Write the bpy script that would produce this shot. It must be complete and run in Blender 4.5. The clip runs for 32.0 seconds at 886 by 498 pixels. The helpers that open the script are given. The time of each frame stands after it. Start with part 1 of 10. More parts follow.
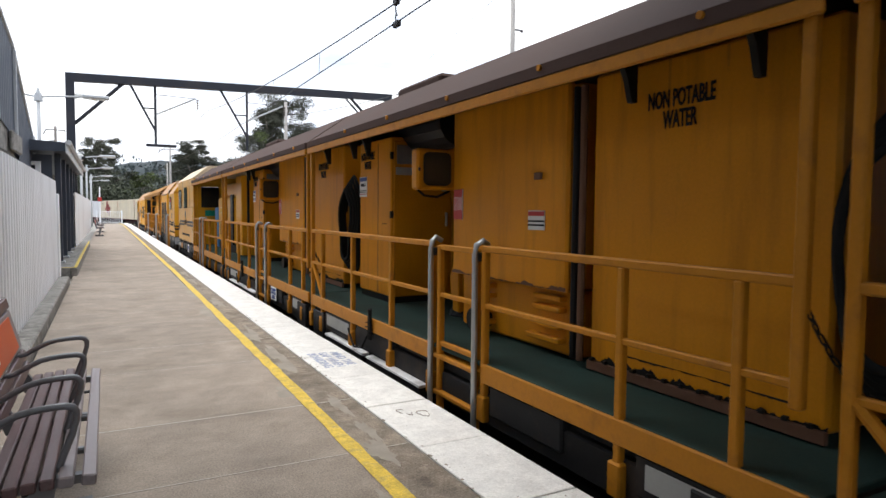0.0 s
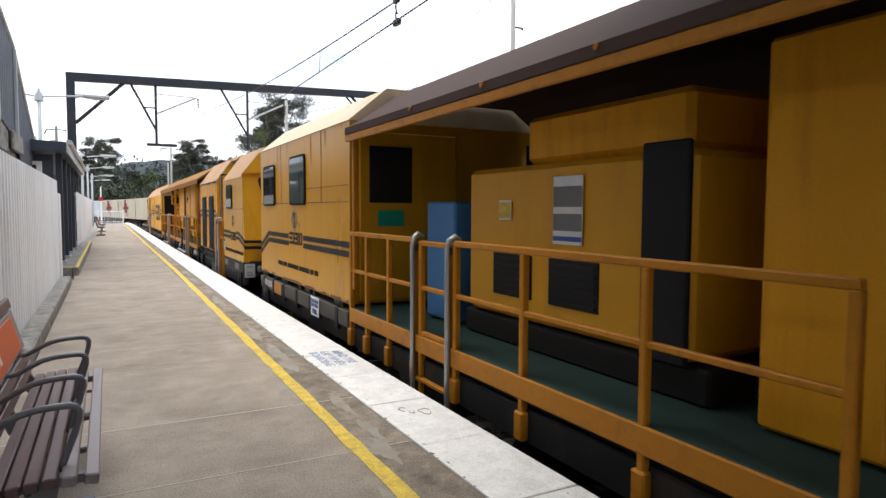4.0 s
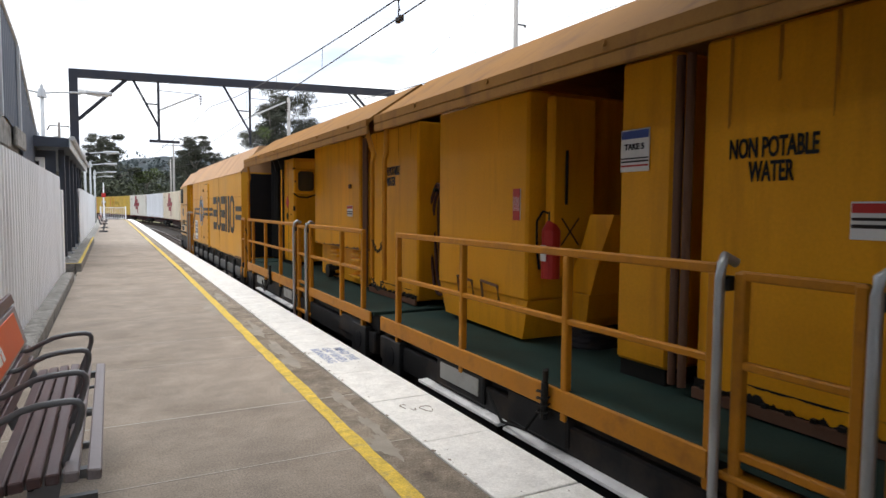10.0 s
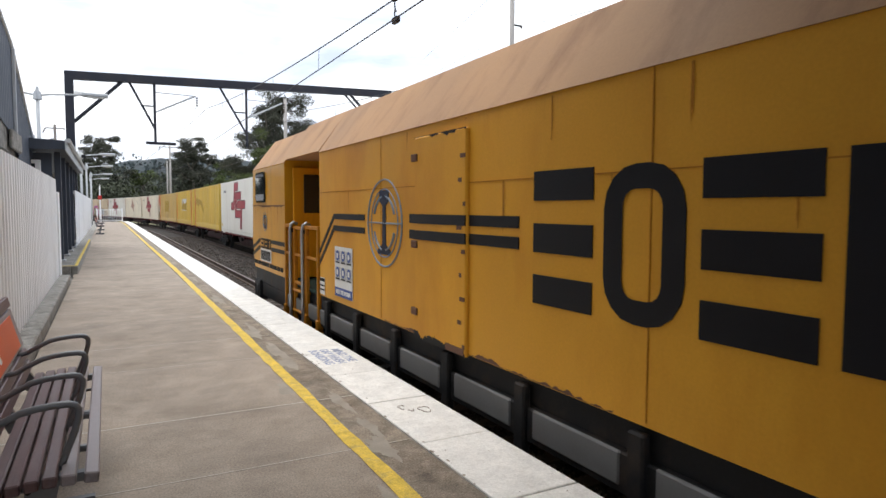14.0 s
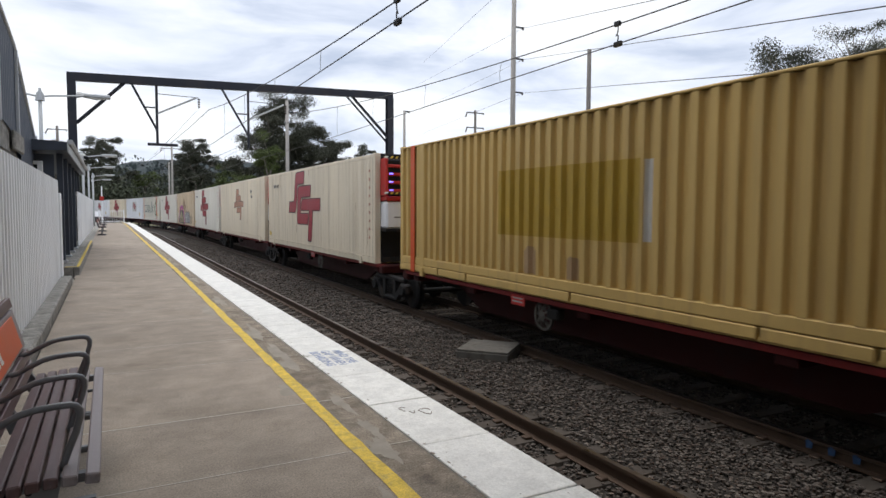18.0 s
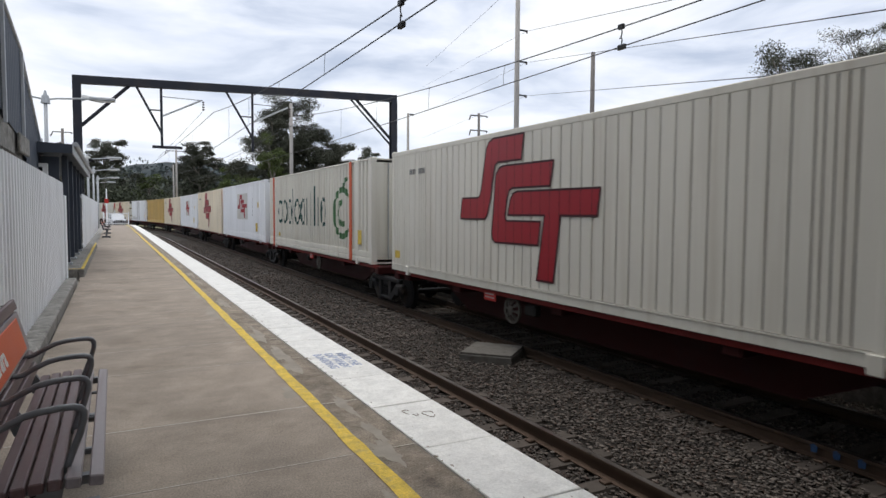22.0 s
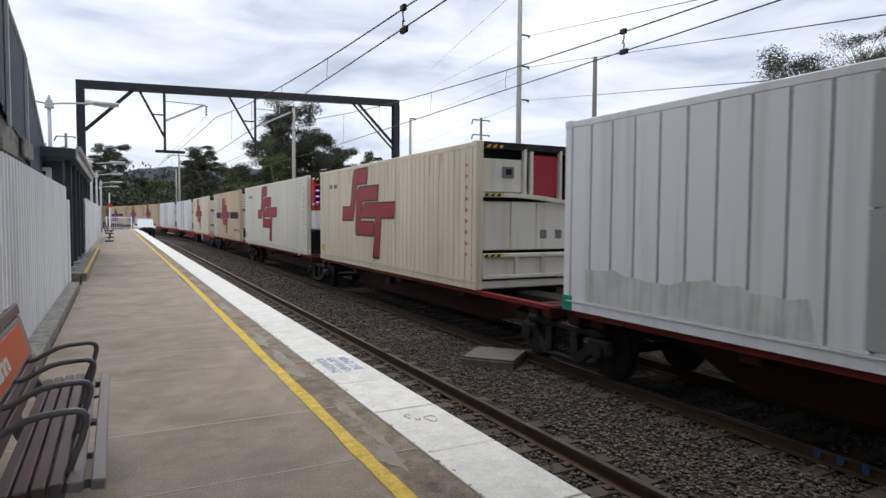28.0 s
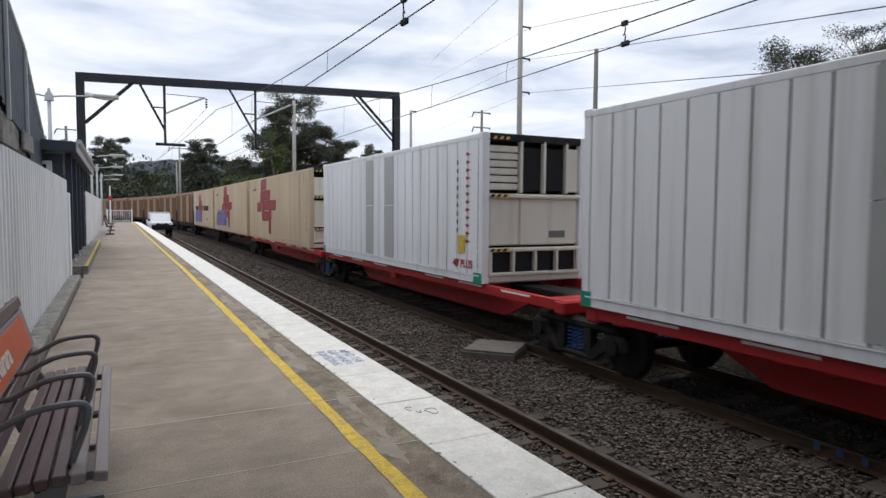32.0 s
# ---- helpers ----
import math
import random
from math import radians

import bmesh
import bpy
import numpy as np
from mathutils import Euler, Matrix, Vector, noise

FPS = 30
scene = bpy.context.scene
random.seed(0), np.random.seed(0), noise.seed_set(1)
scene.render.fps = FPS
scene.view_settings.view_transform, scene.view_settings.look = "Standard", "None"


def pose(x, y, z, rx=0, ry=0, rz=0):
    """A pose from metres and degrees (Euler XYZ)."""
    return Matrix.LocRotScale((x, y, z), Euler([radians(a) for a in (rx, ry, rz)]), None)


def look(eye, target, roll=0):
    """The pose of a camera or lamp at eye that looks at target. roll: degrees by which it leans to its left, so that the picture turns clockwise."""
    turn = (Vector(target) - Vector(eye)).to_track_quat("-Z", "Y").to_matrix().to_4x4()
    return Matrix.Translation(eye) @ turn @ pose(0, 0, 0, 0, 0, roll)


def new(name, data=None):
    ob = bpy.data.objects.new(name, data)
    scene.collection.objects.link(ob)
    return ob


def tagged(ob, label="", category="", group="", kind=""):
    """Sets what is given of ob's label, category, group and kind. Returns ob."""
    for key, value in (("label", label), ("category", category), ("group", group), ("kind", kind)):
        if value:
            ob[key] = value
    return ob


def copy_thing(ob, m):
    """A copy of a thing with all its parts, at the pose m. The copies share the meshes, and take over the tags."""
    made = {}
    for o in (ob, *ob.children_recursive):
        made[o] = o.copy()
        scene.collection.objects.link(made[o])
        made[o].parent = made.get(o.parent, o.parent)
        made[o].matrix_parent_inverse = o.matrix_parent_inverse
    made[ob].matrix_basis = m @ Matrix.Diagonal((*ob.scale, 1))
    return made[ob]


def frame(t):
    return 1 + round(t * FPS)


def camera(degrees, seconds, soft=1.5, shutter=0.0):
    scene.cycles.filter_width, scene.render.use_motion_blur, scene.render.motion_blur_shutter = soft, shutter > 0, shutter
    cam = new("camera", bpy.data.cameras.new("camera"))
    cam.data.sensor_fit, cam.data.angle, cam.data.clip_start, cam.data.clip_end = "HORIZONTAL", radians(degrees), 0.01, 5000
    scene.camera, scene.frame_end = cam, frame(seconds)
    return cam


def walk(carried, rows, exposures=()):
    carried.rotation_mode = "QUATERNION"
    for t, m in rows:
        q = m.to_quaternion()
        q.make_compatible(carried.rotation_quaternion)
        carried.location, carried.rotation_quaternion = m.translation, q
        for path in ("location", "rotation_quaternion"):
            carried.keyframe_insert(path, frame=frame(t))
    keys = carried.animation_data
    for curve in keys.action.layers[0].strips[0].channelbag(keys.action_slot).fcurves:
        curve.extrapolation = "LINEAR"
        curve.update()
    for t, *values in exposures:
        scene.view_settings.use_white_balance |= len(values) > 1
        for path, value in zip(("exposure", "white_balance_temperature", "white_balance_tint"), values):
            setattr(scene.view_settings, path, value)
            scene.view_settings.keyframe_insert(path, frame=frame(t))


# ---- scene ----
random.seed(7)
RAIL = -1.07            # rail top below the platform surface
NEAR, FAR = 3.50, 7.38  # track centres, lateral
BEND, RADIUS = 58.0, 330.0
TURNS = (
(0.0, 86.69, -0.52, -27.99), (0.5, 86.58, -0.44, -27.98), (1.0, 86.61, -0.59, -27.91), (1.5, 86.62, -0.65, -27.78),
(2.0, 86.56, -0.40, -27.74), (2.5, 86.51, -0.14, -27.78), (3.0, 86.47, -0.08, -27.87), (3.5, 86.51, -0.21, -27.94),
(5.5, 86.50, -0.43, -27.79), (6.0, 86.47, -0.44, -27.80), (6.5, 86.48, -0.40, -27.84), (7.0, 86.41, -0.26, -27.88),
(7.5, 86.34, -0.41, -27.90), (8.0, 86.26, -0.44, -27.90), (8.5, 86.22, -0.40, -27.83), (9.0, 86.28, -0.38, -27.82),
(9.5, 86.31, -0.45, -27.80), (10.0, 86.28, -0.45, -27.71), (10.5, 86.28, -0.44, -27.59), (11.0, 86.33, -0.31, -27.59),
(11.5, 86.33, -0.08, -27.74), (12.0, 86.26, 0.02, -27.83), (12.5, 86.27, -0.06, -27.86), (13.0, 86.29, -0.13, -27.91),
(13.5, 86.35, -0.20, -27.97), (14.0, 86.35, -0.20, -27.97), (14.5, 86.42, -0.25, -27.89), (16.5, 86.56, -0.14, -27.62),
(17.0, 86.61, -0.32, -27.65), (17.5, 86.57, -0.45, -27.71), (18.0, 86.50, -0.30, -27.84), (18.5, 86.36, -0.12, -27.96),
(19.0, 86.27, -0.00, -28.09), (19.5, 86.27, -0.20, -28.12), (20.0, 86.33, -0.47, -28.05), (20.5, 86.49, -0.54, -27.92),
(21.0, 86.66, -0.49, -27.76), (21.5, 86.71, -0.41, -27.60), (22.0, 86.74, -0.36, -27.52), (22.5, 86.71, -0.22, -27.53),
(23.0, 86.65, -0.29, -27.50), (23.5, 86.60, -0.23, -27.41), (24.0, 86.58, -0.26, -27.31), (24.5, 86.58, -0.22, -27.22),
(25.0, 86.62, -0.31, -27.22), (25.5, 86.74, -0.39, -27.25), (27.5, 87.11, -0.37, -27.33), (28.0, 87.13, -0.38, -27.32),
(28.5, 87.07, -0.28, -27.35), (29.0, 86.89, -0.09, -27.40), (29.5, 86.67, 0.03, -27.42), (30.0, 86.50, -0.07, -27.43),
(30.5, 86.47, -0.20, -27.41), (31.0, 86.48, -0.31, -27.34), (31.5, 86.48, -0.37, -27.27), (32.0, 86.48, -0.35, -27.26)
)
cam = camera(70, 32.0, soft=1.5, shutter=0.08)
walk(cam, [(t, pose(0, 0, 1.35, rx, ry, rz)) for t, rx, ry, rz in TURNS],
     exposures=[(0, 0.72), (3.5, 0.72), (5.5, 0.66), (8, 0.62), (12, 0.58), (14.5, 0.48), (16.3, 0.28), (17.2, 0.12), (18.5, 0.0), (24, -0.05), (32, -0.05)])


# ---- light: bright overcast sky ----
world = bpy.data.worlds.new("sky")
scene.world = world
world.use_nodes = True
wn, wl = world.node_tree.nodes, world.node_tree.links
wn.clear()
w_out = wn.new("ShaderNodeOutputWorld")
w_bg = wn.new("ShaderNodeBackground")
w_co = wn.new("ShaderNodeTexCoord")
w_map = wn.new("ShaderNodeMapping")
w_map.inputs["Scale"].default_value = (1.5, 1.5, 5.4)
w_n1 = wn.new("ShaderNodeTexNoise")
w_n1.inputs["Scale"].default_value = 2.3
w_n1.inputs["Detail"].default_value = 9
w_n1.inputs["Roughness"].default_value = 0.52
w_n1.inputs["Distortion"].default_value = 0.35
w_r = wn.new("ShaderNodeValToRGB")
w_r.color_ramp.elements[0].position, w_r.color_ramp.elements[0].color = 0.36, (0.50, 0.565, 0.70, 1)
w_r.color_ramp.elements[1].position, w_r.color_ramp.elements[1].color = 0.62, (0.98, 0.99, 1.0, 1)
e = w_r.color_ramp.elements.new(0.48)
e.color = (0.74, 0.79, 0.90, 1)
w_sky = wn.new("ShaderNodeTexSky")
w_sky.sky_type, w_sky.sun_disc = "NISHITA", False
w_sky.sun_elevation, w_sky.sun_rotation = radians(75), radians(-29)
w_sc = wn.new("ShaderNodeVectorMath")
w_sc.operation = "SCALE"
w_sc.inputs["Scale"].default_value = 0.10
w_mix = wn.new("ShaderNodeMix")
w_mix.data_type = "RGBA"
w_mix.inputs[0].default_value = 0.88
wl.new(w_co.outputs["Generated"], w_map.inputs["Vector"])
wl.new(w_map.outputs[0], w_n1.inputs["Vector"])
wl.new(w_n1.outputs[0], w_r.inputs[0])
wl.new(w_sky.outputs[0], w_sc.inputs[0])
wl.new(w_sc.outputs[0], w_mix.inputs[6])
wl.new(w_r.outputs[0], w_mix.inputs[7])
wl.new(w_mix.outputs[2], w_bg.inputs[0])
w_bg.inputs[1].default_value = 1.2
wl.new(w_bg.outputs[0], w_out.inputs[0])
sun = new("sun", bpy.data.lights.new("sun", "SUN"))
sun.data.energy, sun.data.angle, sun.data.color = 1.8, radians(40), (1.0, 0.97, 0.92)
sun.matrix_world = look((-5, 9, 40), (0, 0, 0))


# ---- materials ----
def surface(name, base, rough=0.6, metal=0.0, var=0.18, scale=2.0, grain=60.0, bump=0.15, dirt=None, dirt_amount=0.4,
            dirt_scale=1.2, stretch=(1, 1, 1), shuffle=0.0, coat=0.0, islands=False, speck=0.0, spec=0.35, run=None, blotch=None):
    """A procedural surface: broad variation, fine grain, optional stains that may run in one direction."""
    m = bpy.data.materials.new(name)
    m.use_nodes = True
    n, l = m.node_tree.nodes, m.node_tree.links
    b = n["Principled BSDF"]
    b.inputs["Roughness"].default_value, b.inputs["Metallic"].default_value = rough, metal
    b.inputs["Specular IOR Level"].default_value = spec
    if coat:
        b.inputs["Coat Weight"].default_value = coat
    co = n.new("ShaderNodeTexCoord")
    mp = n.new("ShaderNodeMapping")
    mp.inputs["Scale"].default_value = stretch
    l.new(co.outputs["Object"], mp.inputs["Vector"])
    broad, fine = n.new("ShaderNodeTexNoise"), n.new("ShaderNodeTexNoise")
    broad.inputs["Scale"].default_value, broad.inputs["Detail"].default_value = scale, 6
    fine.inputs["Scale"].default_value, fine.inputs["Detail"].default_value = grain, 3
    l.new(mp.outputs[0], broad.inputs["Vector"])
    l.new(co.outputs["Object"], fine.inputs["Vector"])
    add = n.new("ShaderNodeMath")
    add.operation = "MULTIPLY_ADD"
    l.new(fine.outputs[0], add.inputs[0])
    add.inputs[1].default_value = 0.35
    l.new(broad.outputs[0], add.inputs[2])
    val = n.new("ShaderNodeMapRange")
    val.inputs[1].default_value, val.inputs[2].default_value = 0.35, 1.0
    val.inputs[3].default_value, val.inputs[4].default_value = 1 - var, 1 + var
    l.new(add.outputs[0], val.inputs[0])
    last = val.outputs[0]
    if shuffle:
        src = n.new("ShaderNodeNewGeometry").outputs["Random Per Island"] if islands else n.new("ShaderNodeObjectInfo").outputs["Random"]
        mr = n.new("ShaderNodeMapRange")
        mr.inputs[3].default_value, mr.inputs[4].default_value = 1 - shuffle, 1 + shuffle
        l.new(src, mr.inputs[0])
        mu = n.new("ShaderNodeMath")
        mu.operation = "MULTIPLY"
        l.new(last, mu.inputs[0])
        l.new(mr.outputs[0], mu.inputs[1])
        last = mu.outputs[0]
    col = n.new("ShaderNodeVectorMath")
    col.operation = "SCALE"
    col.inputs[0].default_value = base
    l.new(last, col.inputs["Scale"])
    out = col.outputs[0]
    if dirt:
        d = n.new("ShaderNodeTexNoise")
        d.inputs["Scale"].default_value, d.inputs["Detail"].default_value, d.inputs["Roughness"].default_value = dirt_scale, 8, 0.62
        if run:
            m2 = n.new("ShaderNodeMapping")
            m2.inputs["Scale"].default_value = run
            l.new(co.outputs["Object"], m2.inputs["Vector"])
            l.new(m2.outputs[0], d.inputs["Vector"])
        else:
            l.new(mp.outputs[0], d.inputs["Vector"])
        dr = n.new("ShaderNodeMapRange")
        dr.inputs[1].default_value, dr.inputs[2].default_value = 0.5, 0.78
        dr.inputs[4].default_value = dirt_amount
        l.new(d.outputs[0], dr.inputs[0])
        mx = n.new("ShaderNodeMix")
        mx.data_type = "RGBA"
        mx.inputs[7].default_value = (*dirt, 1)
        l.new(dr.outputs[0], mx.inputs[0])
        l.new(out, mx.inputs[6])
        out = mx.outputs[2]
    if blotch:
        bn = n.new("ShaderNodeTexNoise")
        bn.inputs["Scale"].default_value, bn.inputs["Detail"].default_value, bn.inputs["Roughness"].default_value = blotch[0], 10, 0.72
        bm = n.new("ShaderNodeMapping")
        bm.inputs["Scale"].default_value = blotch[2]
        l.new(co.outputs["Object"], bm.inputs["Vector"])
        l.new(bm.outputs[0], bn.inputs["Vector"])
        br = n.new("ShaderNodeMapRange")
        br.inputs[1].default_value, br.inputs[2].default_value = 0.34, 0.66
        br.inputs[3].default_value, br.inputs[4].default_value = 1 - blotch[1], 1 + blotch[1]
        l.new(bn.outputs[0], br.inputs[0])
        bs = n.new("ShaderNodeVectorMath")
        bs.operation = "SCALE"
        l.new(out, bs.inputs[0])
        l.new(br.outputs[0], bs.inputs["Scale"])
        out = bs.outputs[0]
    if speck:
        sp = n.new("ShaderNodeTexNoise")
        sp.inputs["Scale"].default_value, sp.inputs["Detail"].default_value, sp.inputs["Roughness"].default_value = 95, 5, 0.75
        l.new(co.outputs["Object"], sp.inputs["Vector"])
        sr = n.new("ShaderNodeMapRange")
        sr.inputs[1].default_value, sr.inputs[2].default_value = 0.36, 0.64
        sr.inputs[3].default_value, sr.inputs[4].default_value = 1 - speck, 1 + speck
        l.new(sp.outputs[0], sr.inputs[0])
        sc = n.new("ShaderNodeVectorMath")
        sc.operation = "SCALE"
        l.new(out, sc.inputs[0])
        l.new(sr.outputs[0], sc.inputs["Scale"])
        out = sc.outputs[0]
    l.new(out, b.inputs["Base Color"])
    rr = n.new("ShaderNodeMapRange")
    rr.inputs[3].default_value, rr.inputs[4].default_value = max(rough - 0.12, 0.03), min(rough + 0.14, 1)
    l.new(broad.outputs[0], rr.inputs[0])
    l.new(rr.outputs[0], b.inputs["Roughness"])
    if bump:
        bp = n.new("ShaderNodeBump")
        bp.inputs["Strength"].default_value, bp.inputs["Distance"].default_value = bump, 0.01
        l.new(add.outputs[0], bp.inputs["Height"])
        l.new(bp.outputs[0], b.inputs["Normal"])
    return m


def lit(name, colour, strength):
    m = bpy.data.materials.new(name)
    m.use_nodes = True
    b = m.node_tree.nodes["Principled BSDF"]
    b.inputs["Emission Color"].default_value = (*colour, 1)
    b.inputs["Emission Strength"].default_value = strength
    return m


def pane(name, tint=(0.03, 0.035, 0.04), rough=0.05):
    m = bpy.data.materials.new(name)
    m.use_nodes = True
    b = m.node_tree.nodes["Principled BSDF"]
    b.inputs["Base Color"].default_value = (*tint, 1)
    b.inputs["Roughness"].default_value = rough
    b.inputs["Specular IOR Level"].default_value = 0.6
    return m


YEL = surface("yellow_paint", (0.71, 0.325, 0.015), 0.38, var=0.16, scale=1.1, bump=0.05, dirt=(0.30, 0.105, 0.015), dirt_amount=0.55, dirt_scale=1.6, stretch=(1, 1, 0.25), spec=0.18, run=(3.0, 3.0, 0.35))
# Grimy paint of the older modules; also darkens the cab entrance for shade
YEL_G = surface("grimy_and_shaded_orange_yellow_paint", (0.62, 0.245, 0.008), 0.42, var=0.2, scale=1.1, bump=0.06, dirt=(0.17, 0.06, 0.008), dirt_amount=0.55, dirt_scale=1.6, stretch=(1, 1, 0.25), spec=0.18, run=(3.0, 3.0, 0.35))
YEL_H = surface("warm_yellow_paint", (0.76, 0.345, 0.012), 0.42, var=0.2, scale=1.1, bump=0.06, dirt=(0.30, 0.11, 0.010), dirt_amount=0.5, dirt_scale=1.6, stretch=(1, 1, 0.25), spec=0.18, run=(3.0, 3.0, 0.35))
YEL_B = surface("bright_yellow_paint", (0.60, 0.295, 0.018), 0.30, var=0.12, scale=0.9, bump=0.04, dirt=(0.34, 0.16, 0.03), dirt_amount=0.45, dirt_scale=1.3, stretch=(1, 1, 0.3), spec=0.18, run=(3.0, 3.0, 0.35))
YEL_R = surface("railing_yellow_paint", (0.44, 0.175, 0.010), 0.5, var=0.2, scale=5, bump=0.12, dirt=(0.14, 0.06, 0.02), dirt_amount=0.75, dirt_scale=5, spec=0.2)
ROOF_O = surface("faded_orange_roof", (0.47, 0.275, 0.14), 0.6, var=0.18, scale=0.8, bump=0.1, dirt=(0.20, 0.085, 0.04), dirt_amount=0.7, dirt_scale=0.9, spec=0.2, run=(1.0, 2.5, 1.0))
HOSE = surface("rust_red_hose", (0.09, 0.032, 0.027), 0.6, var=0.25, scale=6, bump=0.1)
DOOR_D = surface("dark_door_paint", (0.05, 0.04, 0.035), 0.7, var=0.3, scale=1.5, bump=0.1, dirt=(0.16, 0.10, 0.04), dirt_amount=0.6, dirt_scale=1.2, spec=0.15)
ROOF_N = surface("weathered_orange_brown_roof", (0.31, 0.15, 0.036), 0.75, var=0.22, scale=0.8, bump=0.1, dirt=(0.10, 0.05, 0.03), dirt_amount=0.75, dirt_scale=1.6, run=(1.0, 2.5, 1.0), spec=0.15)
RUST_S = surface("rust_streak_paint", (0.43, 0.175, 0.016), 0.6, var=0.25, scale=4, bump=0.05, spec=0.15)
RING_B = surface("worn_pale_blue_ring", (0.20, 0.27, 0.36), 0.5, var=0.3, scale=6, bump=0.02, dirt=(0.5, 0.25, 0.03), dirt_amount=0.5, dirt_scale=5)
BADGE = surface("dark_slate_badge", (0.03, 0.036, 0.06), 0.5, var=0.1, bump=0.02, spec=0.15)
YEL_F = surface("sun_faded_yellow_paint", (0.70, 0.345, 0.032), 0.45, var=0.16, scale=0.7, bump=0.05, dirt=(0.50, 0.19, 0.012), dirt_amount=0.75, dirt_scale=0.9, spec=0.18, run=(1.2, 1.2, 0.5))
ROOF_B = surface("brown_roof", (0.075, 0.046, 0.038), 0.8, var=0.2, scale=0.9, bump=0.12, dirt=(0.06, 0.045, 0.04), dirt_amount=0.6, spec=0.15)
ROOF_W = surface("pale_roof", (0.66, 0.52, 0.34), 0.5, var=0.1, scale=0.8, bump=0.05, dirt=(0.4, 0.24, 0.1), dirt_amount=0.5)
DECK = surface("green_deck", (0.028, 0.055, 0.048), 0.8, var=0.3, scale=3, bump=0.3, dirt=(0.03, 0.04, 0.034), dirt_amount=0.8, dirt_scale=2.5, spec=0.15)
FRAME = surface("underframe_steel", (0.020, 0.020, 0.021), 0.6, var=0.3, scale=3, bump=0.2, dirt=(0.09, 0.06, 0.04), dirt_amount=0.6, dirt_scale=3, spec=0.15)
# Greasy gear; also the dark sheets that put interior shade into colour
DARK = surface("greasy_steel_and_interior_shade", (0.018, 0.017, 0.016), 0.55, var=0.3, scale=4, bump=0.2, spec=0.15)
BEAM = surface("grey_brown_beam_paint", (0.085, 0.078, 0.068), 0.6, var=0.3, scale=3, bump=0.15, dirt=(0.035, 0.03, 0.028), dirt_amount=0.7, dirt_scale=3, spec=0.15)
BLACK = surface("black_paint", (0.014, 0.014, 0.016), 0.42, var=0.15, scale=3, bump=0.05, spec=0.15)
BOOT = surface("dusty_black_rubber", (0.022, 0.022, 0.025), 0.6, var=0.3, scale=9, bump=0.25, spec=0.3)
RUBBER = surface("black_rubber", (0.012, 0.012, 0.012), 0.75, var=0.2, scale=8, bump=0.1, spec=0.15)
STEEL = surface("bare_steel", (0.42, 0.42, 0.41), 0.34, 1.0, var=0.2, scale=6, bump=0.1, dirt=(0.12, 0.1, 0.08), dirt_amount=0.5, dirt_scale=4)
SILVER = surface("silver_tray", (0.82, 0.82, 0.82), 0.35, 0.2, var=0.2, scale=5, bump=0.25, dirt=(0.1, 0.1, 0.09), dirt_amount=0.7, dirt_scale=4)
PIPE = surface("galvanised_pipe", (0.42, 0.43, 0.43), 0.45, 0.8, var=0.15, scale=6, bump=0.08)
PLATE_G = surface("pale_grey_panel_paint", (0.36, 0.36, 0.34), 0.6, var=0.15, scale=3, bump=0.08, dirt=(0.16, 0.14, 0.12), dirt_amount=0.7, dirt_scale=4, spec=0.15)
GREYP = surface("grey_panel", (0.17, 0.17, 0.168), 0.55, var=0.15, scale=2, bump=0.08, dirt=(0.12, 0.11, 0.1), dirt_amount=0.6, spec=0.15)
WHITE_P = surface("white_plate", (0.74, 0.74, 0.72), 0.45, var=0.08, scale=4, bump=0.03, dirt=(0.4, 0.37, 0.3), dirt_amount=0.4, dirt_scale=5)
RED_P = surface("red_paint", (0.46, 0.03, 0.025), 0.42, var=0.14, scale=3, bump=0.05)
BLUE_P = surface("blue_paint", (0.05, 0.19, 0.42), 0.42, var=0.12, scale=3, bump=0.05)
BLUE_S = surface("dusty_blue_spring_paint", (0.025, 0.09, 0.27), 0.5, var=0.2, scale=6, bump=0.05)
BLUE_M = surface("grimy_blue_mark", (0.03, 0.075, 0.17), 0.7, var=0.3, scale=30, bump=0.1, dirt=(0.05, 0.04, 0.035), dirt_amount=0.85, dirt_scale=28)
BLUE_T = surface("blue_sign_paint", (0.05, 0.09, 0.30), 0.5, var=0.1, bump=0.02)
GREEN_S = surface("green_sign_paint", (0.01, 0.25, 0.16), 0.5, var=0.1, bump=0.02)
LED = lit("blue_marker_light", (0.06, 0.08, 1.0), 4.0)
STRIP = lit("white_strip_light", (1.0, 0.97, 0.9), 1.6)
GLASS = pane("dark_window_glass", (0.018, 0.022, 0.024), 0.04)
GLASS_G = pane("greenish_window_glass", (0.05, 0.075, 0.07), 0.05)
RAILTOP = surface("rail_steel", (0.11, 0.075, 0.055), 0.5, 0.6, var=0.2, scale=4, grain=90, bump=0.1)
SHINE = surface("worn_rail_head", (0.30, 0.27, 0.25), 0.3, 1.0, var=0.15, scale=3, bump=0.03)
SLEEPER = surface("concrete_sleeper", (0.078, 0.064, 0.053), 0.9, var=0.3, scale=6, bump=0.4, shuffle=0.2)
BALLAST = surface("ballast_bed", (0.036, 0.030, 0.025), 0.95, var=0.45, scale=14, grain=45, bump=1.0, dirt=(0.03, 0.026, 0.022), dirt_amount=0.8, dirt_scale=22)
STONE = surface("ballast_stone", (0.104, 0.090, 0.079), 0.8, var=0.35, scale=20, bump=0.3, dirt=(0.10, 0.052, 0.036), dirt_amount=0.85, dirt_scale=16, spec=0.15, shuffle=0.66, islands=True)
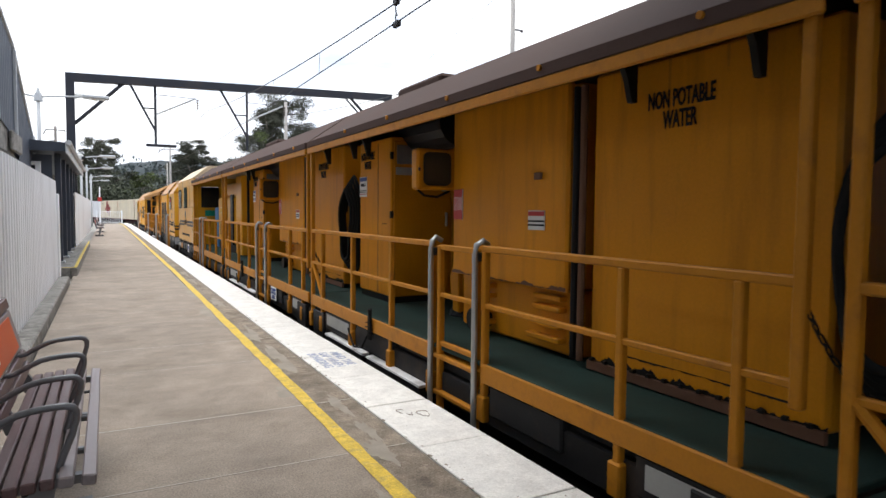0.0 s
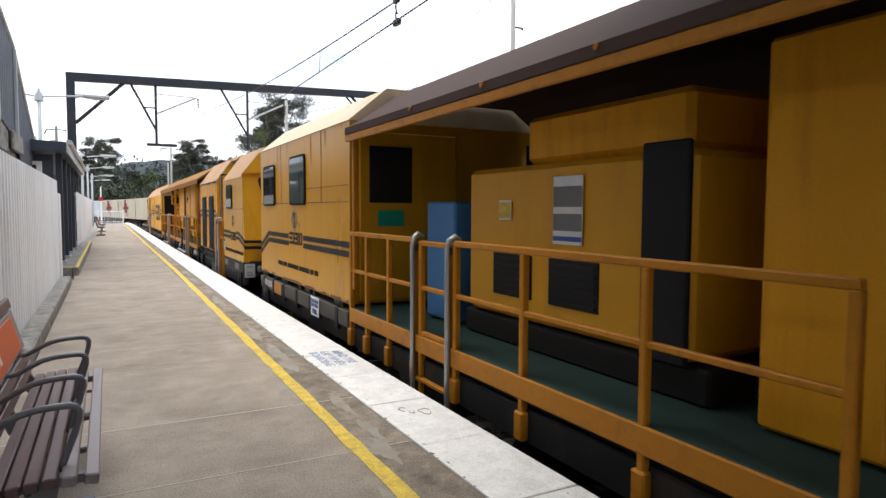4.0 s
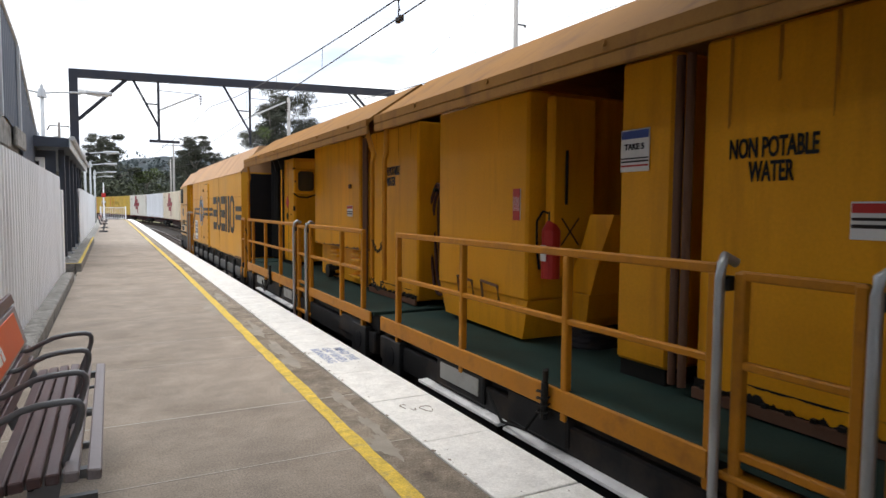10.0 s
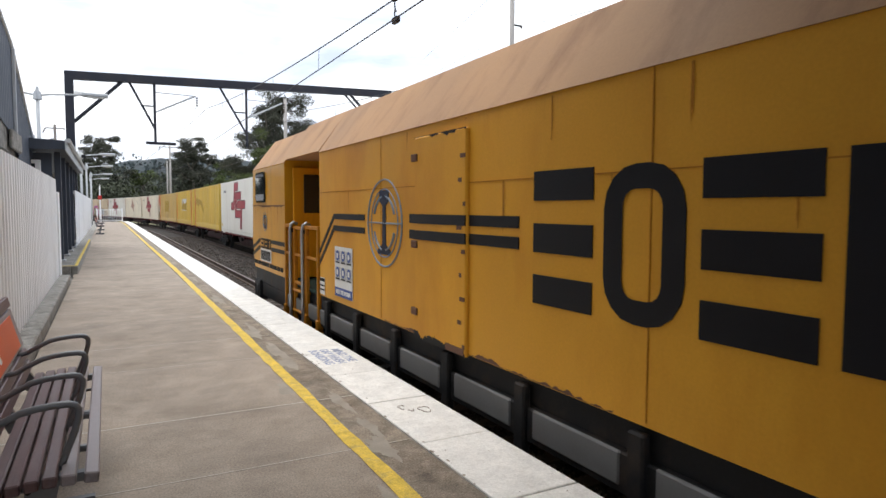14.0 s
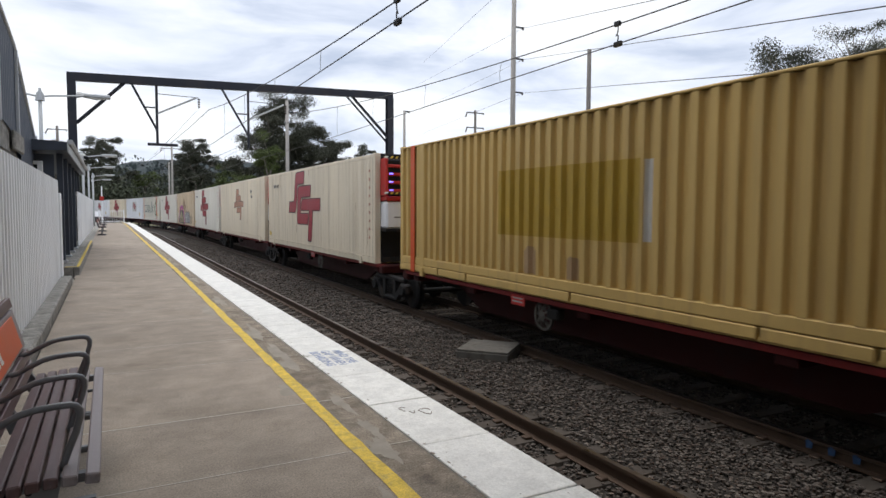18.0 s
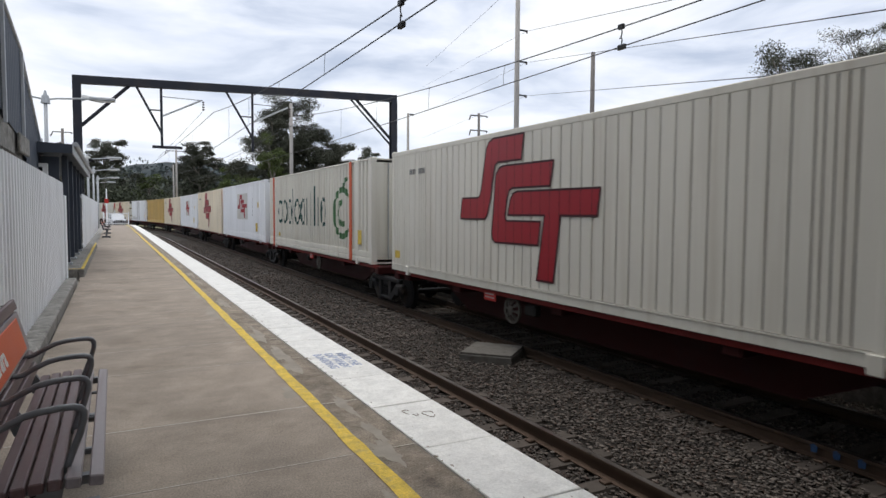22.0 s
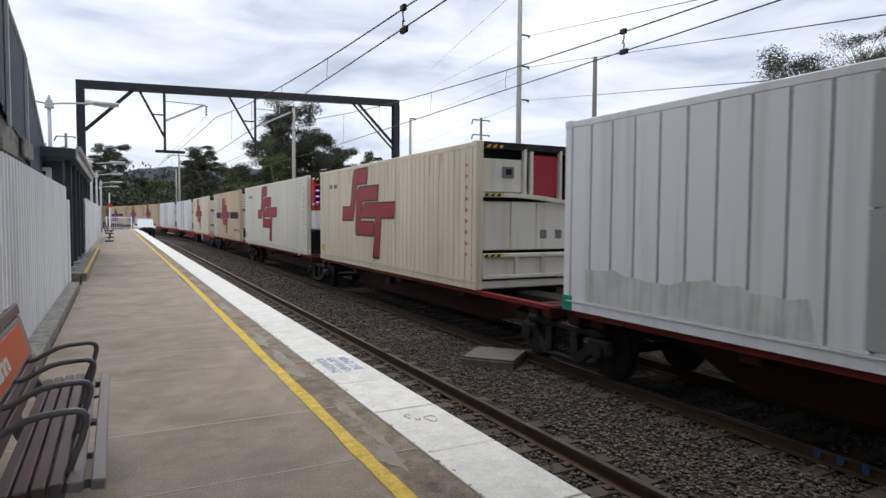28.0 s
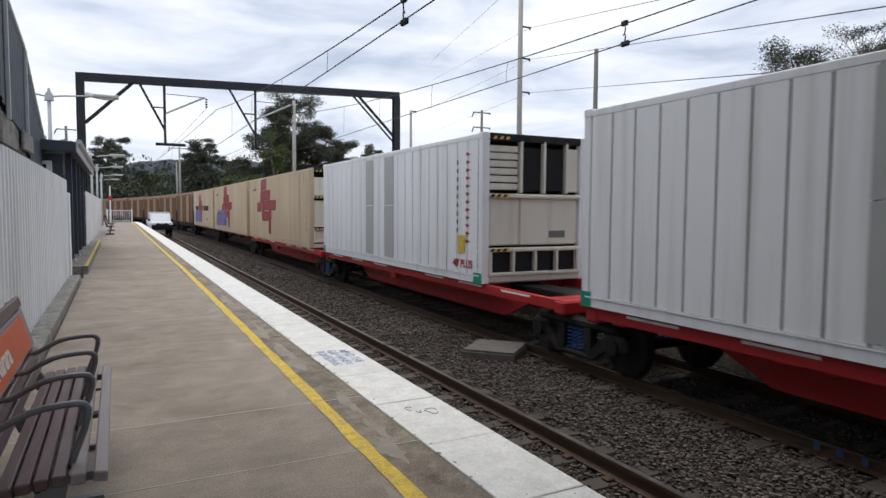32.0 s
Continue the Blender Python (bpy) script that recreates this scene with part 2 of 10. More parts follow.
CONC = surface("platform_concrete", (0.295, 0.248, 0.203), 0.85, var=0.24, scale=2.2, grain=90, bump=0.10, dirt=(0.165, 0.135, 0.105), dirt_amount=0.85, dirt_scale=1.3, shuffle=0.07, speck=0.32, blotch=(5.0, 0.13, (0.9, 1.1, 1)))
CONC_D = surface("stained_edge_concrete", (0.225, 0.188, 0.148), 0.85, var=0.3, scale=1.6, grain=110, bump=0.2, dirt=(0.10, 0.07, 0.05), dirt_amount=0.95, dirt_scale=2.6, shuffle=0.10, speck=0.4, blotch=(6.0, 0.4, (1, 1, 1)))
CONC_L = surface("patched_pale_concrete", (0.46, 0.43, 0.38), 0.9, var=0.18, scale=4, grain=120, bump=0.2)
PITC = surface("pit_lid_concrete", (0.13, 0.12, 0.105), 0.9, var=0.3, scale=5, bump=0.3, dirt=(0.065, 0.055, 0.045), dirt_amount=0.8, dirt_scale=6)
CONC_M = surface("mortar_patch", (0.305, 0.272, 0.228), 0.9, var=0.25, scale=5, grain=120, bump=0.25, dirt=(0.2, 0.17, 0.14), dirt_amount=0.8, dirt_scale=6)
CONC_G = surface("weathered_grey_concrete", (0.25, 0.24, 0.22), 0.9, var=0.2, scale=1.6, bump=0.3, dirt=(0.07, 0.065, 0.055), dirt_amount=0.9, dirt_scale=3.5, blotch=(9.0, 0.4, (1, 1, 1)), speck=0.3)
COPING = surface("white_edge_paint", (0.72, 0.71, 0.68), 0.7, var=0.10, scale=5, grain=120, bump=0.2, dirt=(0.46, 0.44, 0.39), dirt_amount=0.42, dirt_scale=26.0, speck=0.12, shuffle=0.03, blotch=(7.0, 0.10, (1, 1, 1)))
LINE_Y = surface("yellow_line_paint", (0.64, 0.45, 0.065), 0.7, var=0.14, scale=5, grain=140, bump=0.2, dirt=(0.33, 0.27, 0.15), dirt_amount=0.9, dirt_scale=14, speck=0.2, blotch=(12.0, 0.22, (1, 1, 1)))
WHITE_F = surface("white_fence_steel", (0.86, 0.88, 0.90), 0.45, var=0.06, scale=1.2, bump=0.03, dirt=(0.36, 0.36, 0.34), dirt_amount=0.4, dirt_scale=1.5, stretch=(1, 1, 0.3))
BLUEGREY = surface("blue_grey_paint", (0.052, 0.064, 0.088), 0.5, var=0.15, scale=2, bump=0.05, dirt=(0.03, 0.03, 0.03), dirt_amount=0.5)
GANTRY = surface("gantry_steel", (0.022, 0.025, 0.036), 0.6, var=0.2, scale=3, bump=0.1, dirt=(0.10, 0.07, 0.05), dirt_amount=0.4)
GREY_L = surface("light_grey_paint", (0.48, 0.50, 0.52), 0.5, var=0.1, scale=2, bump=0.04, dirt=(0.25, 0.24, 0.22), dirt_amount=0.4)
WOODB = surface("reddish_slat", (0.105, 0.062, 0.062), 0.42, var=0.2, scale=3, grain=40, bump=0.15, stretch=(12, 0.6, 12), dirt=(0.17, 0.15, 0.15), dirt_amount=0.5, dirt_scale=2)
WOODG = surface("greyed_slat", (0.235, 0.205, 0.21), 0.42, var=0.15, scale=3, grain=40, bump=0.12, stretch=(12, 0.6, 12), dirt=(0.13, 0.09, 0.09), dirt_amount=0.5, dirt_scale=2)
ARM = surface("grey_cast_arm", (0.16, 0.165, 0.175), 0.38, 0.4, var=0.12, scale=6, bump=0.08)
ORANGE = surface("orange_board", (0.60, 0.10, 0.025), 0.45, var=0.1, scale=2, bump=0.03)
WIRE = surface("dark_wire", (0.03, 0.03, 0.032), 0.5, 0.3, bump=0)
PORC = surface("insulator_glaze", (0.05, 0.03, 0.028), 0.25, bump=0)
POLE_W = surface("weathered_timber_pole", (0.17, 0.155, 0.145), 0.9, var=0.2, scale=3, bump=0.3, stretch=(4, 4, 0.5))
POLE_C = surface("pale_pole", (0.36, 0.34, 0.32), 0.85, var=0.15, scale=3, bump=0.2, stretch=(4, 4, 0.5))
CREAM = surface("cream_container_paint", (0.72, 0.63, 0.48), 0.5, var=0.1, scale=0.8, bump=0.04, dirt=(0.34, 0.265, 0.17), dirt_amount=0.68, dirt_scale=0.8, stretch=(1, 1, 0.3), run=(5.0, 5.0, 0.22))
WHITE_D = surface("chalky_white_paint", (0.60, 0.59, 0.56), 0.6, var=0.1, scale=1.5, bump=0.03, dirt=(0.42, 0.38, 0.3), dirt_amount=0.5)
CREAM_D = surface("stained_cream_paint", (0.56, 0.44, 0.295), 0.55, var=0.14, scale=0.8, bump=0.05, dirt=(0.28, 0.19, 0.10), dirt_amount=0.65, dirt_scale=0.9, stretch=(1, 1, 0.3), run=(5.0, 5.0, 0.22))
OFFW = surface("offwhite_container_paint", (0.69, 0.66, 0.58), 0.5, var=0.08, scale=0.8, bump=0.04, dirt=(0.42, 0.36, 0.27), dirt_amount=0.5, dirt_scale=0.9, stretch=(1, 1, 0.3), run=(5.0, 5.0, 0.22))
WHITE_C = surface("white_container_paint", (0.80, 0.81, 0.83), 0.45, var=0.05, scale=0.8, bump=0.03, dirt=(0.45, 0.44, 0.42), dirt_amount=0.5, dirt_scale=1.0, stretch=(1, 1, 0.3), run=(5.0, 5.0, 0.22))
YEL_C = surface("yellow_container_paint", (0.62, 0.42, 0.075), 0.5, var=0.14, scale=0.8, bump=0.05, dirt=(0.30, 0.18, 0.06), dirt_amount=0.6, dirt_scale=0.9, stretch=(1, 1, 0.3), run=(5.0, 5.0, 0.22))
YEL_D = surface("faded_yellow_container", (0.56, 0.38, 0.13), 0.55, var=0.14, scale=0.8, bump=0.05, dirt=(0.30, 0.20, 0.09), dirt_amount=0.6, dirt_scale=0.9, stretch=(1, 1, 0.3), run=(5.0, 5.0, 0.22))
PATCH_Y = surface("overpainted_yellow", (0.40, 0.26, 0.035), 0.5, var=0.1, bump=0.03)
PATCH_G = surface("grey_patch", (0.42, 0.42, 0.42), 0.5, var=0.08, bump=0.02)
TAN = surface("tan_wagon_paint", (0.33, 0.22, 0.12), 0.6, var=0.2, scale=0.9, bump=0.06, dirt=(0.14, 0.075, 0.045), dirt_amount=0.7, dirt_scale=1.0)
RUSTB = surface("rusty_brown_paint", (0.16, 0.085, 0.055), 0.65, var=0.2, scale=1.2, bump=0.1, dirt=(0.08, 0.05, 0.04), dirt_amount=0.6, spec=0.15)
LOGO_R = surface("red_emblem_paint", (0.33, 0.016, 0.027), 0.4, var=0.1, scale=2, bump=0.02)
LOGO_E = surface("dark_emblem_edge", (0.05, 0.008, 0.012), 0.5, var=0.2, scale=4, bump=0.02)
LOGO_T2 = surface("brown_emblem_edge", (0.13, 0.085, 0.06), 0.6, var=0.3, scale=4, bump=0.02)
LOGO_F = surface("faded_red_emblem", (0.45, 0.23, 0.15), 0.5, var=0.15, scale=2, bump=0.02)
LOGO_T = surface("tan_emblem", (0.36, 0.24, 0.13), 0.5, var=0.15, scale=2, bump=0.02)
GREEN_L = surface("dark_green_paint", (0.015, 0.075, 0.065), 0.5, var=0.1, bump=0.02)
GREEN_A = surface("leaf_green_paint", (0.06, 0.16, 0.06), 0.5, var=0.4, scale=2.5, bump=0.02)
STRAP = surface("orange_red_strap", (0.62, 0.10, 0.03), 0.5, var=0.1, bump=0.03)
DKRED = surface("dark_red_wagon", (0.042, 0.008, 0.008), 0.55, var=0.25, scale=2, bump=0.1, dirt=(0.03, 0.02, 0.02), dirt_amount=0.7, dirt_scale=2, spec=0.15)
PALE_GRIME = surface("pale_road_grime", (0.62, 0.62, 0.61), 0.7, var=0.25, scale=2.0, bump=0.05, dirt=(0.26, 0.25, 0.23), dirt_amount=0.8, dirt_scale=2.5, run=(5.0, 5.0, 0.22))
SILL_R = surface("dull_red_sill_paint", (0.17, 0.022, 0.02), 0.55, var=0.25, scale=2, bump=0.08, dirt=(0.05, 0.02, 0.018), dirt_amount=0.7, dirt_scale=1.5, spec=0.15)
REDW = surface("bright_red_wagon", (0.40, 0.02, 0.022), 0.5, var=0.15, scale=2, bump=0.06, dirt=(0.12, 0.02, 0.02), dirt_amount=0.5, dirt_scale=2)
VIOLET = surface("violet_spray", (0.33, 0.04, 0.28), 0.55, var=0.3, scale=4, bump=0.02)
PINK_S = surface("pink_spray", (0.72, 0.30, 0.38), 0.55, var=0.2, scale=4, bump=0.02)
OLIVE_S = surface("olive_spray", (0.16, 0.17, 0.09), 0.55, var=0.6, scale=5, dirt=(0.02, 0.02, 0.02), dirt_amount=0.9, dirt_scale=4, bump=0.02)
GREY_S = surface("grey_spray", (0.30, 0.30, 0.30), 0.5, var=0.25, scale=4, bump=0.02)
TEAL_S = surface("teal_spray", (0.06, 0.2, 0.23), 0.5, var=0.2, bump=0.02)
PURPLE_S = surface("purple_spray", (0.18, 0.13, 0.35), 0.5, var=0.3, scale=4, bump=0.02)
LEAF = surface("gum_leaf", (0.062, 0.066, 0.046), 0.7, var=0.3, scale=0.5, bump=0, shuffle=0.45, islands=True)
LEAF_B = surface("bright_leaf", (0.075, 0.10, 0.028), 0.65, var=0.3, scale=0.5, bump=0, shuffle=0.4, islands=True)
LEAF_F = surface("far_bush_leaf", (0.068, 0.078, 0.052), 0.8, var=0.4, scale=0.08, grain=2, bump=0, shuffle=0.5, islands=True)
BARK = surface("gum_bark", (0.20, 0.18, 0.155), 0.9, var=0.25, scale=3, bump=0.3)
SOIL = surface("dry_ground", (0.12, 0.11, 0.06), 0.95, var=0.4, scale=0.3, grain=6, bump=0.3, dirt=(0.06, 0.085, 0.03), dirt_amount=0.9, dirt_scale=0.12)
HILLM = surface("wooded_hill", (0.036, 0.047, 0.052), 0.95, var=0.35, scale=0.03, grain=0.4, bump=0.3)


# ---- mesh building ----
class Shape:
    """Vertices and faces gathered for one mesh."""

    def __init__(self):
        self.v, self.f = [], []

    def add(self, verts, faces):
        k = len(self.v)
        self.v += [tuple(p) for p in verts]
        self.f += [tuple(i + k for i in q) for q in faces]
        return self

    def box(self, x0, x1, y0, y1, z0, z1, b=0.0):
        x0, x1, y0, y1, z0, z1 = min(x0, x1), max(x0, x1), min(y0, y1), max(y0, y1), min(z0, z1), max(z0, z1)
        b = min(b, (x1 - x0) * 0.45, (y1 - y0) * 0.45, (z1 - z0) * 0.45)
        if b <= 0:
            p = [(x, y, z) for z in (z0, z1) for y in (y0, y1) for x in (x0, x1)]
            return self.add(p, [(0, 2, 3, 1), (4, 5, 7, 6), (0, 1, 5, 4), (2, 6, 7, 3), (0, 4, 6, 2), (1, 3, 7, 5)])
        lo, hi = (x0, y0, z0), (x1, y1, z1)
        p, idx = [], {}
        for sx in (0, 1):
            for sy in (0, 1):
                for sz in (0, 1):
                    for a in range(3):
                        c = []
                        for i, s in enumerate((sx, sy, sz)):
                            e_ = (hi if s else lo)[i]
                            c.append(e_ if i == a else e_ + (-b if s else b))
                        idx[sx, sy, sz, a] = len(p)
                        p.append(tuple(c))
        f = []
        for a in range(3):
            u, w = (a + 1) % 3, (a + 2) % 3
            for s in (0, 1):
                q = []
                for du, dw in ((0, 0), (1, 0), (1, 1), (0, 1)):
                    k = [0, 0, 0]
                    k[a], k[u], k[w] = s, du, dw
                    q.append(idx[(*k, a)])
                f.append(tuple(q if s else q[::-1]))
            for su in (0, 1):
                for sw in (0, 1):
                    k0, k1 = [0, 0, 0], [0, 0, 0]
                    k0[a], k0[u], k0[w] = 0, su, sw
                    k1[a], k1[u], k1[w] = 1, su, sw
                    q = [idx[(*k0, u)], idx[(*k1, u)], idx[(*k1, w)], idx[(*k0, w)]]
                    f.append(tuple(q if su == sw else q[::-1]))
        for sx in (0, 1):
            for sy in (0, 1):
                for sz in (0, 1):
                    q = [idx[sx, sy, sz, 0], idx[sx, sy, sz, 1], idx[sx, sy, sz, 2]]
                    f.append(tuple(q if (sx + sy + sz) % 2 else q[::-1]))
        return self.add(p, f)

    def rod(self, a, b, r, n=8, r2=None):
        a, b = Vector(a), Vector(b)
        r2 = r if r2 is None else r2
        w = (b - a).normalized()
        u = w.cross(Vector((0, 0, 1)) if abs(w.z) < 0.9 else Vector((1, 0, 0))).normalized()
        v = w.cross(u)
        ring = [(math.cos(2 * math.pi * i / n), math.sin(2 * math.pi * i / n)) for i in range(n)]
        p = [a + (u * c + v * s) * r for c, s in ring] + [b + (u * c + v * s) * r2 for c, s in ring]
        f = [(i, (i + 1) % n, n + (i + 1) % n, n + i) for i in range(n)]
        return self.add(p, f + [tuple(range(n))[::-1], tuple(range(n, 2 * n))])

    def tube(self, pts, r, n=8):
        pts = [Vector(p) for p in pts]
        rings = []
        up = Vector((0.123, 0.31, 0.94)).normalized()
        for i, p in enumerate(pts):
            w = (pts[min(i + 1, len(pts) - 1)] - pts[max(i - 1, 0)]).normalized()
            if abs(w.dot(up)) > 0.98:
                up = Vector((0.9, 0.3, 0.1)).normalized()
            u = (up - w * up.dot(w)).normalized()
            v = w.cross(u)
            rings.append([p + (u * math.cos(2 * math.pi * k / n) + v * math.sin(2 * math.pi * k / n)) * r for k in range(n)])
        f = []
        for i in range(len(rings) - 1):
            for k in range(n):
                f.append((i * n + k, i * n + (k + 1) % n, (i + 1) * n + (k + 1) % n, (i + 1) * n + k))
        f += [tuple(range(n))[::-1], tuple(range((len(rings) - 1) * n, len(rings) * n))]
        return self.add([q for g in rings for q in g], f)

    def prism(self, poly, axis, a, b):
        """poly: 2D outline in the two other axes (x,y / x,z / y,z order), swept along axis from a to b."""
        def at(p, h):
            return {"x": (h, p[0], p[1]), "y": (p[0], h, p[1]), "z": (p[0], p[1], h)}[axis]
        n = len(poly)
        area = sum(poly[i][0] * poly[(i + 1) % n][1] - poly[(i + 1) % n][0] * poly[i][1] for i in range(n))
        if (area > 0) == (axis == "y"):
            poly = poly[::-1]
        lo, hi = min(a, b), max(a, b)
        f = [(i, (i + 1) % n, n + (i + 1) % n, n + i) for i in range(n)]
        return self.add([at(p, lo) for p in poly] + [at(p, hi) for p in poly], f + [tuple(range(n))[::-1], tuple(range(n, 2 * n))])

    def sheet(self, rows):
        """A grid of points as one surface."""
        w = len(rows[0])
        f = [(i * w + k, i * w + k + 1, (i + 1) * w + k + 1, (i + 1) * w + k) for i in range(len(rows) - 1) for k in range(w - 1)]
        return self.add([p for r in rows for p in r], f)

    def mesh(self, name, material, smooth=False):
        me = bpy.data.meshes.new(name)
        me.from_pydata(self.v, [], self.f)
        me.update()
        me.materials.append(material)
        if smooth:
            me.polygons.foreach_set("use_smooth", [True] * len(me.polygons))
        return me


def part(name, shape, material, parent=None, label="", smooth=False):
    me = shape.mesh(name, material, smooth) if isinstance(shape, Shape) else shape
    ob = new(name, me)
    ob.parent = parent
    return tagged(ob, label)


def thing(name, label, category, m=None, group="", kind=""):
    ob = new(name)
    ob.empty_display_size = 0.2
    if m:
        ob.matrix_world = m
    return tagged(ob, label, category, group, kind)


def solid(name, shape, material, label, category="", kind="", smooth=False, group=""):
    return tagged(part(name, shape, material, None, "", smooth), label, category, group, kind)


def lettering(name, words, size, material, parent, m, depth=0.003, label="", stretch=1.0):
    """Words in the built-in font, as a mesh centred at the pose m."""
    cu = bpy.data.curves.new(name, "FONT")
    cu.body, cu.size, cu.extrude, cu.align_x, cu.align_y, cu.space_line = words, size, depth, "CENTER", "CENTER", 0.85
    cu.resolution_u = 3
    cu.offset = size * 0.022
    t = new(name + "_outline", cu)
    me = bpy.data.meshes.new_from_object(t.evaluated_get(bpy.context.evaluated_depsgraph_get()))
    bpy.data.objects.remove(t)
    me.transform(m @ Matrix.Diagonal((stretch, 1, 1, 1)))
    me.materials.clear()
    me.materials.append(material)
    return part(name, me, material, parent, label)


def facing_platform(x, y, z):
    """A pose on a side that faces the platform: text runs away from... along -y so that it reads from there."""
    return Matrix.Translation((x, y, z)) @ Matrix(((0, 0, -1, 0), (-1, 0, 0, 0), (0, 1, 0, 0), (0, 0, 0, 1)))


def along(s, centre, side=0.0, z=0.0):
    """The pose on a track at length s, side metres right of its centre line, z above the rails."""
    if s <= BEND:
        return pose(centre + side, s, RAIL + z)
    r = RADIUS + centre - FAR
    a = (s - BEND) / r
    if a <= 1.2:
        return pose(centre - r + (r + side) * math.cos(a), BEND + (r + side) * math.sin(a), RAIL + z, 0, 0, math.degrees(a))
    d = (a - 1.2) * r
    return pose(centre - r + (r + side) * math.cos(1.2) - d * math.sin(1.2), BEND + (r + side) * math.sin(1.2) + d * math.cos(1.2), RAIL + z, 0, 0, math.degrees(1.2))


def on_track(s, centre, side, z):
    return along(s, centre, side, z).translation


MOVES = []  # (object, length at start, speed, track centre)


# ---- ground, tracks and platforms ----
g = Shape()
xs = [-3000, -900, -400, -200, -120, -60, -30, -14, -6, -2, 2.3, 5.4, 9.2, 14, 24, 60, 120, 200, 400, 900, 3000]
ys = [-3000, -600, -150, -60, -20, 0, 20, 45, 70, 100, 140, 200, 300, 420, 600, 1000, 3000]
g.sheet([[(x, y, RAIL - 0.42) for x in xs] for y in ys])
ground = solid("ground", g, SOIL, "dry grassy ground beside the railway line", kind="structure")

bed = Shape()
rows = []
for i in range(220):
    s = -30 + i * 1.6
    row = []
    for side, z in ((-5.2, -0.42), (-2.6, -0.20), (-1.0, -0.205), (0.0, -0.2), (1.0, -0.205), (2.0, -0.19), (3.88, -0.19), (4.9, -0.17), (6.0, -0.2), (8.0, -0.42)):
        p = on_track(s, NEAR, side, z)
        row.append((p.x, p.y, p.z + random.uniform(-0.012, 0.012)))
    rows.append(row)
bed.sheet(rows)
ballast = solid("ballast_bed", bed, BALLAST, "grey-brown crushed stone ballast under two tracks", kind="structure")

HEAD = [(-0.036, 0), (-0.036, -0.035), (-0.009, -0.048), (-0.009, -0.135), (-0.07, -0.148), (-0.07, -0.16),
        (0.07, -0.16), (0.07, -0.148), (0.009, -0.135), (0.009, -0.048), (0.036, -0.035), (0.036, 0)]


def track(centre, label):
    """One line: two rails, and sleepers as pieces of it."""
    t = thing("track", label, "railway track", kind="structure")
    for side in (-0.7525, 0.7525):
        r, top = Shape(), Shape()
        rings, tops = [], []
        s = -30.0
        while s < 330:
            rings.append([tuple(on_track(s, centre, side + x, z - 0.002)) for x, z in HEAD])
            tops.append([tuple(on_track(s, centre, side + x, z)) for x, z in ((-0.03, 0.0015), (0.03, 0.0015))])
            s += 45 if s < 40 else 5
        n = len(HEAD)
        for i in range(len(rings) - 1):
            r.add(rings[i] + rings[i + 1], [(k, (k + 1) % n, n + (k + 1) % n, n + k) for k in range(n)])
        top.sheet(tops)
        ro = part("rail", r, RAILTOP, t, "rust-brown steel rail")
        part("running_surface", top, SHINE, ro, "polished rail head")
    sl = Shape()
    sl.prism([(-0.13, 0), (0.13, 0), (0.10, 0.10), (-0.10, 0.10)], "x", -1.25, 1.25)
    me = sl.mesh("sleeper", SLEEPER)
    clip = Shape()
    for sx in (-0.7525, 0.7525):
        for d in (-0.11, 0.11):
            clip.box(sx + d - 0.045, sx + d + 0.045, -0.05, 0.05, 0.10, 0.13, 0.008)
    cm = clip.mesh("rail_clip", RAILTOP)
    s = -6.0
    k = 0
    while s < 75 and k < 135:
        o = new("sleeper", me)
        o.parent = t
        o.matrix_world = along(s, centre, 0, -0.263)
        if s < 30:
            c = new("rail_clip", cm)
            c.parent = o
        s += 0.62
        k += 1
    return t


track(NEAR, "railway track beside the platform on concrete sleepers")
far_track = track(FAR, "far railway track carrying the freight train")
for y in (4.04, 3.80, 3.55):
    part("paint_mark", Shape().prism([(y - 0.035, RAIL - 0.10), (y + 0.03, RAIL - 0.11), (y + 0.04, RAIL - 0.03), (y + 0.005, RAIL - 0.015), (y - 0.04, RAIL - 0.04)], "x", FAR - 0.7525 - 0.040, FAR - 0.7525 - 0.034), BLUE_M, far_track, "blue sprayed survey mark")

# loose stones near the camera
rng = np.random.default_rng(5)
ico_v = np.array([(0, 0, 1), (0.89, 0, 0.45), (0.28, 0.85, 0.45), (-0.72, 0.53, 0.45), (-0.72, -0.53, 0.45), (0.28, -0.85, 0.45), (0.4, 0.5, -0.6), (-0.6, 0.1, -0.6), (0.2, -0.6, -0.6)])
ico_f = [(0, 1, 2), (0, 2, 3), (0, 3, 4), (0, 4, 5), (0, 5, 1), (1, 6, 2), (2, 6, 3), (3, 7, 4), (4, 7, 8), (4, 8, 5), (5, 8, 1), (1, 8, 6), (6, 7, 3), (6, 8, 7)]


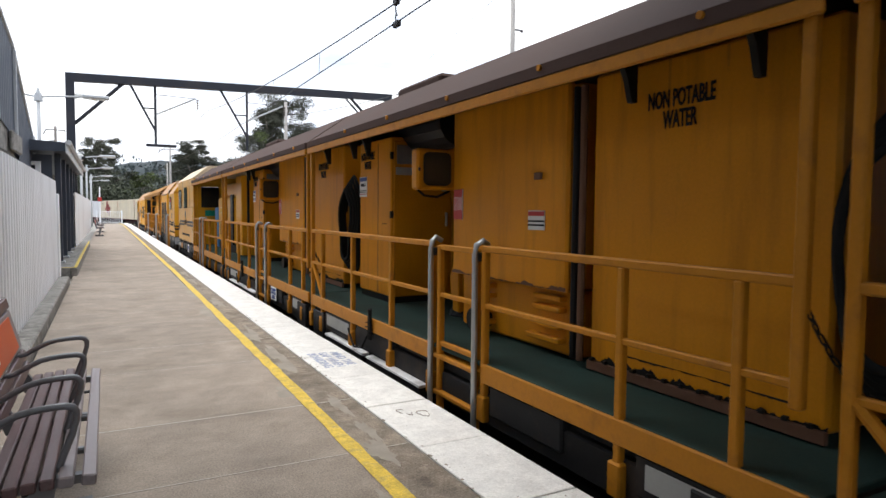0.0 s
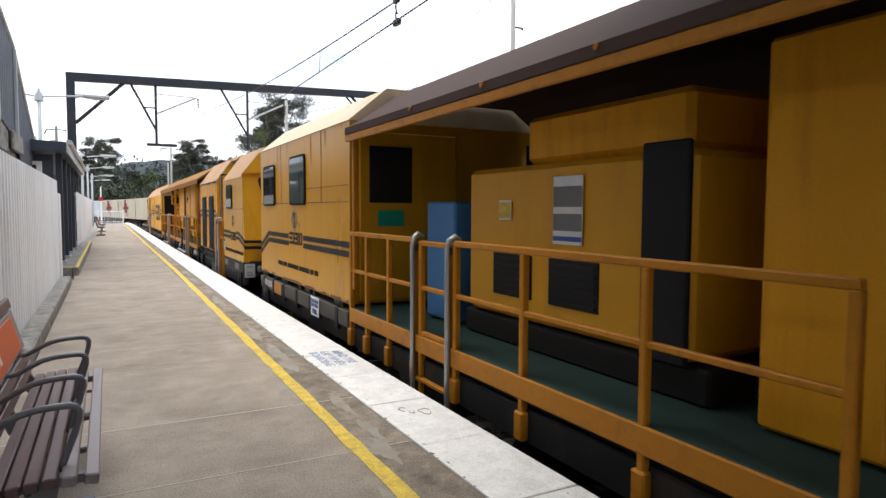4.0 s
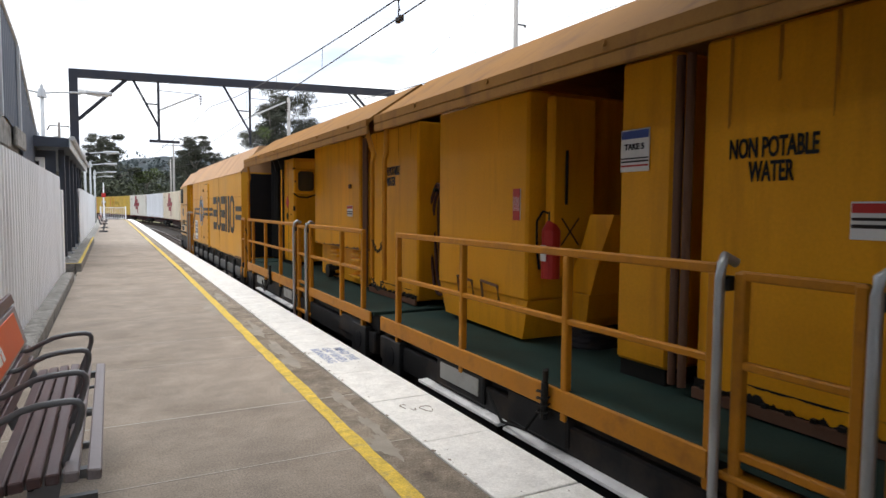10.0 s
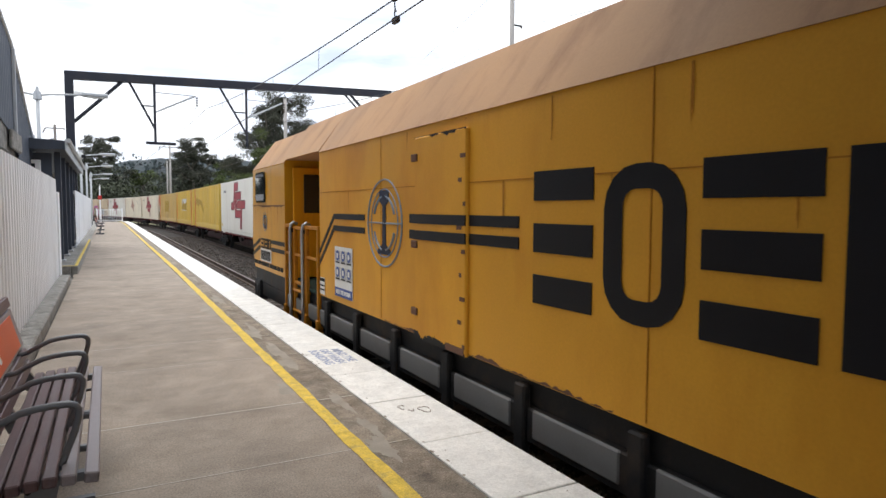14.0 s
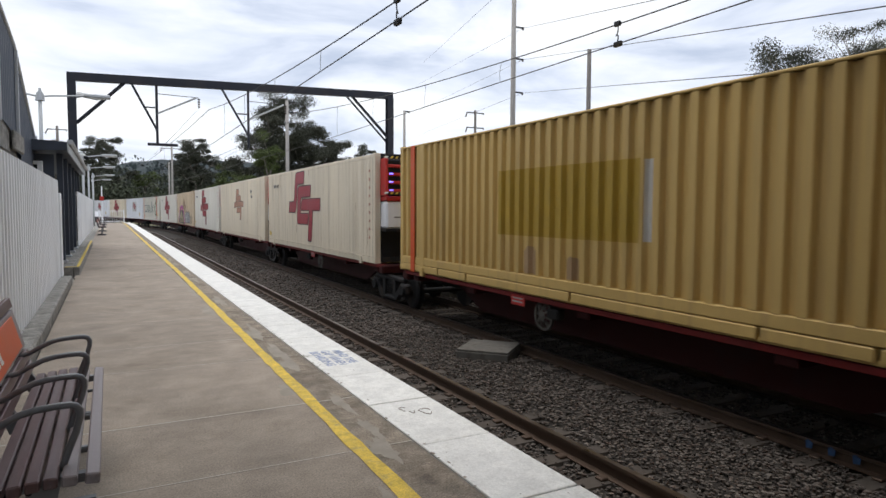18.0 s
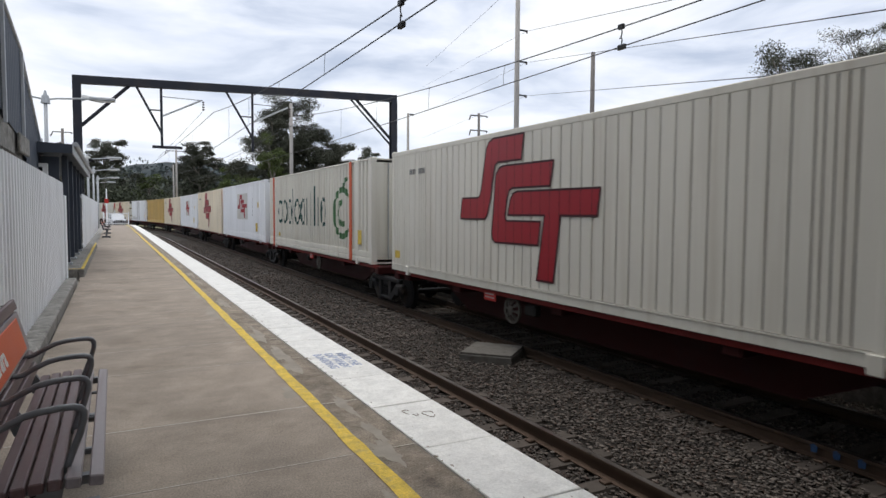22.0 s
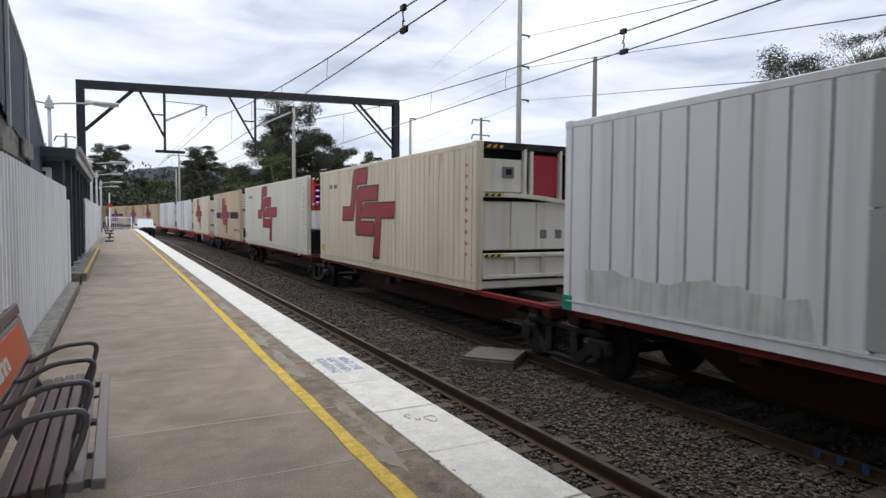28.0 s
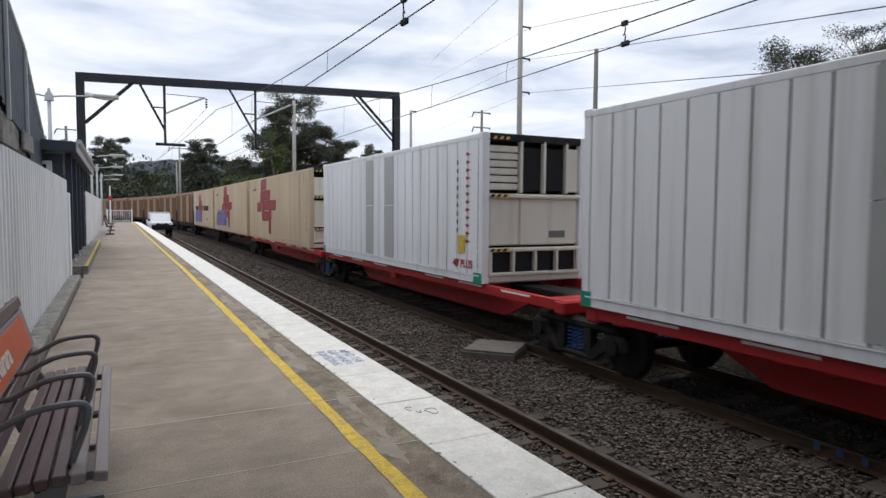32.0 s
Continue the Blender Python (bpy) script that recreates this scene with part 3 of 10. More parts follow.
def stones(name, count, x0, x1, y0, y1, z, size, label):
    v, f = [], []
    for i in range(count):
        x = rng.uniform(x0, x1)
        y = y0 + (y1 - y0) * rng.uniform() ** 1.5
        if any(abs(x - c - d) < 0.075 for c in (NEAR, FAR) for d in (-0.7525, 0.7525)):
            continue
        zz = z + rng.uniform(-0.02, 0.022)
        if 2.3 < x < 4.7 or 6.2 < x < 8.6:
            q = ((y + 6.0) / 0.62) % 1
            if q < 0.2 or q > 0.8:
                if rng.uniform() < 0.93:
                    continue
                zz += 0.04
            zz -= 0.022
        r = rng.uniform(*size) * np.array([rng.uniform(0.7, 1.3), rng.uniform(0.7, 1.3), rng.uniform(0.5, 0.9)])
        a = rng.uniform(0, 6.28)
        p = ico_v * r * rng.uniform(0.8, 1.2, (9, 1))
        p = np.c_[p[:, 0] * math.cos(a) - p[:, 1] * math.sin(a), p[:, 0] * math.sin(a) + p[:, 1] * math.cos(a), p[:, 2]] + (x, y, zz)
        k = len(v)
        v += [tuple(q_) for q_ in p]
        f += [(i_ + k, j_ + k, h_ + k) for i_, j_, h_ in ico_f]
    s = Shape()
    s.v, s.f = v, f
    return solid(name, s, STONE, label, "stones", "stuff")


stones("ballast_stones", 62000, 2.15, 9.0, 1.5, 13.5, RAIL - 0.162, (0.012, 0.028), "loose brown and grey ballast stones along the tracks")
stones("ballast_stones", 14000, 2.15, 9.0, 12, 26, RAIL - 0.165, (0.02, 0.042), "loose brown and grey ballast stones along the tracks")
stones("ballast_stones", 9000, 2.3, 9.0, 24, 60, RAIL - 0.17, (0.03, 0.055), "loose grey and brown ballast stones further along")

# platform body and its concrete bays
slab = Shape()
E_ = 2.02
pl = []
for i in range(61):
    s = -14 + i * 1.4
    pl.append((on_track(s, NEAR, E_ - NEAR - 0.02, 0), on_track(s, NEAR, -6.2, 0)))
slab.add([(p.x, p.y, RAIL - 0.45) for p, q in pl] + [(p.x, p.y, -0.06) for p, q in pl] + [(q.x, q.y, -0.06) for p, q in pl],
         [(i, i + 1, 62 + i, 61 + i) for i in range(60)] + [(61 + i, 62 + i, 123 + i, 122 + i) for i in range(60)])
platform = solid("platform", slab, CONC_G, "long station platform of concrete bays with a white edge", kind="structure")


def tile(name, x0, x1, s0, s1, z0, z1, material, gap=0.006, label=""):
    """A slab between two lengths and two offsets from the near track, following its bend."""
    s = Shape()
    a, b = s0 + gap, s1 - gap
    c = [on_track(a, NEAR, x0 + gap * 0.5 - NEAR, 0), on_track(a, NEAR, x1 - gap * 0.5 - NEAR, 0), on_track(b, NEAR, x1 - gap * 0.5 - NEAR, 0), on_track(b, NEAR, x0 + gap * 0.5 - NEAR, 0)]
    h = 0.004
    m_ = sum((Vector((p.x, p.y, 0)) for p in c), Vector()) / 4
    inner = [Vector((p.x, p.y, 0)) + (m_ - Vector((p.x, p.y, 0))).normalized() * h * 1.5 for p in c]
    s.add([(p.x, p.y, z0) for p in c] + [(p.x, p.y, z1 - h) for p in c] + [(p.x, p.y, z1) for p in inner],
          [(i, (i + 1) % 4, 4 + (i + 1) % 4, 4 + i) for i in range(4)] + [(4 + i, 4 + (i + 1) % 4, 8 + (i + 1) % 4, 8 + i) for i in range(4)] + [(8, 9, 10, 11)])
    return part(name, s, material, platform, label)


cuts = sorted([3.3 + 2.47 * i for i in range(-4, 27)] + [4.28 + 2.47 * i for i in range(-4, 27)])
for a_, b_ in zip(cuts, cuts[1:]):
    tile("concrete_bay", -0.60 if a_ < 13.2 else -0.62, 1.235, a_, b_, -0.07, 0.0, CONC, 0.004)
    tile("edge_bay", 1.235, 1.55, a_, b_, -0.07, -0.001, CONC_D, 0.004)
    j = Shape()
    w = random.uniform(0.004, 0.0075)
    c = [on_track(b_ - w, NEAR, -0.58 - NEAR, 0), on_track(b_ - w, NEAR, 1.55 - NEAR, 0), on_track(b_ + w, NEAR, 1.55 - NEAR, 0), on_track(b_ + w, NEAR, -0.58 - NEAR, 0)]
    j.add([(p.x, p.y, 0.0012) for p in c], [(0, 1, 2, 3)])
    part("joint_filler", j, CONC_L, platform, "pale joint filler")
s = 3.2 - 1.65 * 5
while s < 69:
    w = 1.65
    tile("coping_stone", 1.55, E_, s - 0.01, min(s + w / 2, 69), -0.10, 0.006, COPING, 0.007)
    tile("coping_stone", 1.55, E_, s + w / 2, min(s + w, 69), -0.10, 0.006, COPING, 0.007)
    s += w
yl = Shape()
n_ = 370
h0 = h1 = 0.046
for i in range(n_):
    a, b = -5 + i * 0.2, -5 + (i + 1) * 0.2
    m0_, m1_ = (1.225 + 0.075 * min(max((v - 3.7) / 11.0, -0.3), 1.0) for v in (a, b))
    c = [on_track(a, NEAR, m0_ - h0 - NEAR, 0), on_track(a, NEAR, m0_ + h1 - NEAR, 0)]
    h0, h1 = 0.046 + random.uniform(-0.007, 0.007), 0.046 + random.uniform(-0.007, 0.007)
    c += [on_track(b, NEAR, m1_ + h1 - NEAR, 0), on_track(b, NEAR, m1_ - h0 - NEAR, 0)]
    yl.add([(p.x, p.y, 0.0042) for p in c], [(0, 1, 2, 3)])
part("yellow_line", yl, LINE_Y, platform, "worn yellow safety line")
# pale mortar patches along the yellow line
for k in range(44):
    y = 1.2 + k * 0.62 + random.uniform(-0.3, 0.3)
    sh = Shape()
    n = 30
    cx = random.choice((1.13, 1.15, 1.36, 1.39)) + random.uniform(-0.025, 0.025) + 0.075 * min(max((y - 3.7) / 11.0, -0.3), 1.0)
    ph, ln, wd = random.uniform(0, 6.28), random.uniform(0.15, 0.5), random.uniform(0.03, 0.075)
    ring = []
    for i in range(n):
        a = 6.2832 * i / n
        k_ = 1 + 0.2 * math.sin(3 * a + ph) + 0.16 * math.sin(7 * a + 2 * ph) + random.uniform(-0.16, 0.16)
        ring.append((cx + wd * k_ * math.cos(a), y + ln * k_ * math.sin(a), 0.0016 + 0.0001 * (k % 5)))
    sh.add([(cx, y, 0.0018 + 0.0001 * (k % 5))] + ring, [(0, 1 + i, 1 + (i + 1) % n) for i in range(n)])
    part("mortar_patch", sh, CONC_M, platform, "pale rough mortar patch")

# flaked paint along the inner side of the white edge, and two scuffs on one stone
r_ = random.Random(77)
chips = Shape()
for k in range(150):
    y = r_.uniform(1.5, 14)
    x = 1.552 + abs(r_.gauss(0, 0.018)) if k % 3 else r_.uniform(1.57, 1.98)
    rad = r_.uniform(0.003, 0.011) * (1.3 if k % 3 else 0.6)
    p = on_track(y, NEAR, x - NEAR, 0)
    n = 7
    ring = [(p.x + rad * r_.uniform(0.5, 1.2) * math.cos(6.2832 * i / n), p.y + 1.8 * rad * r_.uniform(0.5, 1.2) * math.sin(6.2832 * i / n), 0.0073) for i in range(n)]
    chips.add([(p.x, p.y, 0.0075)] + ring, [(0, 1 + i, 1 + (i + 1) % n) for i in range(n)])
part("paint_chips", chips, CONC_D, platform, "dark flakes in the white paint")
for cx, cy, rx, ry, a0, a1 in ((1.73, 3.84, 0.020, 0.045, 0.3, 4.4), (1.765, 3.77, 0.016, 0.03, 3.0, 6.6), (1.85, 3.74, 0.035, 0.06, 0.0, 5.6)):
    g = Shape()
    g.tube([(cx + rx * (1 + 0.2 * math.sin(5 * t)) * math.cos(t), cy + ry * (1 + 0.25 * math.sin(3 * t)) * math.sin(t), 0.0065) for t in [a0 + (a1 - a0) * i / 14 for i in range(15)]], 0.003, 5)
    part("scuff", g, CONC_D, platform, "curved scuff in the white paint")


# left kerb, fence and platform verge
kerb = Shape()
kerb.box(-0.86, -0.61, -6, 13.3, -0.05, 0.13, 0.02)
solid("kerb", kerb, CONC_G, "weathered concrete kerb under the white fence", kind="structure")
verge = Shape()
verge.box(-6.3, -0.53, -8, 75, -0.5, -0.055)
solid("pavement", verge, CONC_G, "concrete paving behind the platform", kind="structure")


def pale_fence(y0, y1, x, z0, top, label):
    f = thing("metal_fence", label, "fence")
    y = y0
    sheetw = 0.95
    while y < y1 - 0.05:
        e_ = min(y + sheetw, y1)
        rows_ = []
        prof, yy = [], y
        while yy < e_ - 0.001:
            prof += [(x - 0.014, yy), (x - 0.014, yy + 0.085), (x + 0.016, yy + 0.105), (x + 0.016, yy + 0.165)]
            yy += 0.19
        prof.append((x - 0.014, e_))
        sh = Shape()
        sh.sheet([[(px, py, z0) for px, py in prof], [(px, py, top) for px, py in prof]])
        sh.sheet([[(px - 0.004, py, top) for px, py in prof], [(px - 0.004, py, z0) for px, py in prof]])
        part("corrugated_sheet", sh, WHITE_F, f)
        y = e_
    ra = Shape()
    for z in (z0 + 0.12, (z0 + top) / 2, top - 0.12):
        ra.box(x - 0.07, x - 0.025, y0, y1, z, z + 0.05, 0.005)
    part("rail", ra, WHITE_F, f)
    y = y0 + 0.4
    while y < y1:
        po = Shape()
        po.box(x - 0.12, x - 0.05, y, y + 0.06, z0 - 0.1, top - 0.02, 0.006)
        part("post", po, WHITE_F, f)
        y += 2.4
    return f


pale_fence(-4.0, 13.05, -0.79, 0.12, 1.84, "tall white corrugated metal fence on a concrete kerb")
pale_fence(23.0, 45.0, -0.85, 0.14, 1.88, "white corrugated metal fence beyond the shelter")


# ---- overhead gantry ----
GY = 25.0
gan = thing("catenary_gantry", "blue-grey steel gantry spanning platform and tracks", "gantry")




def strut(name, a, b, r, parent, material=GANTRY, label=""):
    return part(name, Shape().rod(a, b, r, 8), material, parent, label)


b_ = Shape()
zl, zr = 5.92 - 0.27, 6.30 - 0.27
b_.add([(-1.13, GY - .12, zl), (10.74, GY - .12, zr), (10.74, GY + .12, zr), (-1.13, GY + .12, zl), (-1.13, GY - .12, zl + .27), (10.74, GY - .12, zr + .27), (10.74, GY + .12, zr + .27), (-1.13, GY + .12, zl + .27)],
       [(0, 3, 2, 1), (4, 5, 6, 7), (0, 1, 5, 4), (1, 2, 6, 5), (2, 3, 7, 6), (3, 0, 4, 7)])
part("beam", b_, GANTRY, gan, "long steel beam")
for x, zt in ((-1.0, 5.66), (10.62, 6.04)):
    p = Shape()
    p.box(x - 0.13, x + 0.13, GY - 0.14, GY - 0.11, -1.3, zt)
    p.box(x - 0.13, x + 0.13, GY + 0.11, GY + 0.14, -1.3, zt)
    p.box(x - 0.02, x + 0.02, GY - 0.11, GY + 0.11, -1.3, zt)
    part("post", p, GANTRY, gan, "steel column")
strut("knee_brace", (-0.88, GY, 4.25), (0.62, GY, 5.75), 0.06, gan)
strut("knee_brace", (10.5, GY, 4.45), (8.85, GY, 6.1), 0.06, gan)
strut("knee_brace", (10.5, GY + .1, 4.25), (8.65, GY + .1, 6.1), 0.04, gan)
for x0, xs_ in ((1.62, 0.78), (4.80, 3.85)):
    strut("drop_post", (x0, GY, 5.95), (x0, GY, 3.65), 0.045, gan)
    strut("drop_brace", (xs_, GY, 5.82), (x0, GY, 4.15), 0.04, gan)
    strut("drop_brace", (x0 - 0.42, GY, 4.95), (x0, GY, 4.95), 0.025, gan)
    strut("cantilever", (x0 + 0.02, GY, 4.75), (x0 + 1.35, GY, 5.42), 0.032, gan, GREY_L)
    strut("stay", (x0, GY, 5.45), (x0 + 1.4, GY, 5.42), 0.012, gan, WIRE)
    ins = Shape()
    for i in range(4):
        ins.rod((x0 + 1.42, GY, 5.38 - i * 0.09), (x0 + 1.42, GY, 5.33 - i * 0.09), 0.05, 10, 0.03)
    part("insulator", ins, PORC, gan, "brown insulator string")
part("foot_bar", Shape().box(1.3, 2.3, GY - 0.04, GY + 0.04, 3.6, 3.7, 0.01), GANTRY, gan)

# ---- overhead wires ----


def wire(name, pts, r=0.008, label="thin overhead wire", n=5):
    s = Shape()
    s.tube(pts, r, n)
    return solid(name, s, WIRE, label, "wire")


def sag(a, b, d, n=14):
    a, b = Vector(a), Vector(b)
    return [tuple(a.lerp(b, i / n) - Vector((0, 0, 4 * d * (i / n) * (1 - i / n)))) for i in range(n + 1)]




def carrier(x, low, high):
    pts = []
    for i in range(31):
        y = -20 + i * 1.5
        pts.append((x, y, low + (high - low) * ((y - 4.0) / 21.0) ** 2))
    return pts


for x, zc, zl in ((3.4, 3.79, 4.05), (7.2, 3.98, 4.27)):
    top = carrier(x, zl, zl + 0.98)
    far_top = sag((x, 25.0, zl + 0.98), (x - 2.6, 80, zl + 1.0), 0.55, 16)
    wire("carrier_wire", top + far_top[1:], 0.011, "dark overhead carrier wire")
    wire("contact_wire", [(x + 0.02, -20, zc), (x - 0.1, 2, zc), (x + 0.1, 25, zc)] + [(x - 1.2, 62, zc), (x - 3.2, 90, zc)], 0.010, "dark overhead contact wire")
    for y in (11.1, 14.6, 18.2, 21.6, 30.0, 38.0, 46.0):
        zt = zl + 0.98 * ((y - 4.0) / 21.0) ** 2 if y < 25 else zl + 0.98 - 4 * 0.55 * ((y - 25) / 55) * (1 - (y - 25) / 55)
        xx = x if y < 25 else x - 2.6 * (y - 25) / 55
        wire("dropper", [(xx, y, zt), (xx + 0.02, y + 0.1, (zt + zc) / 2), (xx, y + 0.05, zc)], 0.0045, "thin dropper between the overhead wires")
    for y in (7.75,):
        zt = zl + 0.98 * ((y - 4.0) / 21.0) ** 2
        s = Shape()
        s.box(x - 0.03, x + 0.03, y - 0.06, y + 0.06, zt - 0.03, zt + 0.05, 0.01)
        s.box(x - 0.03, x + 0.03, y - 0.1, y + 0.06, zc - 0.03, zc + 0.05, 0.01)
        pts = []
        for i in range(41):
            t = i / 40
            a = t * 4.2 * math.pi
            r = 0.075 * math.sin(math.pi * t)
            pts.append((x + r * math.cos(a) * 0.6, y + r * math.cos(a), zt + (zc - zt) * t + 0.03 * math.sin(a)))
        s.tube(pts, 0.010, 6)
        solid("jumper_coil", s, WIRE, "coiled jumper cable between overhead wires", "cable")

# registration wires from the gantry arms
for x0 in (1.62, 4.80):
    wire("registration_wire", [(x0 + 1.42, GY, 5.05), (x0 + 0.7, GY + 1.5, 4.2), (x0 + 0.35, GY + 8, 3.9)], 0.006, "thin registration wire at the gantry")

# power line poles beyond the far platform
def power_pole(x, y, h, r, material, arms, label, both=False, span=0.66):
    p = thing("power_pole", label, "pole", pose(x, y, RAIL - 0.4))
    part("shaft", Shape().rod((0, 0, 0), (0, 0, h), r, 14, r * 0.72), material, p, smooth=True)
    for z in arms:
        part("cross_arm", Shape().box(-span if both else 0.05, span, -0.04, 0.04, z - 0.04, z + 0.04, 0.01), GANTRY, p)
        part("insulator", Shape().rod((span - 0.03, 0, z + 0.03), (span - 0.03, 0, z - 0.12), 0.05, 8), PORC, p)
        if both:
            part("insulator", Shape().rod((-span + 0.03, 0, z), (-span - 0.15, -0.1, z - 0.4), 0.05, 8), PORC, p)
    return p


base_z = RAIL - 0.4
power_pole(20.25, 30.0, 14.8 - base_z, 0.17, POLE_C, [11.6 - base_z, 9.86 - base_z, 8.0 - base_z], "tall pale power pole with three short arms")
power_pole(25.7, 30.0, 11.0 - base_z, 0.17, POLE_W, [], "bare dark timber pole beyond the tracks")
power_pole(26.7, 45.0, 9.5 - base_z, 0.14, POLE_W, [9.3 - base_z, 8.1 - base_z], "timber power pole with two cross-arms", True, 0.8)
power_pole(20.35, 45.0, 9.0 - base_z, 0.13, POLE_C, [8.95 - base_z], "pale lamp pole beyond the tracks", False, 0.45)
power_pole(11.3, 45.0, 9.0 - base_z, 0.15, POLE_C, [8.9 - base_z, 8.2 - base_z], "pale catenary mast beyond the far track", False, 0.5)
power_pole(7.5, 90.0, 9.4 - base_z, 0.16, POLE_C, [9.2 - base_z], "pale catenary mast on the bend", True, 1.2)
power_pole(9.5, 120.0, 9.4 - base_z, 0.16, POLE_C, [8.2 - base_z], "pale catenary mast on the bend", True, 1.0)
power_pole(-3.6, 62.0, 8.2 - base_z, 0.14, POLE_W, [7.9 - base_z], "timber power pole behind the platform", True, 0.7)
for z, right, left in ((11.6, (11.80, 12.0, 6.52), (32.02, 60.0, 16.25)), (9.86, (11.98, 12.0, 5.60), (32.02, 60.0, 13.36)), (8.0, (12.00, 12.0, 4.58), (32.02, 60.0, 10.52))):
    wire("power_line", [(20.9, 30, z), left, tuple(Vector(left) * 2 - Vector((20.9, 30, z)))], 0.009, "thin overhead power line")
    wire("power_line", [(20.9, 30, z), right, tuple(Vector(right) * 2 - Vector((20.9, 30, z)))], 0.009, "thin overhead power line")
wire("power_line", [(20.25, 30, 14.2), (32.02, 60.0, 19.18), tuple(Vector((32.02, 60.0, 19.18)) * 2 - Vector((20.25, 30, 14.2)))], 0.012, "thin overhead power line")

# ---- far platform with its fence and stairs ----
fp = Shape()
fp.box(9.05, 30, -30, 70, RAIL - 0.45, -0.02)
solid("far_platform", fp, CONC_G, "concrete platform across the tracks", kind="structure")
ce = Shape()
ce.box(8.98, 9.45, -30, 70, -0.12, 0.01, 0.01)
solid("far_platform_edge", ce, COPING, "white painted edge of the far platform", kind="structure")
ff = thing("hooped_fence", "white hooped steel fence on the far platform", "fence")
post = Shape()
post.box(-0.035, 0.035, -0.035, 0.035, 0, 1.85, 0.005)
pm_ = post.mesh("post", WHITE_F)
hoop = Shape()
hoop.tube([(0, -0.075, 0.1), (0, -0.075, 1.66), (0, -0.05, 1.74), (0, 0, 1.775), (0, 0.05, 1.74), (0, 0.075, 1.66), (0, 0.075, 0.1)], 0.014, 6)
hm_ = hoop.mesh("hoop", WHITE_F)
y = -6.0
k = 0
while y < 34:
    if k % 8 == 0:
        o = part("post", pm_, None, ff)
        o.matrix_local = pose(12.6, y, -0.02)
    else:
        o = part("hoop", hm_, None, ff)
        o.matrix_local = pose(12.6, y, -0.02)
    y += 0.30
    k += 1
for z in (0.22, 1.6):
    part("rail", Shape().box(12.57, 12.63, -6, 34, z, z + 0.04, 0.005), WHITE_F, ff)

ns = thing("station_sign", "orange station name sign with white lettering on the hooped fence", "sign", pose(12.54, 7.36, 1.18))
part("board", Shape().box(-0.012, 0.012, -0.50, 0.50, -0.105, 0.105, 0.004), ORANGE, ns)
lettering("name", "Narara", 0.15, WHITE_P, ns, facing_platform(-0.014, 0.08, 0.0), 0.0015, "white lettering")
for y in (-0.35, 0.35):
    part("clamp", Shape().box(0.01, 0.05, y - 0.03, y + 0.03, -0.1, 0.1, 0.004), GREY_L, ns)

st = thing("footbridge_stair", "grey concrete stair with dark steel balustrade on the far platform", "stair")
STAIR = ((13.6, 0.0), (8.9, 2.75), (7.3, 2.75), (3.25, 5.6))  # nosing line: length, height
g = Shape()
g.prism([(13.9, -0.02), (8.9, 2.75), (7.3, 2.75), (3.25, 5.6), (3.25, 5.0), (7.1, 2.36), (9.0, 2.34), (12.9, -0.02)], "x", 13.9, 16.3)
part("stringer", g, CONC_G, st, "concrete stair flights and landing")
for (ya, za), (yb, zb) in (STAIR[:2], STAIR[2:]):
    n = round((zb - za) / 0.178)
    for i in range(n):
        a = ya + (yb - ya) * i / n
        part("step", Shape().box(14.0, 16.2, a + (yb - ya) / n, a, za + (zb - za) * i / n + 0.02, za + (zb - za) * (i + 1) / n + 0.02, 0.01), CONC_G, st)
for x in (13.95, 16.25):
    for (ya, za), (yb, zb) in zip(STAIR, STAIR[1:]):
        for dz in (0.18, 0.65, 1.15):
            part("handrail", Shape().rod((x, ya, za + dz), (x, yb, zb + dz), 0.025, 6), GANTRY, st)
        n = max(int(abs(yb - ya) / 0.3), 2)
        for i in range(n):
            yy, zz = ya + (yb - ya) * i / n, za + (zb - za) * i / n
            part("baluster", Shape().box(x - 0.012, x + 0.012, yy - 0.012, yy + 0.012, zz, zz + 1.14, 0), GANTRY, st)
part("column", Shape().box(14.6, 15.6, 7.6, 8.4, -0.02, 2.4, 0.03), CONC_G, st)
part("mesh_screen", Shape().box(14.0, 14.02, 5.0, 9.6, 0.0, 2.3), BLACK, st, "dark mesh under the stair")


def platform_lamp(x, y, h, label, two=True, reach=1.6):
    p = thing("platform_lamp", label, "lamp post", pose(x, y, -0.03), group="platform lamps")
    part("pole", Shape().rod((0, 0, 0), (0, 0, h), 0.065, 12, 0.05), GREY_L, p, smooth=True)
    part("collar", Shape().rod((0, 0, h - 0.12), (0, 0, h + 0.12), 0.13, 12, 0.09), GREY_L, p)
    part("finial", Shape().rod((0, 0, h + 0.12), (0, 0, h + 0.26), 0.06, 10, 0.03), GREY_L, p)
    for sd in ((1, -1) if two else (1,)):
        part("arm", Shape().tube([(0, 0, h), (sd * 0.3, 0, h + 0.05), (sd * reach, 0, h + 0.12)], 0.028, 8), GREY_L, p)
        part("lantern", Shape().box(sd * (reach - 0.1), sd * (reach + 0.62), -0.14, 0.14, h + 0.07, h + 0.18, 0.03), GREY_L, p, "flat grey lantern")
        part("diffuser", Shape().box(sd * (reach + 0.05), sd * (reach + 0.5), -0.1, 0.1, h + 0.05, h + 0.075, 0.01), WHITE_P, p)
    return p


platform_lamp(17.5, 13.45, 4.15, "grey double-arm platform lamp on the far platform", True, 0.5)

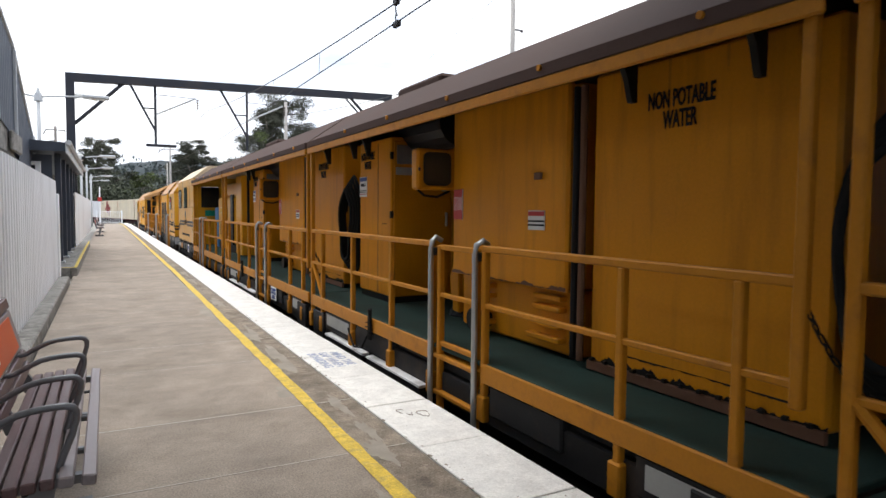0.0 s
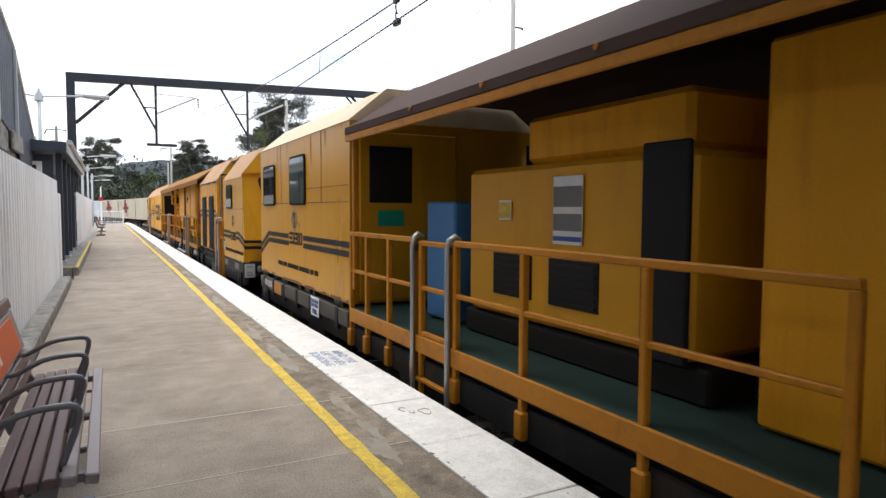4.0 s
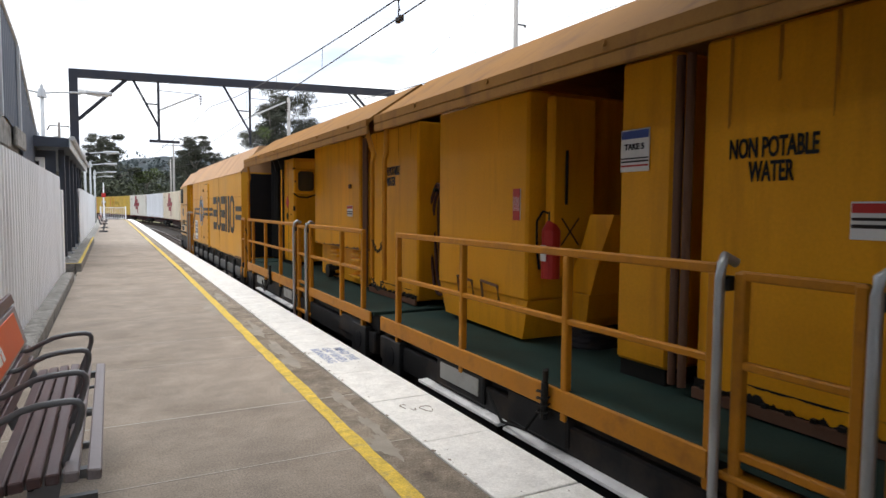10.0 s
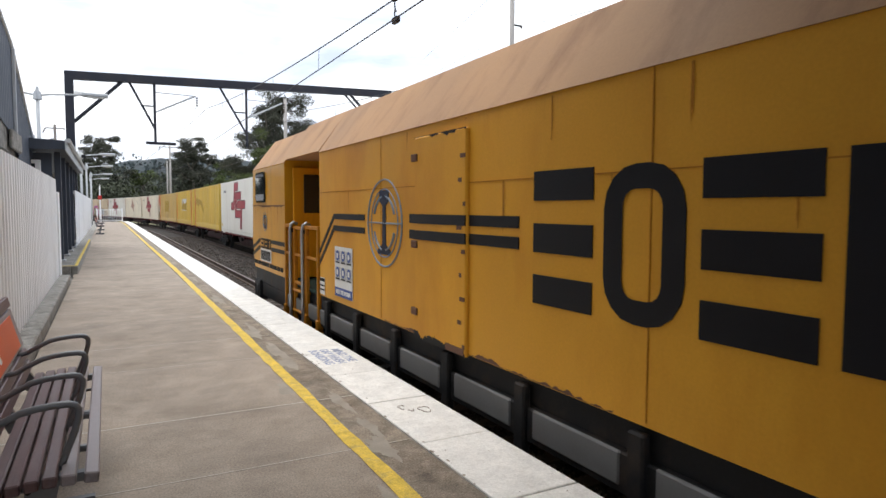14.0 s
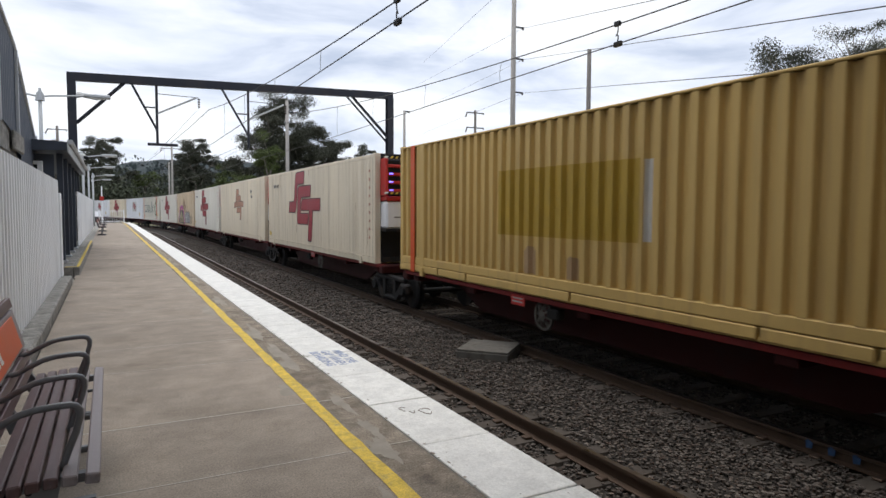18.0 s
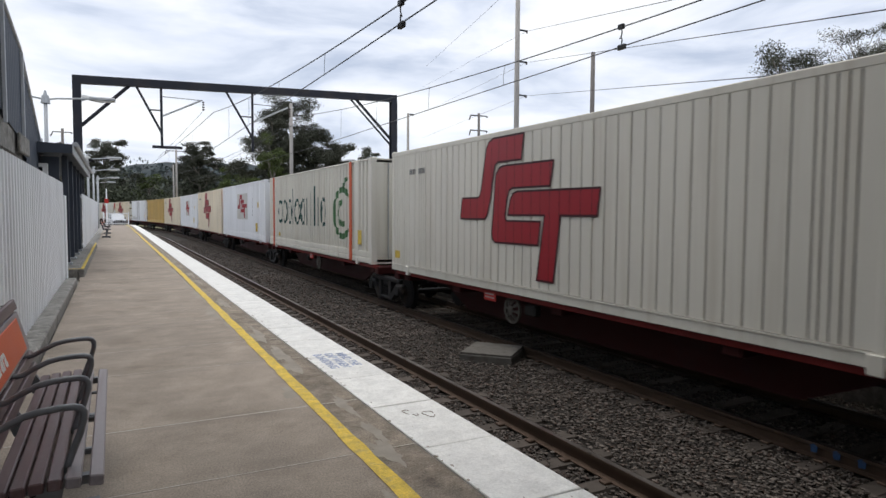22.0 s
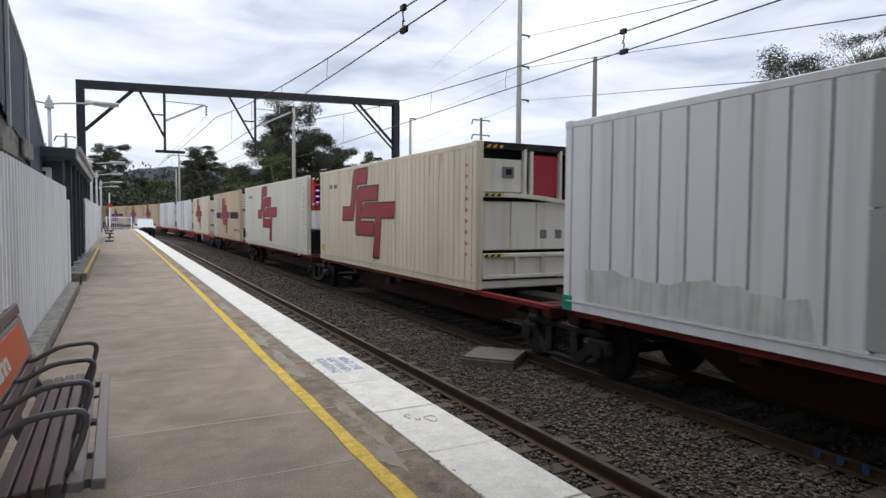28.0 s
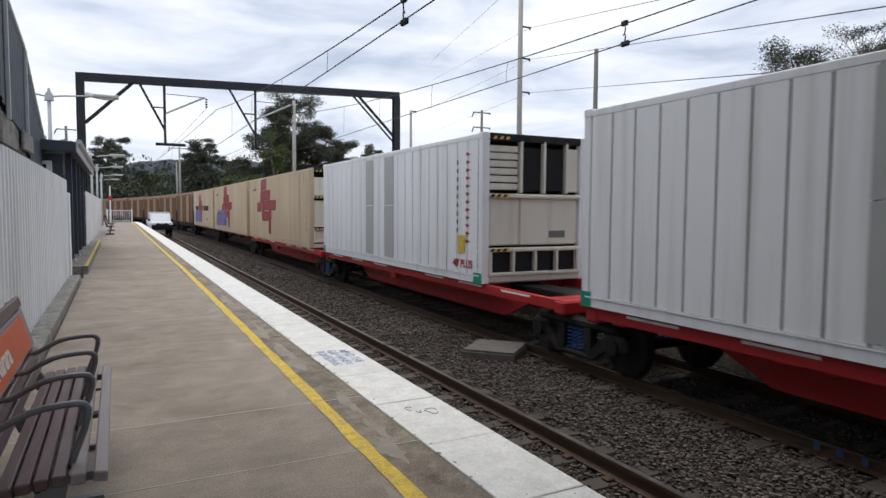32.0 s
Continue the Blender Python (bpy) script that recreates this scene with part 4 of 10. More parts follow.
# ---- our platform: shelter, stair, lamps ----
platform_lamp(-1.72, 22.5, 4.7, "light grey double-arm platform lamp behind the shelter", True, 1.25)
for yy, xx in ((36.0, -1.05), (46.0, -1.05), (57.0, -1.0), (66.0, -1.2)):
    platform_lamp(xx, yy, 3.9, "light grey platform lamp beside the white fence", False, 0.9)

sh_ = thing("waiting_shelter", "dark blue-grey steel waiting shelter on a raised plinth", "shelter")
part("plinth", Shape().box(-3.2, -0.66, 14.8, 26.5, -0.05, 0.15, 0.015), CONC_G, sh_, "concrete plinth")
k_ = Shape()
k_.box(-0.66, -0.54, 14.72, 26.5, -0.05, 0.17, 0.012)
k_.box(-3.2, -0.66, 14.70, 14.82, -0.05, 0.17, 0.012)
part("nosing", k_, CONC_G, sh_)
k_ = Shape()
k_.box(-0.60, -0.545, 14.73, 26.5, 0.171, 0.176)
k_.box(-3.2, -0.60, 14.71, 14.77, 0.171, 0.176)
part("yellow_nosing", k_, LINE_Y, sh_, "yellow painted nosing")
for i in range(6):
    yy = 16.3 + i * 1.8
    part("post", Shape().box(-0.98, -0.86, yy, yy + 0.12, 0.15, 2.55, 0.008), BLUEGREY, sh_)
    part("post_foot", Shape().box(-1.02, -0.82, yy - 0.04, yy + 0.16, 0.15, 0.2, 0.01), GREY_L, sh_)
    part("back_post", Shape().box(-2.98, -2.86, yy, yy + 0.12, 0.15, 2.55, 0.008), BLUEGREY, sh_)
part("roof", Shape().prism([(-3.3, 2.52), (-0.72, 2.56), (-0.72, 2.74), (-3.3, 2.86)], "y", 15.5, 26.3), BLUEGREY, sh_, "dark shelter roof")
part("fascia", Shape().box(-0.73, -0.70, 15.45, 26.35, 2.52, 2.78, 0.008), GREY_L, sh_, "grey metal fascia")
part("gutter", Shape().rod((-0.66, 15.45, 2.74), (-0.66, 26.35, 2.74), 0.05, 8), GREY_L, sh_)
part("back_wall", Shape().box(-3.0, -2.95, 16.0, 26.2, 0.15, 2.5), BLUEGREY, sh_)
part("end_wall", Shape().box(-2.95, -1.0, 15.9, 15.95, 0.15, 2.5), BLUEGREY, sh_)
fr_ = part("window_frame", Shape().box(-2.2, -1.2, 15.84, 15.9, 1.6, 2.35, 0.01), WHITE_F, sh_)
part("window_pane", Shape().box(-2.1, -1.3, 15.825, 15.842, 1.68, 2.27), GLASS, fr_)
part("meter_box", Shape().box(-0.84, -0.74, 13.08, 13.34, 0.13, 1.62, 0.01), WHITE_F, sh_, "white service cabinet")

# stair and footbridge behind the white fence
sw = thing("footbridge_stair", "blue-grey clad concrete stair rising to the footbridge", "stair")
PX = -1.36


def parapet(pts_lo, pts_hi, label):
    """Clad balustrade between two sloping lines, as upright corrugated sheets with a rail."""
    for (y0, a0), (y1, a1), (_, b0), (_, b1) in zip(pts_lo, pts_lo[1:], pts_hi, pts_hi[1:]):
        n = max(int(abs(y1 - y0) / 0.05), 2)
        sh = Shape()
        sh.sheet([[(PX - 0.015 * (i % 4 in (1, 2)), y0 + (y1 - y0) * i / n, a0 + (a1 - a0) * i / n) for i in range(n + 1)],
                  [(PX - 0.015 * (i % 4 in (1, 2)), y0 + (y1 - y0) * i / n, b0 + (b1 - b0) * i / n) for i in range(n + 1)]])
        sh.sheet([[(PX - 0.05, y0 + (y1 - y0) * i / n, b0 + (b1 - b0) * i / n) for i in range(n + 1)],
                  [(PX - 0.05, y0 + (y1 - y0) * i / n, a0 + (a1 - a0) * i / n) for i in range(n + 1)]])
        part("cladding", sh, BLUEGREY, sw, label)
        part("top_rail", Shape().rod((PX, y0, b0), (PX, y1, b1), 0.035, 8), GREY_L, sw)


parapet([(3.22, 5.59), (10.9, 2.75), (13.1, 2.55), (18.2, 0.15)], [(3.22, 7.47), (10.9, 4.45), (13.1, 4.12), (18.2, 1.95)], "blue-grey ribbed steel cladding")
for yy, zz, lo in ((13.15, 4.05, 2.4), (11.0, 4.4, 2.6), (16.2, 2.9, 1.1), (7.5, 5.8, 4.0)):
    part("cladding_post", Shape().box(PX + 0.0, PX + 0.05, yy - 0.03, yy + 0.03, lo, zz, 0.006), GREY_L, sw)
g = Shape()
g.prism([(3.22, 5.78), (10.9, 2.9), (13.2, 2.75), (18.6, 0.2), (17.4, 0.1), (13.0, 2.15), (11.0, 2.25), (3.22, 5.08)], "x", PX - 1.9, PX - 0.06)
part("stringer", g, CONC_G, sw, "stained concrete stair flight")
part("landing", Shape().box(PX - 1.9, PX - 0.03, 10.8, 13.3, 2.25, 2.7, 0.02), CONC_G, sw, "concrete landing")
part("column", Shape().box(PX - 1.4, PX - 0.5, 11.6, 12.3, -0.1, 2.25, 0.03), CONC_G, sw)
part("soffit_box", Shape().box(PX - 1.8, PX - 0.1, 5.0, 10.9, 1.6, 2.4, 0.02), CONC_G, sw, "stained concrete soffit")
part("side_box", Shape().box(PX + 0.0, PX + 0.06, 12.4, 13.6, 2.3, 2.62, 0.02), CONC_G, sw)

# Bridge inferred from the stairs; its unseen deck is widened to shade the near train
fb = thing("footbridge", "concrete footbridge over the railway beside the stairs", "footbridge")
part("deck", Shape().box(-4.0, 17.0, -4.6, 3.2, 5.1, 5.65, 0.03), CONC_G, fb)
for yy in (-4.55, 3.15):
    part("parapet", Shape().box(-4.0, 17.0, yy - 0.05, yy + 0.05, 5.65, 7.3, 0.01), BLUEGREY, fb)
for xx in (-2.6, 11.0):
    part("column", Shape().box(xx - 0.4, xx + 0.4, -2.4, -1.6, -1.3, 5.1, 0.04), CONC_G, fb)

# Unseen building mass, added to cut sky light from the left
bu = thing("station_building", "long low unseen building added behind the white fence to block side sky", "building")
part("wall", Shape().box(-7.5, -2.9, -16, 11.5, -0.5, 3.3, 0.02), GREYP, bu)
part("roof", Shape().prism([(-7.8, 3.3), (-2.6, 3.3), (-2.6, 3.45), (-5.2, 4.9), (-7.8, 3.45)], "y", -16.3, 11.8), BLUEGREY, bu)

# cameras on the gantry post
cc = thing("security_camera", "white bullet camera on the gantry post", "camera", pose(-0.72, 24.86, 5.15))
part("housing", Shape().rod((-0.1, 0, 0.05), (0.5, -0.25, -0.08), 0.08, 10), WHITE_P, cc)
part("lens", Shape().rod((0.5, -0.25, -0.08), (0.53, -0.265, -0.085), 0.06, 10), BLACK, cc)
part("bracket", Shape().rod((-0.22, 0.06, -0.1), (0.05, 0, 0.0), 0.03, 6), GREY_L, cc)
cc = thing("security_camera", "small white dome camera on the gantry post", "camera", pose(-0.76, 24.84, 3.1))
part("housing", Shape().box(-0.12, 0.12, -0.12, 0.12, -0.1, 0.1, 0.03), WHITE_P, cc)
part("lens", Shape().rod((0.1, -0.1, -0.02), (0.16, -0.16, -0.05), 0.06, 10), BLACK, cc)

# white picket fence closing the platform end
ef = thing("end_fence", "white steel picket fence at the platform end", "fence")
for i in range(14):
    part("picket", Shape().box(-0.75 + i * 0.155, -0.72 + i * 0.155, 68.2, 68.23, 0.0, 1.15, 0.004), WHITE_F, ef)
for z in (0.1, 1.1):
    part("rail", Shape().box(-0.8, 1.35, 68.19, 68.24, z, z + 0.05, 0.004), WHITE_F, ef)
for xx in (-0.8, 1.32):
    part("post", Shape().box(xx - 0.05, xx + 0.05, 68.15, 68.25, 0, 1.25, 0.008), WHITE_F, ef)
sg = thing("platform_sign", "white sign post with a small red panel", "sign", pose(-0.45, 60.0, 0))
part("post", Shape().rod((0, 0, 0), (0, 0, 3.2), 0.05, 8), WHITE_F, sg)
part("panel", Shape().box(-0.15, 0.15, -0.06, -0.04, 2.0, 2.35, 0.01), RED_P, sg)


# ---- benches ----
def bench():
    b = thing("platform_bench", "slatted bench with grey metal armrests and orange name board", "bench", group="platform benches")
    Y0, Y1 = 2.40, 4.06
    for x, z, w, m, tilt in ((-0.068, 0.437, 0.046, WOODG, 6), (-0.136, 0.447, 0.046, WOODG, 3), (-0.191, 0.448, 0.042, WOODB, 0), (-0.243, 0.445, 0.042, WOODB, -3), (-0.294, 0.440, 0.042, WOODB, -4), (-0.345, 0.434, 0.042, WOODB, -6)):
        me = Shape().box(-w / 2, w / 2, Y0 + (0.0 if x < -0.1 else 0.02), Y1, -0.026, 0.012, 0.005).mesh("seat_slat", m)
        me.transform(pose(x, 0, z, 0, tilt, 0))
        part("seat_slat", me, m, b, "greyed timber slat" if m is WOODG else "reddish-brown slat")
    for x, z, h in ((-0.395, 0.50, 0.05), (-0.412, 0.565, 0.05), (-0.485, 0.845, 0.055)):
        me = Shape().box(-0.012, 0.012, Y0, Y1, -h / 2, h / 2, 0.004).mesh("back_slat", WOODB)
        me.transform(pose(x, 0, z, 0, -15, 0))
        part("back_slat", me, WOODB, b, "reddish-brown back board")
    me = Shape().box(-0.012, 0.008, Y0, Y1, -0.105, 0.105, 0.004).mesh("back_board", WOODG)
    me.transform(pose(-0.450, 0, 0.705, 0, -15, 0))
    part("back_board", me, WOODG, b, "wide greyed back board")
    me = Shape().box(-0.003, 0.003, Y0 + 0.06, Y1 - 0.14, -0.085, 0.085, 0.002).mesh("name_board", ORANGE)
    me.transform(pose(-0.438, 0, 0.708, 0, -15, 0))
    nb = part("name_board", me, ORANGE, b, "orange name board")
    m = Matrix.Translation((-0.4335, 3.15, 0.705)) @ pose(0, 0, 0, 0, -15, 0) @ Matrix(((0, 0, 1, 0), (1, 0, 0, 0), (0, 1, 0, 0), (0, 0, 0, 1)))
    lettering("name", "Narara", 0.13, WHITE_P, nb, m, 0.0015, "white lettering")
    for y in (2.52, 2.95, 3.40, 3.85):
        g = Shape()
        pts = [(-0.43, y, 0.59), (-0.38, y, 0.600), (-0.33, y, 0.628), (-0.28, y, 0.652), (-0.235, y, 0.662), (-0.18, y, 0.667), (-0.135, y, 0.667), (-0.115, y, 0.660), (-0.105, y, 0.645), (-0.105, y, 0.620), (-0.118, y, 0.57), (-0.145, y, 0.50), (-0.165, y, 0.44)]
        fine = []
        for i in range(len(pts) - 1):
            for k in range(3):
                fine.append(Vector(pts[i]).lerp(Vector(pts[i + 1]), k / 3))
        fine.append(Vector(pts[-1]))
        g.tube(fine, 0.0125, 8)
        part("armrest", g, ARM, b, "grey metal armrest", True)
    for y in (2.52, 3.26, 3.98):
        g = Shape()
        for poly in ([(-0.06, 0.395), (-0.36, 0.38), (-0.37, 0.418), (-0.05, 0.425)], [(-0.34, 0.395), (-0.40, 0.37), (-0.445, 0.49), (-0.40, 0.50)], [(-0.40, 0.49), (-0.445, 0.48), (-0.53, 0.85), (-0.497, 0.86)], [(-0.17, 0.39), (-0.27, 0.39), (-0.30, 0.03), (-0.24, 0.03)], [(-0.08, 0.0), (-0.46, 0.0), (-0.46, 0.03), (-0.08, 0.03)]):
            g.prism(poly, "y", y - 0.018, y + 0.018)
        part("leg", g, ARM, b, "cast metal leg")
    for x in (-0.26, -0.33):
        part("bolt", Shape().rod((x, 2.505, 0.39), (x, 2.49, 0.39), 0.012, 8), BLACK, b)
    for y in (2.75, 3.18, 3.62):
        part("slat_spacer", Shape().rod((-0.06, y, 0.43), (-0.34, y, 0.425), 0.008, 6), ARM, b)
    return b


be = bench()
for dy, dx in ((33.6, -0.05), (40.0, -0.05)):
    copy_thing(be, pose(dx, dy, 0))

# painted words on the platform edge, read from the platform
for i, w in enumerate(("MIND THE", "GAP WHEN", "BOARDING")):
    m = Matrix(((0, 1, 0, 1.885 - i * 0.105), (-1, 0, 0, 5.50), (0, 0, 1, 0.0068), (0, 0, 0, 1)))
    lettering("warning_words", w, 0.115, surface("worn_blue_paint", (0.27, 0.32, 0.47), 0.7, var=0.3, scale=20, dirt=(0.66, 0.66, 0.65), dirt_amount=0.95, dirt_scale=25) if i == 0 else bpy.data.materials["worn_blue_paint"], platform, m, 0.0006, "worn blue painted words")

# inspection pit lid between the tracks
pit = thing("pit_lid", "low square concrete pit lid between the tracks", "pit lid", pose(5.98, 9.52, RAIL - 0.18, 0, 0, 42))
part("frame", Shape().box(-0.47, 0.47, -0.47, 0.47, -0.02, 0.15, 0.015), PITC, pit)
for i in range(2):
    part("lid", Shape().box(-0.46 + i * 0.463, -0.003 + i * 0.463, -0.46, 0.46, 0.15, 0.185, 0.008), PITC, pit)

# ---- trees and hills ----
def leaf_cloud(centres, per, size, seed, flat=0.75):
    """Many small leaf quads around clump centres: (x, y, z, radius)."""
    r = np.random.default_rng(seed)
    v, f = [], []
    for cx, cy, cz, rad in centres:
        n = per
        d = r.normal(size=(n, 3))
        d /= np.linalg.norm(d, axis=1)[:, None]
        p = d * (rad * 1.15 * r.uniform(0, 1, n) ** 0.45)[:, None] * r.uniform(0.7, 1.45, 3)
        p += r.normal(0, rad * 0.16, (n, 3))
        p[:, 2] *= flat * r.uniform(0.55, 0.95)
        p += (cx, cy, cz)
        a = r.normal(size=(n, 3))
        a /= np.linalg.norm(a, axis=1)[:, None]
        b = np.cross(a, r.normal(size=(n, 3)))
        b /= np.linalg.norm(b, axis=1)[:, None] + 1e-9
        s = size * r.uniform(0.6, 1.5, n)[:, None]
        k = len(v)
        q = np.stack([p - a * s, p + b * s * 0.45, p + a * s, p - b * s * 0.45], 1).reshape(-1, 3)
        v += [tuple(x) for x in q.tolist()]
        f += [(k + 4 * i, k + 4 * i + 1, k + 4 * i + 2, k + 4 * i + 3) for i in range(n)]
    s_ = Shape()
    s_.v, s_.f = v, f
    return s_


def gum_tree(x, y, base, top, spread, seed, leaf=LEAF, clumps=34, per=130, size=0.17, label="tall eucalyptus with an open uneven crown", low=0.35):
    r = random.Random(seed)
    h = top - base
    t = thing("gum_tree", label, "tree", pose(x, y, base))
    w = Shape()
    trunk = [(0, 0, 0), (0.15 * r.uniform(-1, 1), 0, h * 0.25), (0.5 * r.uniform(-1, 1), 0.3, h * 0.5), (0.7 * r.uniform(-1, 1), 0.2, h * 0.8)]
    rad = h * 0.018 + 0.06
    for i in range(3):
        w.rod(trunk[i], trunk[i + 1], rad * (1 - 0.25 * i), 9, rad * (0.75 - 0.25 * i))
    cs = []
    boughs = []
    for i in range(9):
        a = 2.4 * i + r.uniform(-0.4, 0.4)
        u = low + (0.92 - low) * (i + r.random()) / 9
        reach = spread * (0.95 - 0.55 * (u - low) / (1 - low)) * r.uniform(0.45, 0.95)
        st_ = Vector(trunk[1]).lerp(Vector(trunk[3]), min(1, max(0, (u - 0.3) / 0.7)) * 0.85)
        e_ = Vector((reach * math.cos(a), reach * math.sin(a), h * u))
        mid = st_.lerp(e_, 0.55) + Vector((0, 0, -0.06 * h * r.random()))
        w.rod(st_, mid, rad * 0.45, 6, rad * 0.32)
        w.rod(mid, e_, rad * 0.32, 6, rad * 0.14)
        boughs.append((mid, e_))
    boughs.append((Vector(trunk[2]), Vector((trunk[3][0], trunk[3][1], h * 0.95))))
    for i in range(clumps):
        mid, e_ = boughs[i % len(boughs)]
        c = mid.lerp(e_, r.uniform(0.55, 1.1)) + Vector((r.uniform(-1, 1), r.uniform(-1, 1), r.uniform(-0.35, 0.7))) * spread * 0.32
        cs.append((*c, spread * r.uniform(0.10, 0.21)))
        w.rod(mid.lerp(e_, 0.7), c, rad * 0.14, 5, rad * 0.05)
    part("trunk", w, BARK, t, "pale branching trunk")
    part("crown", leaf_cloud(cs, per, size, seed), leaf, t, "sparse drooping foliage")
    return t


GZ = RAIL - 0.42
gum_tree(17.5, 78, GZ, 15.3, 5.4, 11, clumps=115, per=620, size=0.085)
gum_tree(21.5, 80, GZ, 12.5, 5.0, 12, clumps=105, per=600, size=0.085)
gum_tree(25.8, 82, GZ, 10.8, 4.6, 13, clumps=90, per=560, size=0.085)
gum_tree(16.0, 72, GZ, 9.0, 3.6, 14, LEAF_B, 40, 380, 0.10, "bright green bushy tree beside the line", 0.25)
gum_tree(34.0, 90, GZ, 11.0, 4.5, 15)
gum_tree(18.0, 155, GZ, 17.0, 6.5, 26, clumps=70, per=520, size=0.15, low=0.4)
gum_tree(-1.5, 165, GZ, 17.8, 6.5, 16, clumps=80, per=420, size=0.13, low=0.5)
gum_tree(-9.5, 150, GZ, 14.0, 5.0, 17, clumps=60, per=380, size=0.13)
gum_tree(18.0, 165, GZ, 12.0, 6.0, 18, clumps=60, per=380, size=0.13)
gum_tree(8.0, 170, GZ, 10.5, 6.0, 19, LEAF_B, 45, 280, 0.18, "bright green spreading tree behind the bend", 0.2)
gum_tree(22.0, 140, GZ, 9.5, 5.0, 24, LEAF_B, 45, 280, 0.17, "yellow-green tree behind the line", 0.3)
gum_tree(68.0, 46, GZ, 20.0, 7.5, 20, clumps=110, per=320, size=0.10)
gum_tree(81.0, 46, GZ, 24.0, 8.0, 21, clumps=110, per=320, size=0.10)
gum_tree(30.0, 20, GZ, 9.6, 3.4, 22, clumps=60, per=460, size=0.05)
gum_tree(27.5, 26.5, GZ, 7.0, 3.0, 25, LEAF_B, 46, 320, 0.09, "bright green bushy tree behind the far platform", 0.15)
gum_tree(35.0, 17, GZ, 11.0, 4.0, 23, clumps=60, per=460, size=0.05)

for x_, y_, h_, k_ in ((-6, -48, 15, 51), (6, -55, 19, 52), (18, -50, 14, 53), (30, -60, 17, 54), (-20, -60, 16, 55)):
    gum_tree(x_, y_, GZ, h_, 6.0, k_, clumps=46, per=240, size=0.16)

wood = []
r_ = random.Random(40)
for i in range(330):
    a = r_.uniform(0, 1)
    y = r_.uniform(150, 260)
    x = r_.uniform(-70, 90) + (y - 150) * 0.1
    h = r_.uniform(5.5, 11.8) * (1.1 if x < 30 else 0.85)
    for k in range(4):
        wood.append((x + r_.uniform(-3, 3), y + r_.uniform(-3, 3), GZ + h * (0.25 + 0.2 * k), r_.uniform(1.8, 3.4)))
lc = leaf_cloud(wood, 190, 0.36, 41, 0.9)
solid("woodland", lc, LEAF_F, "dark eucalyptus woodland behind the railway bend", "trees", "stuff")

hill = Shape()
hr = []
for i in range(40):
    row = []
    for j in range(90):
        x = -420 + j * 13
        y = 430 + i * 14
        d = math.exp(-((x - 48) / 120.0) ** 2) * 44 + math.exp(-((x - 200) / 110.0) ** 2) * 42 + math.exp(-((x + 190) / 140.0) ** 2) * 22
        rise = 1 / (1 + math.exp(-(y - 560) / 45))
        z = GZ - 1 + d * rise + 7 * rise * noise.noise(Vector((x * 0.02, y * 0.02, 0.3))) + 5 * rise * noise.noise(Vector((x * 0.09, y * 0.09, 1.7)))
        row.append((x, y, z))
    hr.append(row)
hill.sheet(hr)
# Hill colour carries the bluish haze of distance
solid("backdrop_hill", hill, HILLM, "wooded hill on the skyline, blue-green haze put into its colour", kind="structure")
hw_ = []
for i in range(900):
    j, k = r_.randrange(6, 84), r_.randrange(5, 16)
    px, py, pz = hr[k][j]
    hw_.append((px + r_.uniform(-6, 6), py + r_.uniform(-6, 6), pz + 2.5, r_.uniform(3, 6)))
# Paler, bluer leaves than the near trees: distance haze painted in
solid("hill_trees", leaf_cloud(hw_, 26, 1.7, 43, 0.9), surface("haze_tinted_leaf", (0.085, 0.105, 0.105), 0.9, var=0.35, scale=0.05, grain=1, bump=0, shuffle=0.35, islands=True), "tree cover on the distant hill, haze put into its colour", "trees", "stuff")

# ---- white utility vehicle running on the near track ----
ute = thing("rail_truck", "white four-wheel-drive truck running on the rails", "truck")
MOVES.append((ute, 188.0, 4.0, NEAR))
part("body", Shape().box(-0.88, 0.88, 0.2, 5.0, 0.62, 1.25, 0.10), WHITE_C, ute)
b_ = Shape()
b_.prism([(1.35, 1.22), (1.75, 1.92), (3.3, 1.95), (3.35, 1.22)], "x", -0.80, 0.80)
part("cabin", b_, WHITE_C, ute)
b_ = Shape()
b_.add([(-0.68, 1.40, 1.30), (0.68, 1.40, 1.30), (0.62, 1.72, 1.84), (-0.62, 1.72, 1.84)], [(0, 1, 2, 3)])
part("windscreen", b_, GLASS, ute)
part("tray", Shape().box(-0.92, 0.92, 3.4, 5.3, 0.95, 1.35, 0.03), WHITE_C, ute)
part("rack", Shape().box(-0.9, 0.9, 3.36, 3.44, 1.3, 2.1, 0.02), GREY_L, ute)
part("bull_bar", Shape().box(-0.85, 0.85, 0.02, 0.2, 0.55, 1.0, 0.05), BLACK, ute)
part("grille", Shape().box(-0.6, 0.6, 0.17, 0.22, 0.85, 1.08, 0.02), BLACK, ute)
for sx in (-1, 1):
    part("headlight", Shape().rod((sx * 0.62, 0.22, 0.98), (sx * 0.62, 0.16, 0.98), 0.11, 10), WHITE_P, ute)
    part("spotlight", Shape().rod((sx * 0.3, 0.12, 1.05), (sx * 0.3, 0.02, 1.05), 0.1, 10), BLACK, ute)
    part("mirror", Shape().box(sx * 0.85, sx * 1.02, 1.45, 1.55, 1.3, 1.5, 0.02), BLACK, ute)
    for yy in (1.0, 4.3):
        w_ = part("wheel", Shape().rod((sx * 0.62, yy, 0.36), (sx * 0.86, yy, 0.36), 0.36, 18), RUBBER, ute)
        part("hub", Shape().rod((sx * 0.84, yy, 0.36), (sx * 0.875, yy, 0.36), 0.18, 12), GREY_L, w_)
    for yy in (0.35, 4.95):
        part("guide_wheel", Shape().rod((sx * 0.72, yy, 0.17), (sx * 0.80, yy, 0.17), 0.17, 14), FRAME, ute)


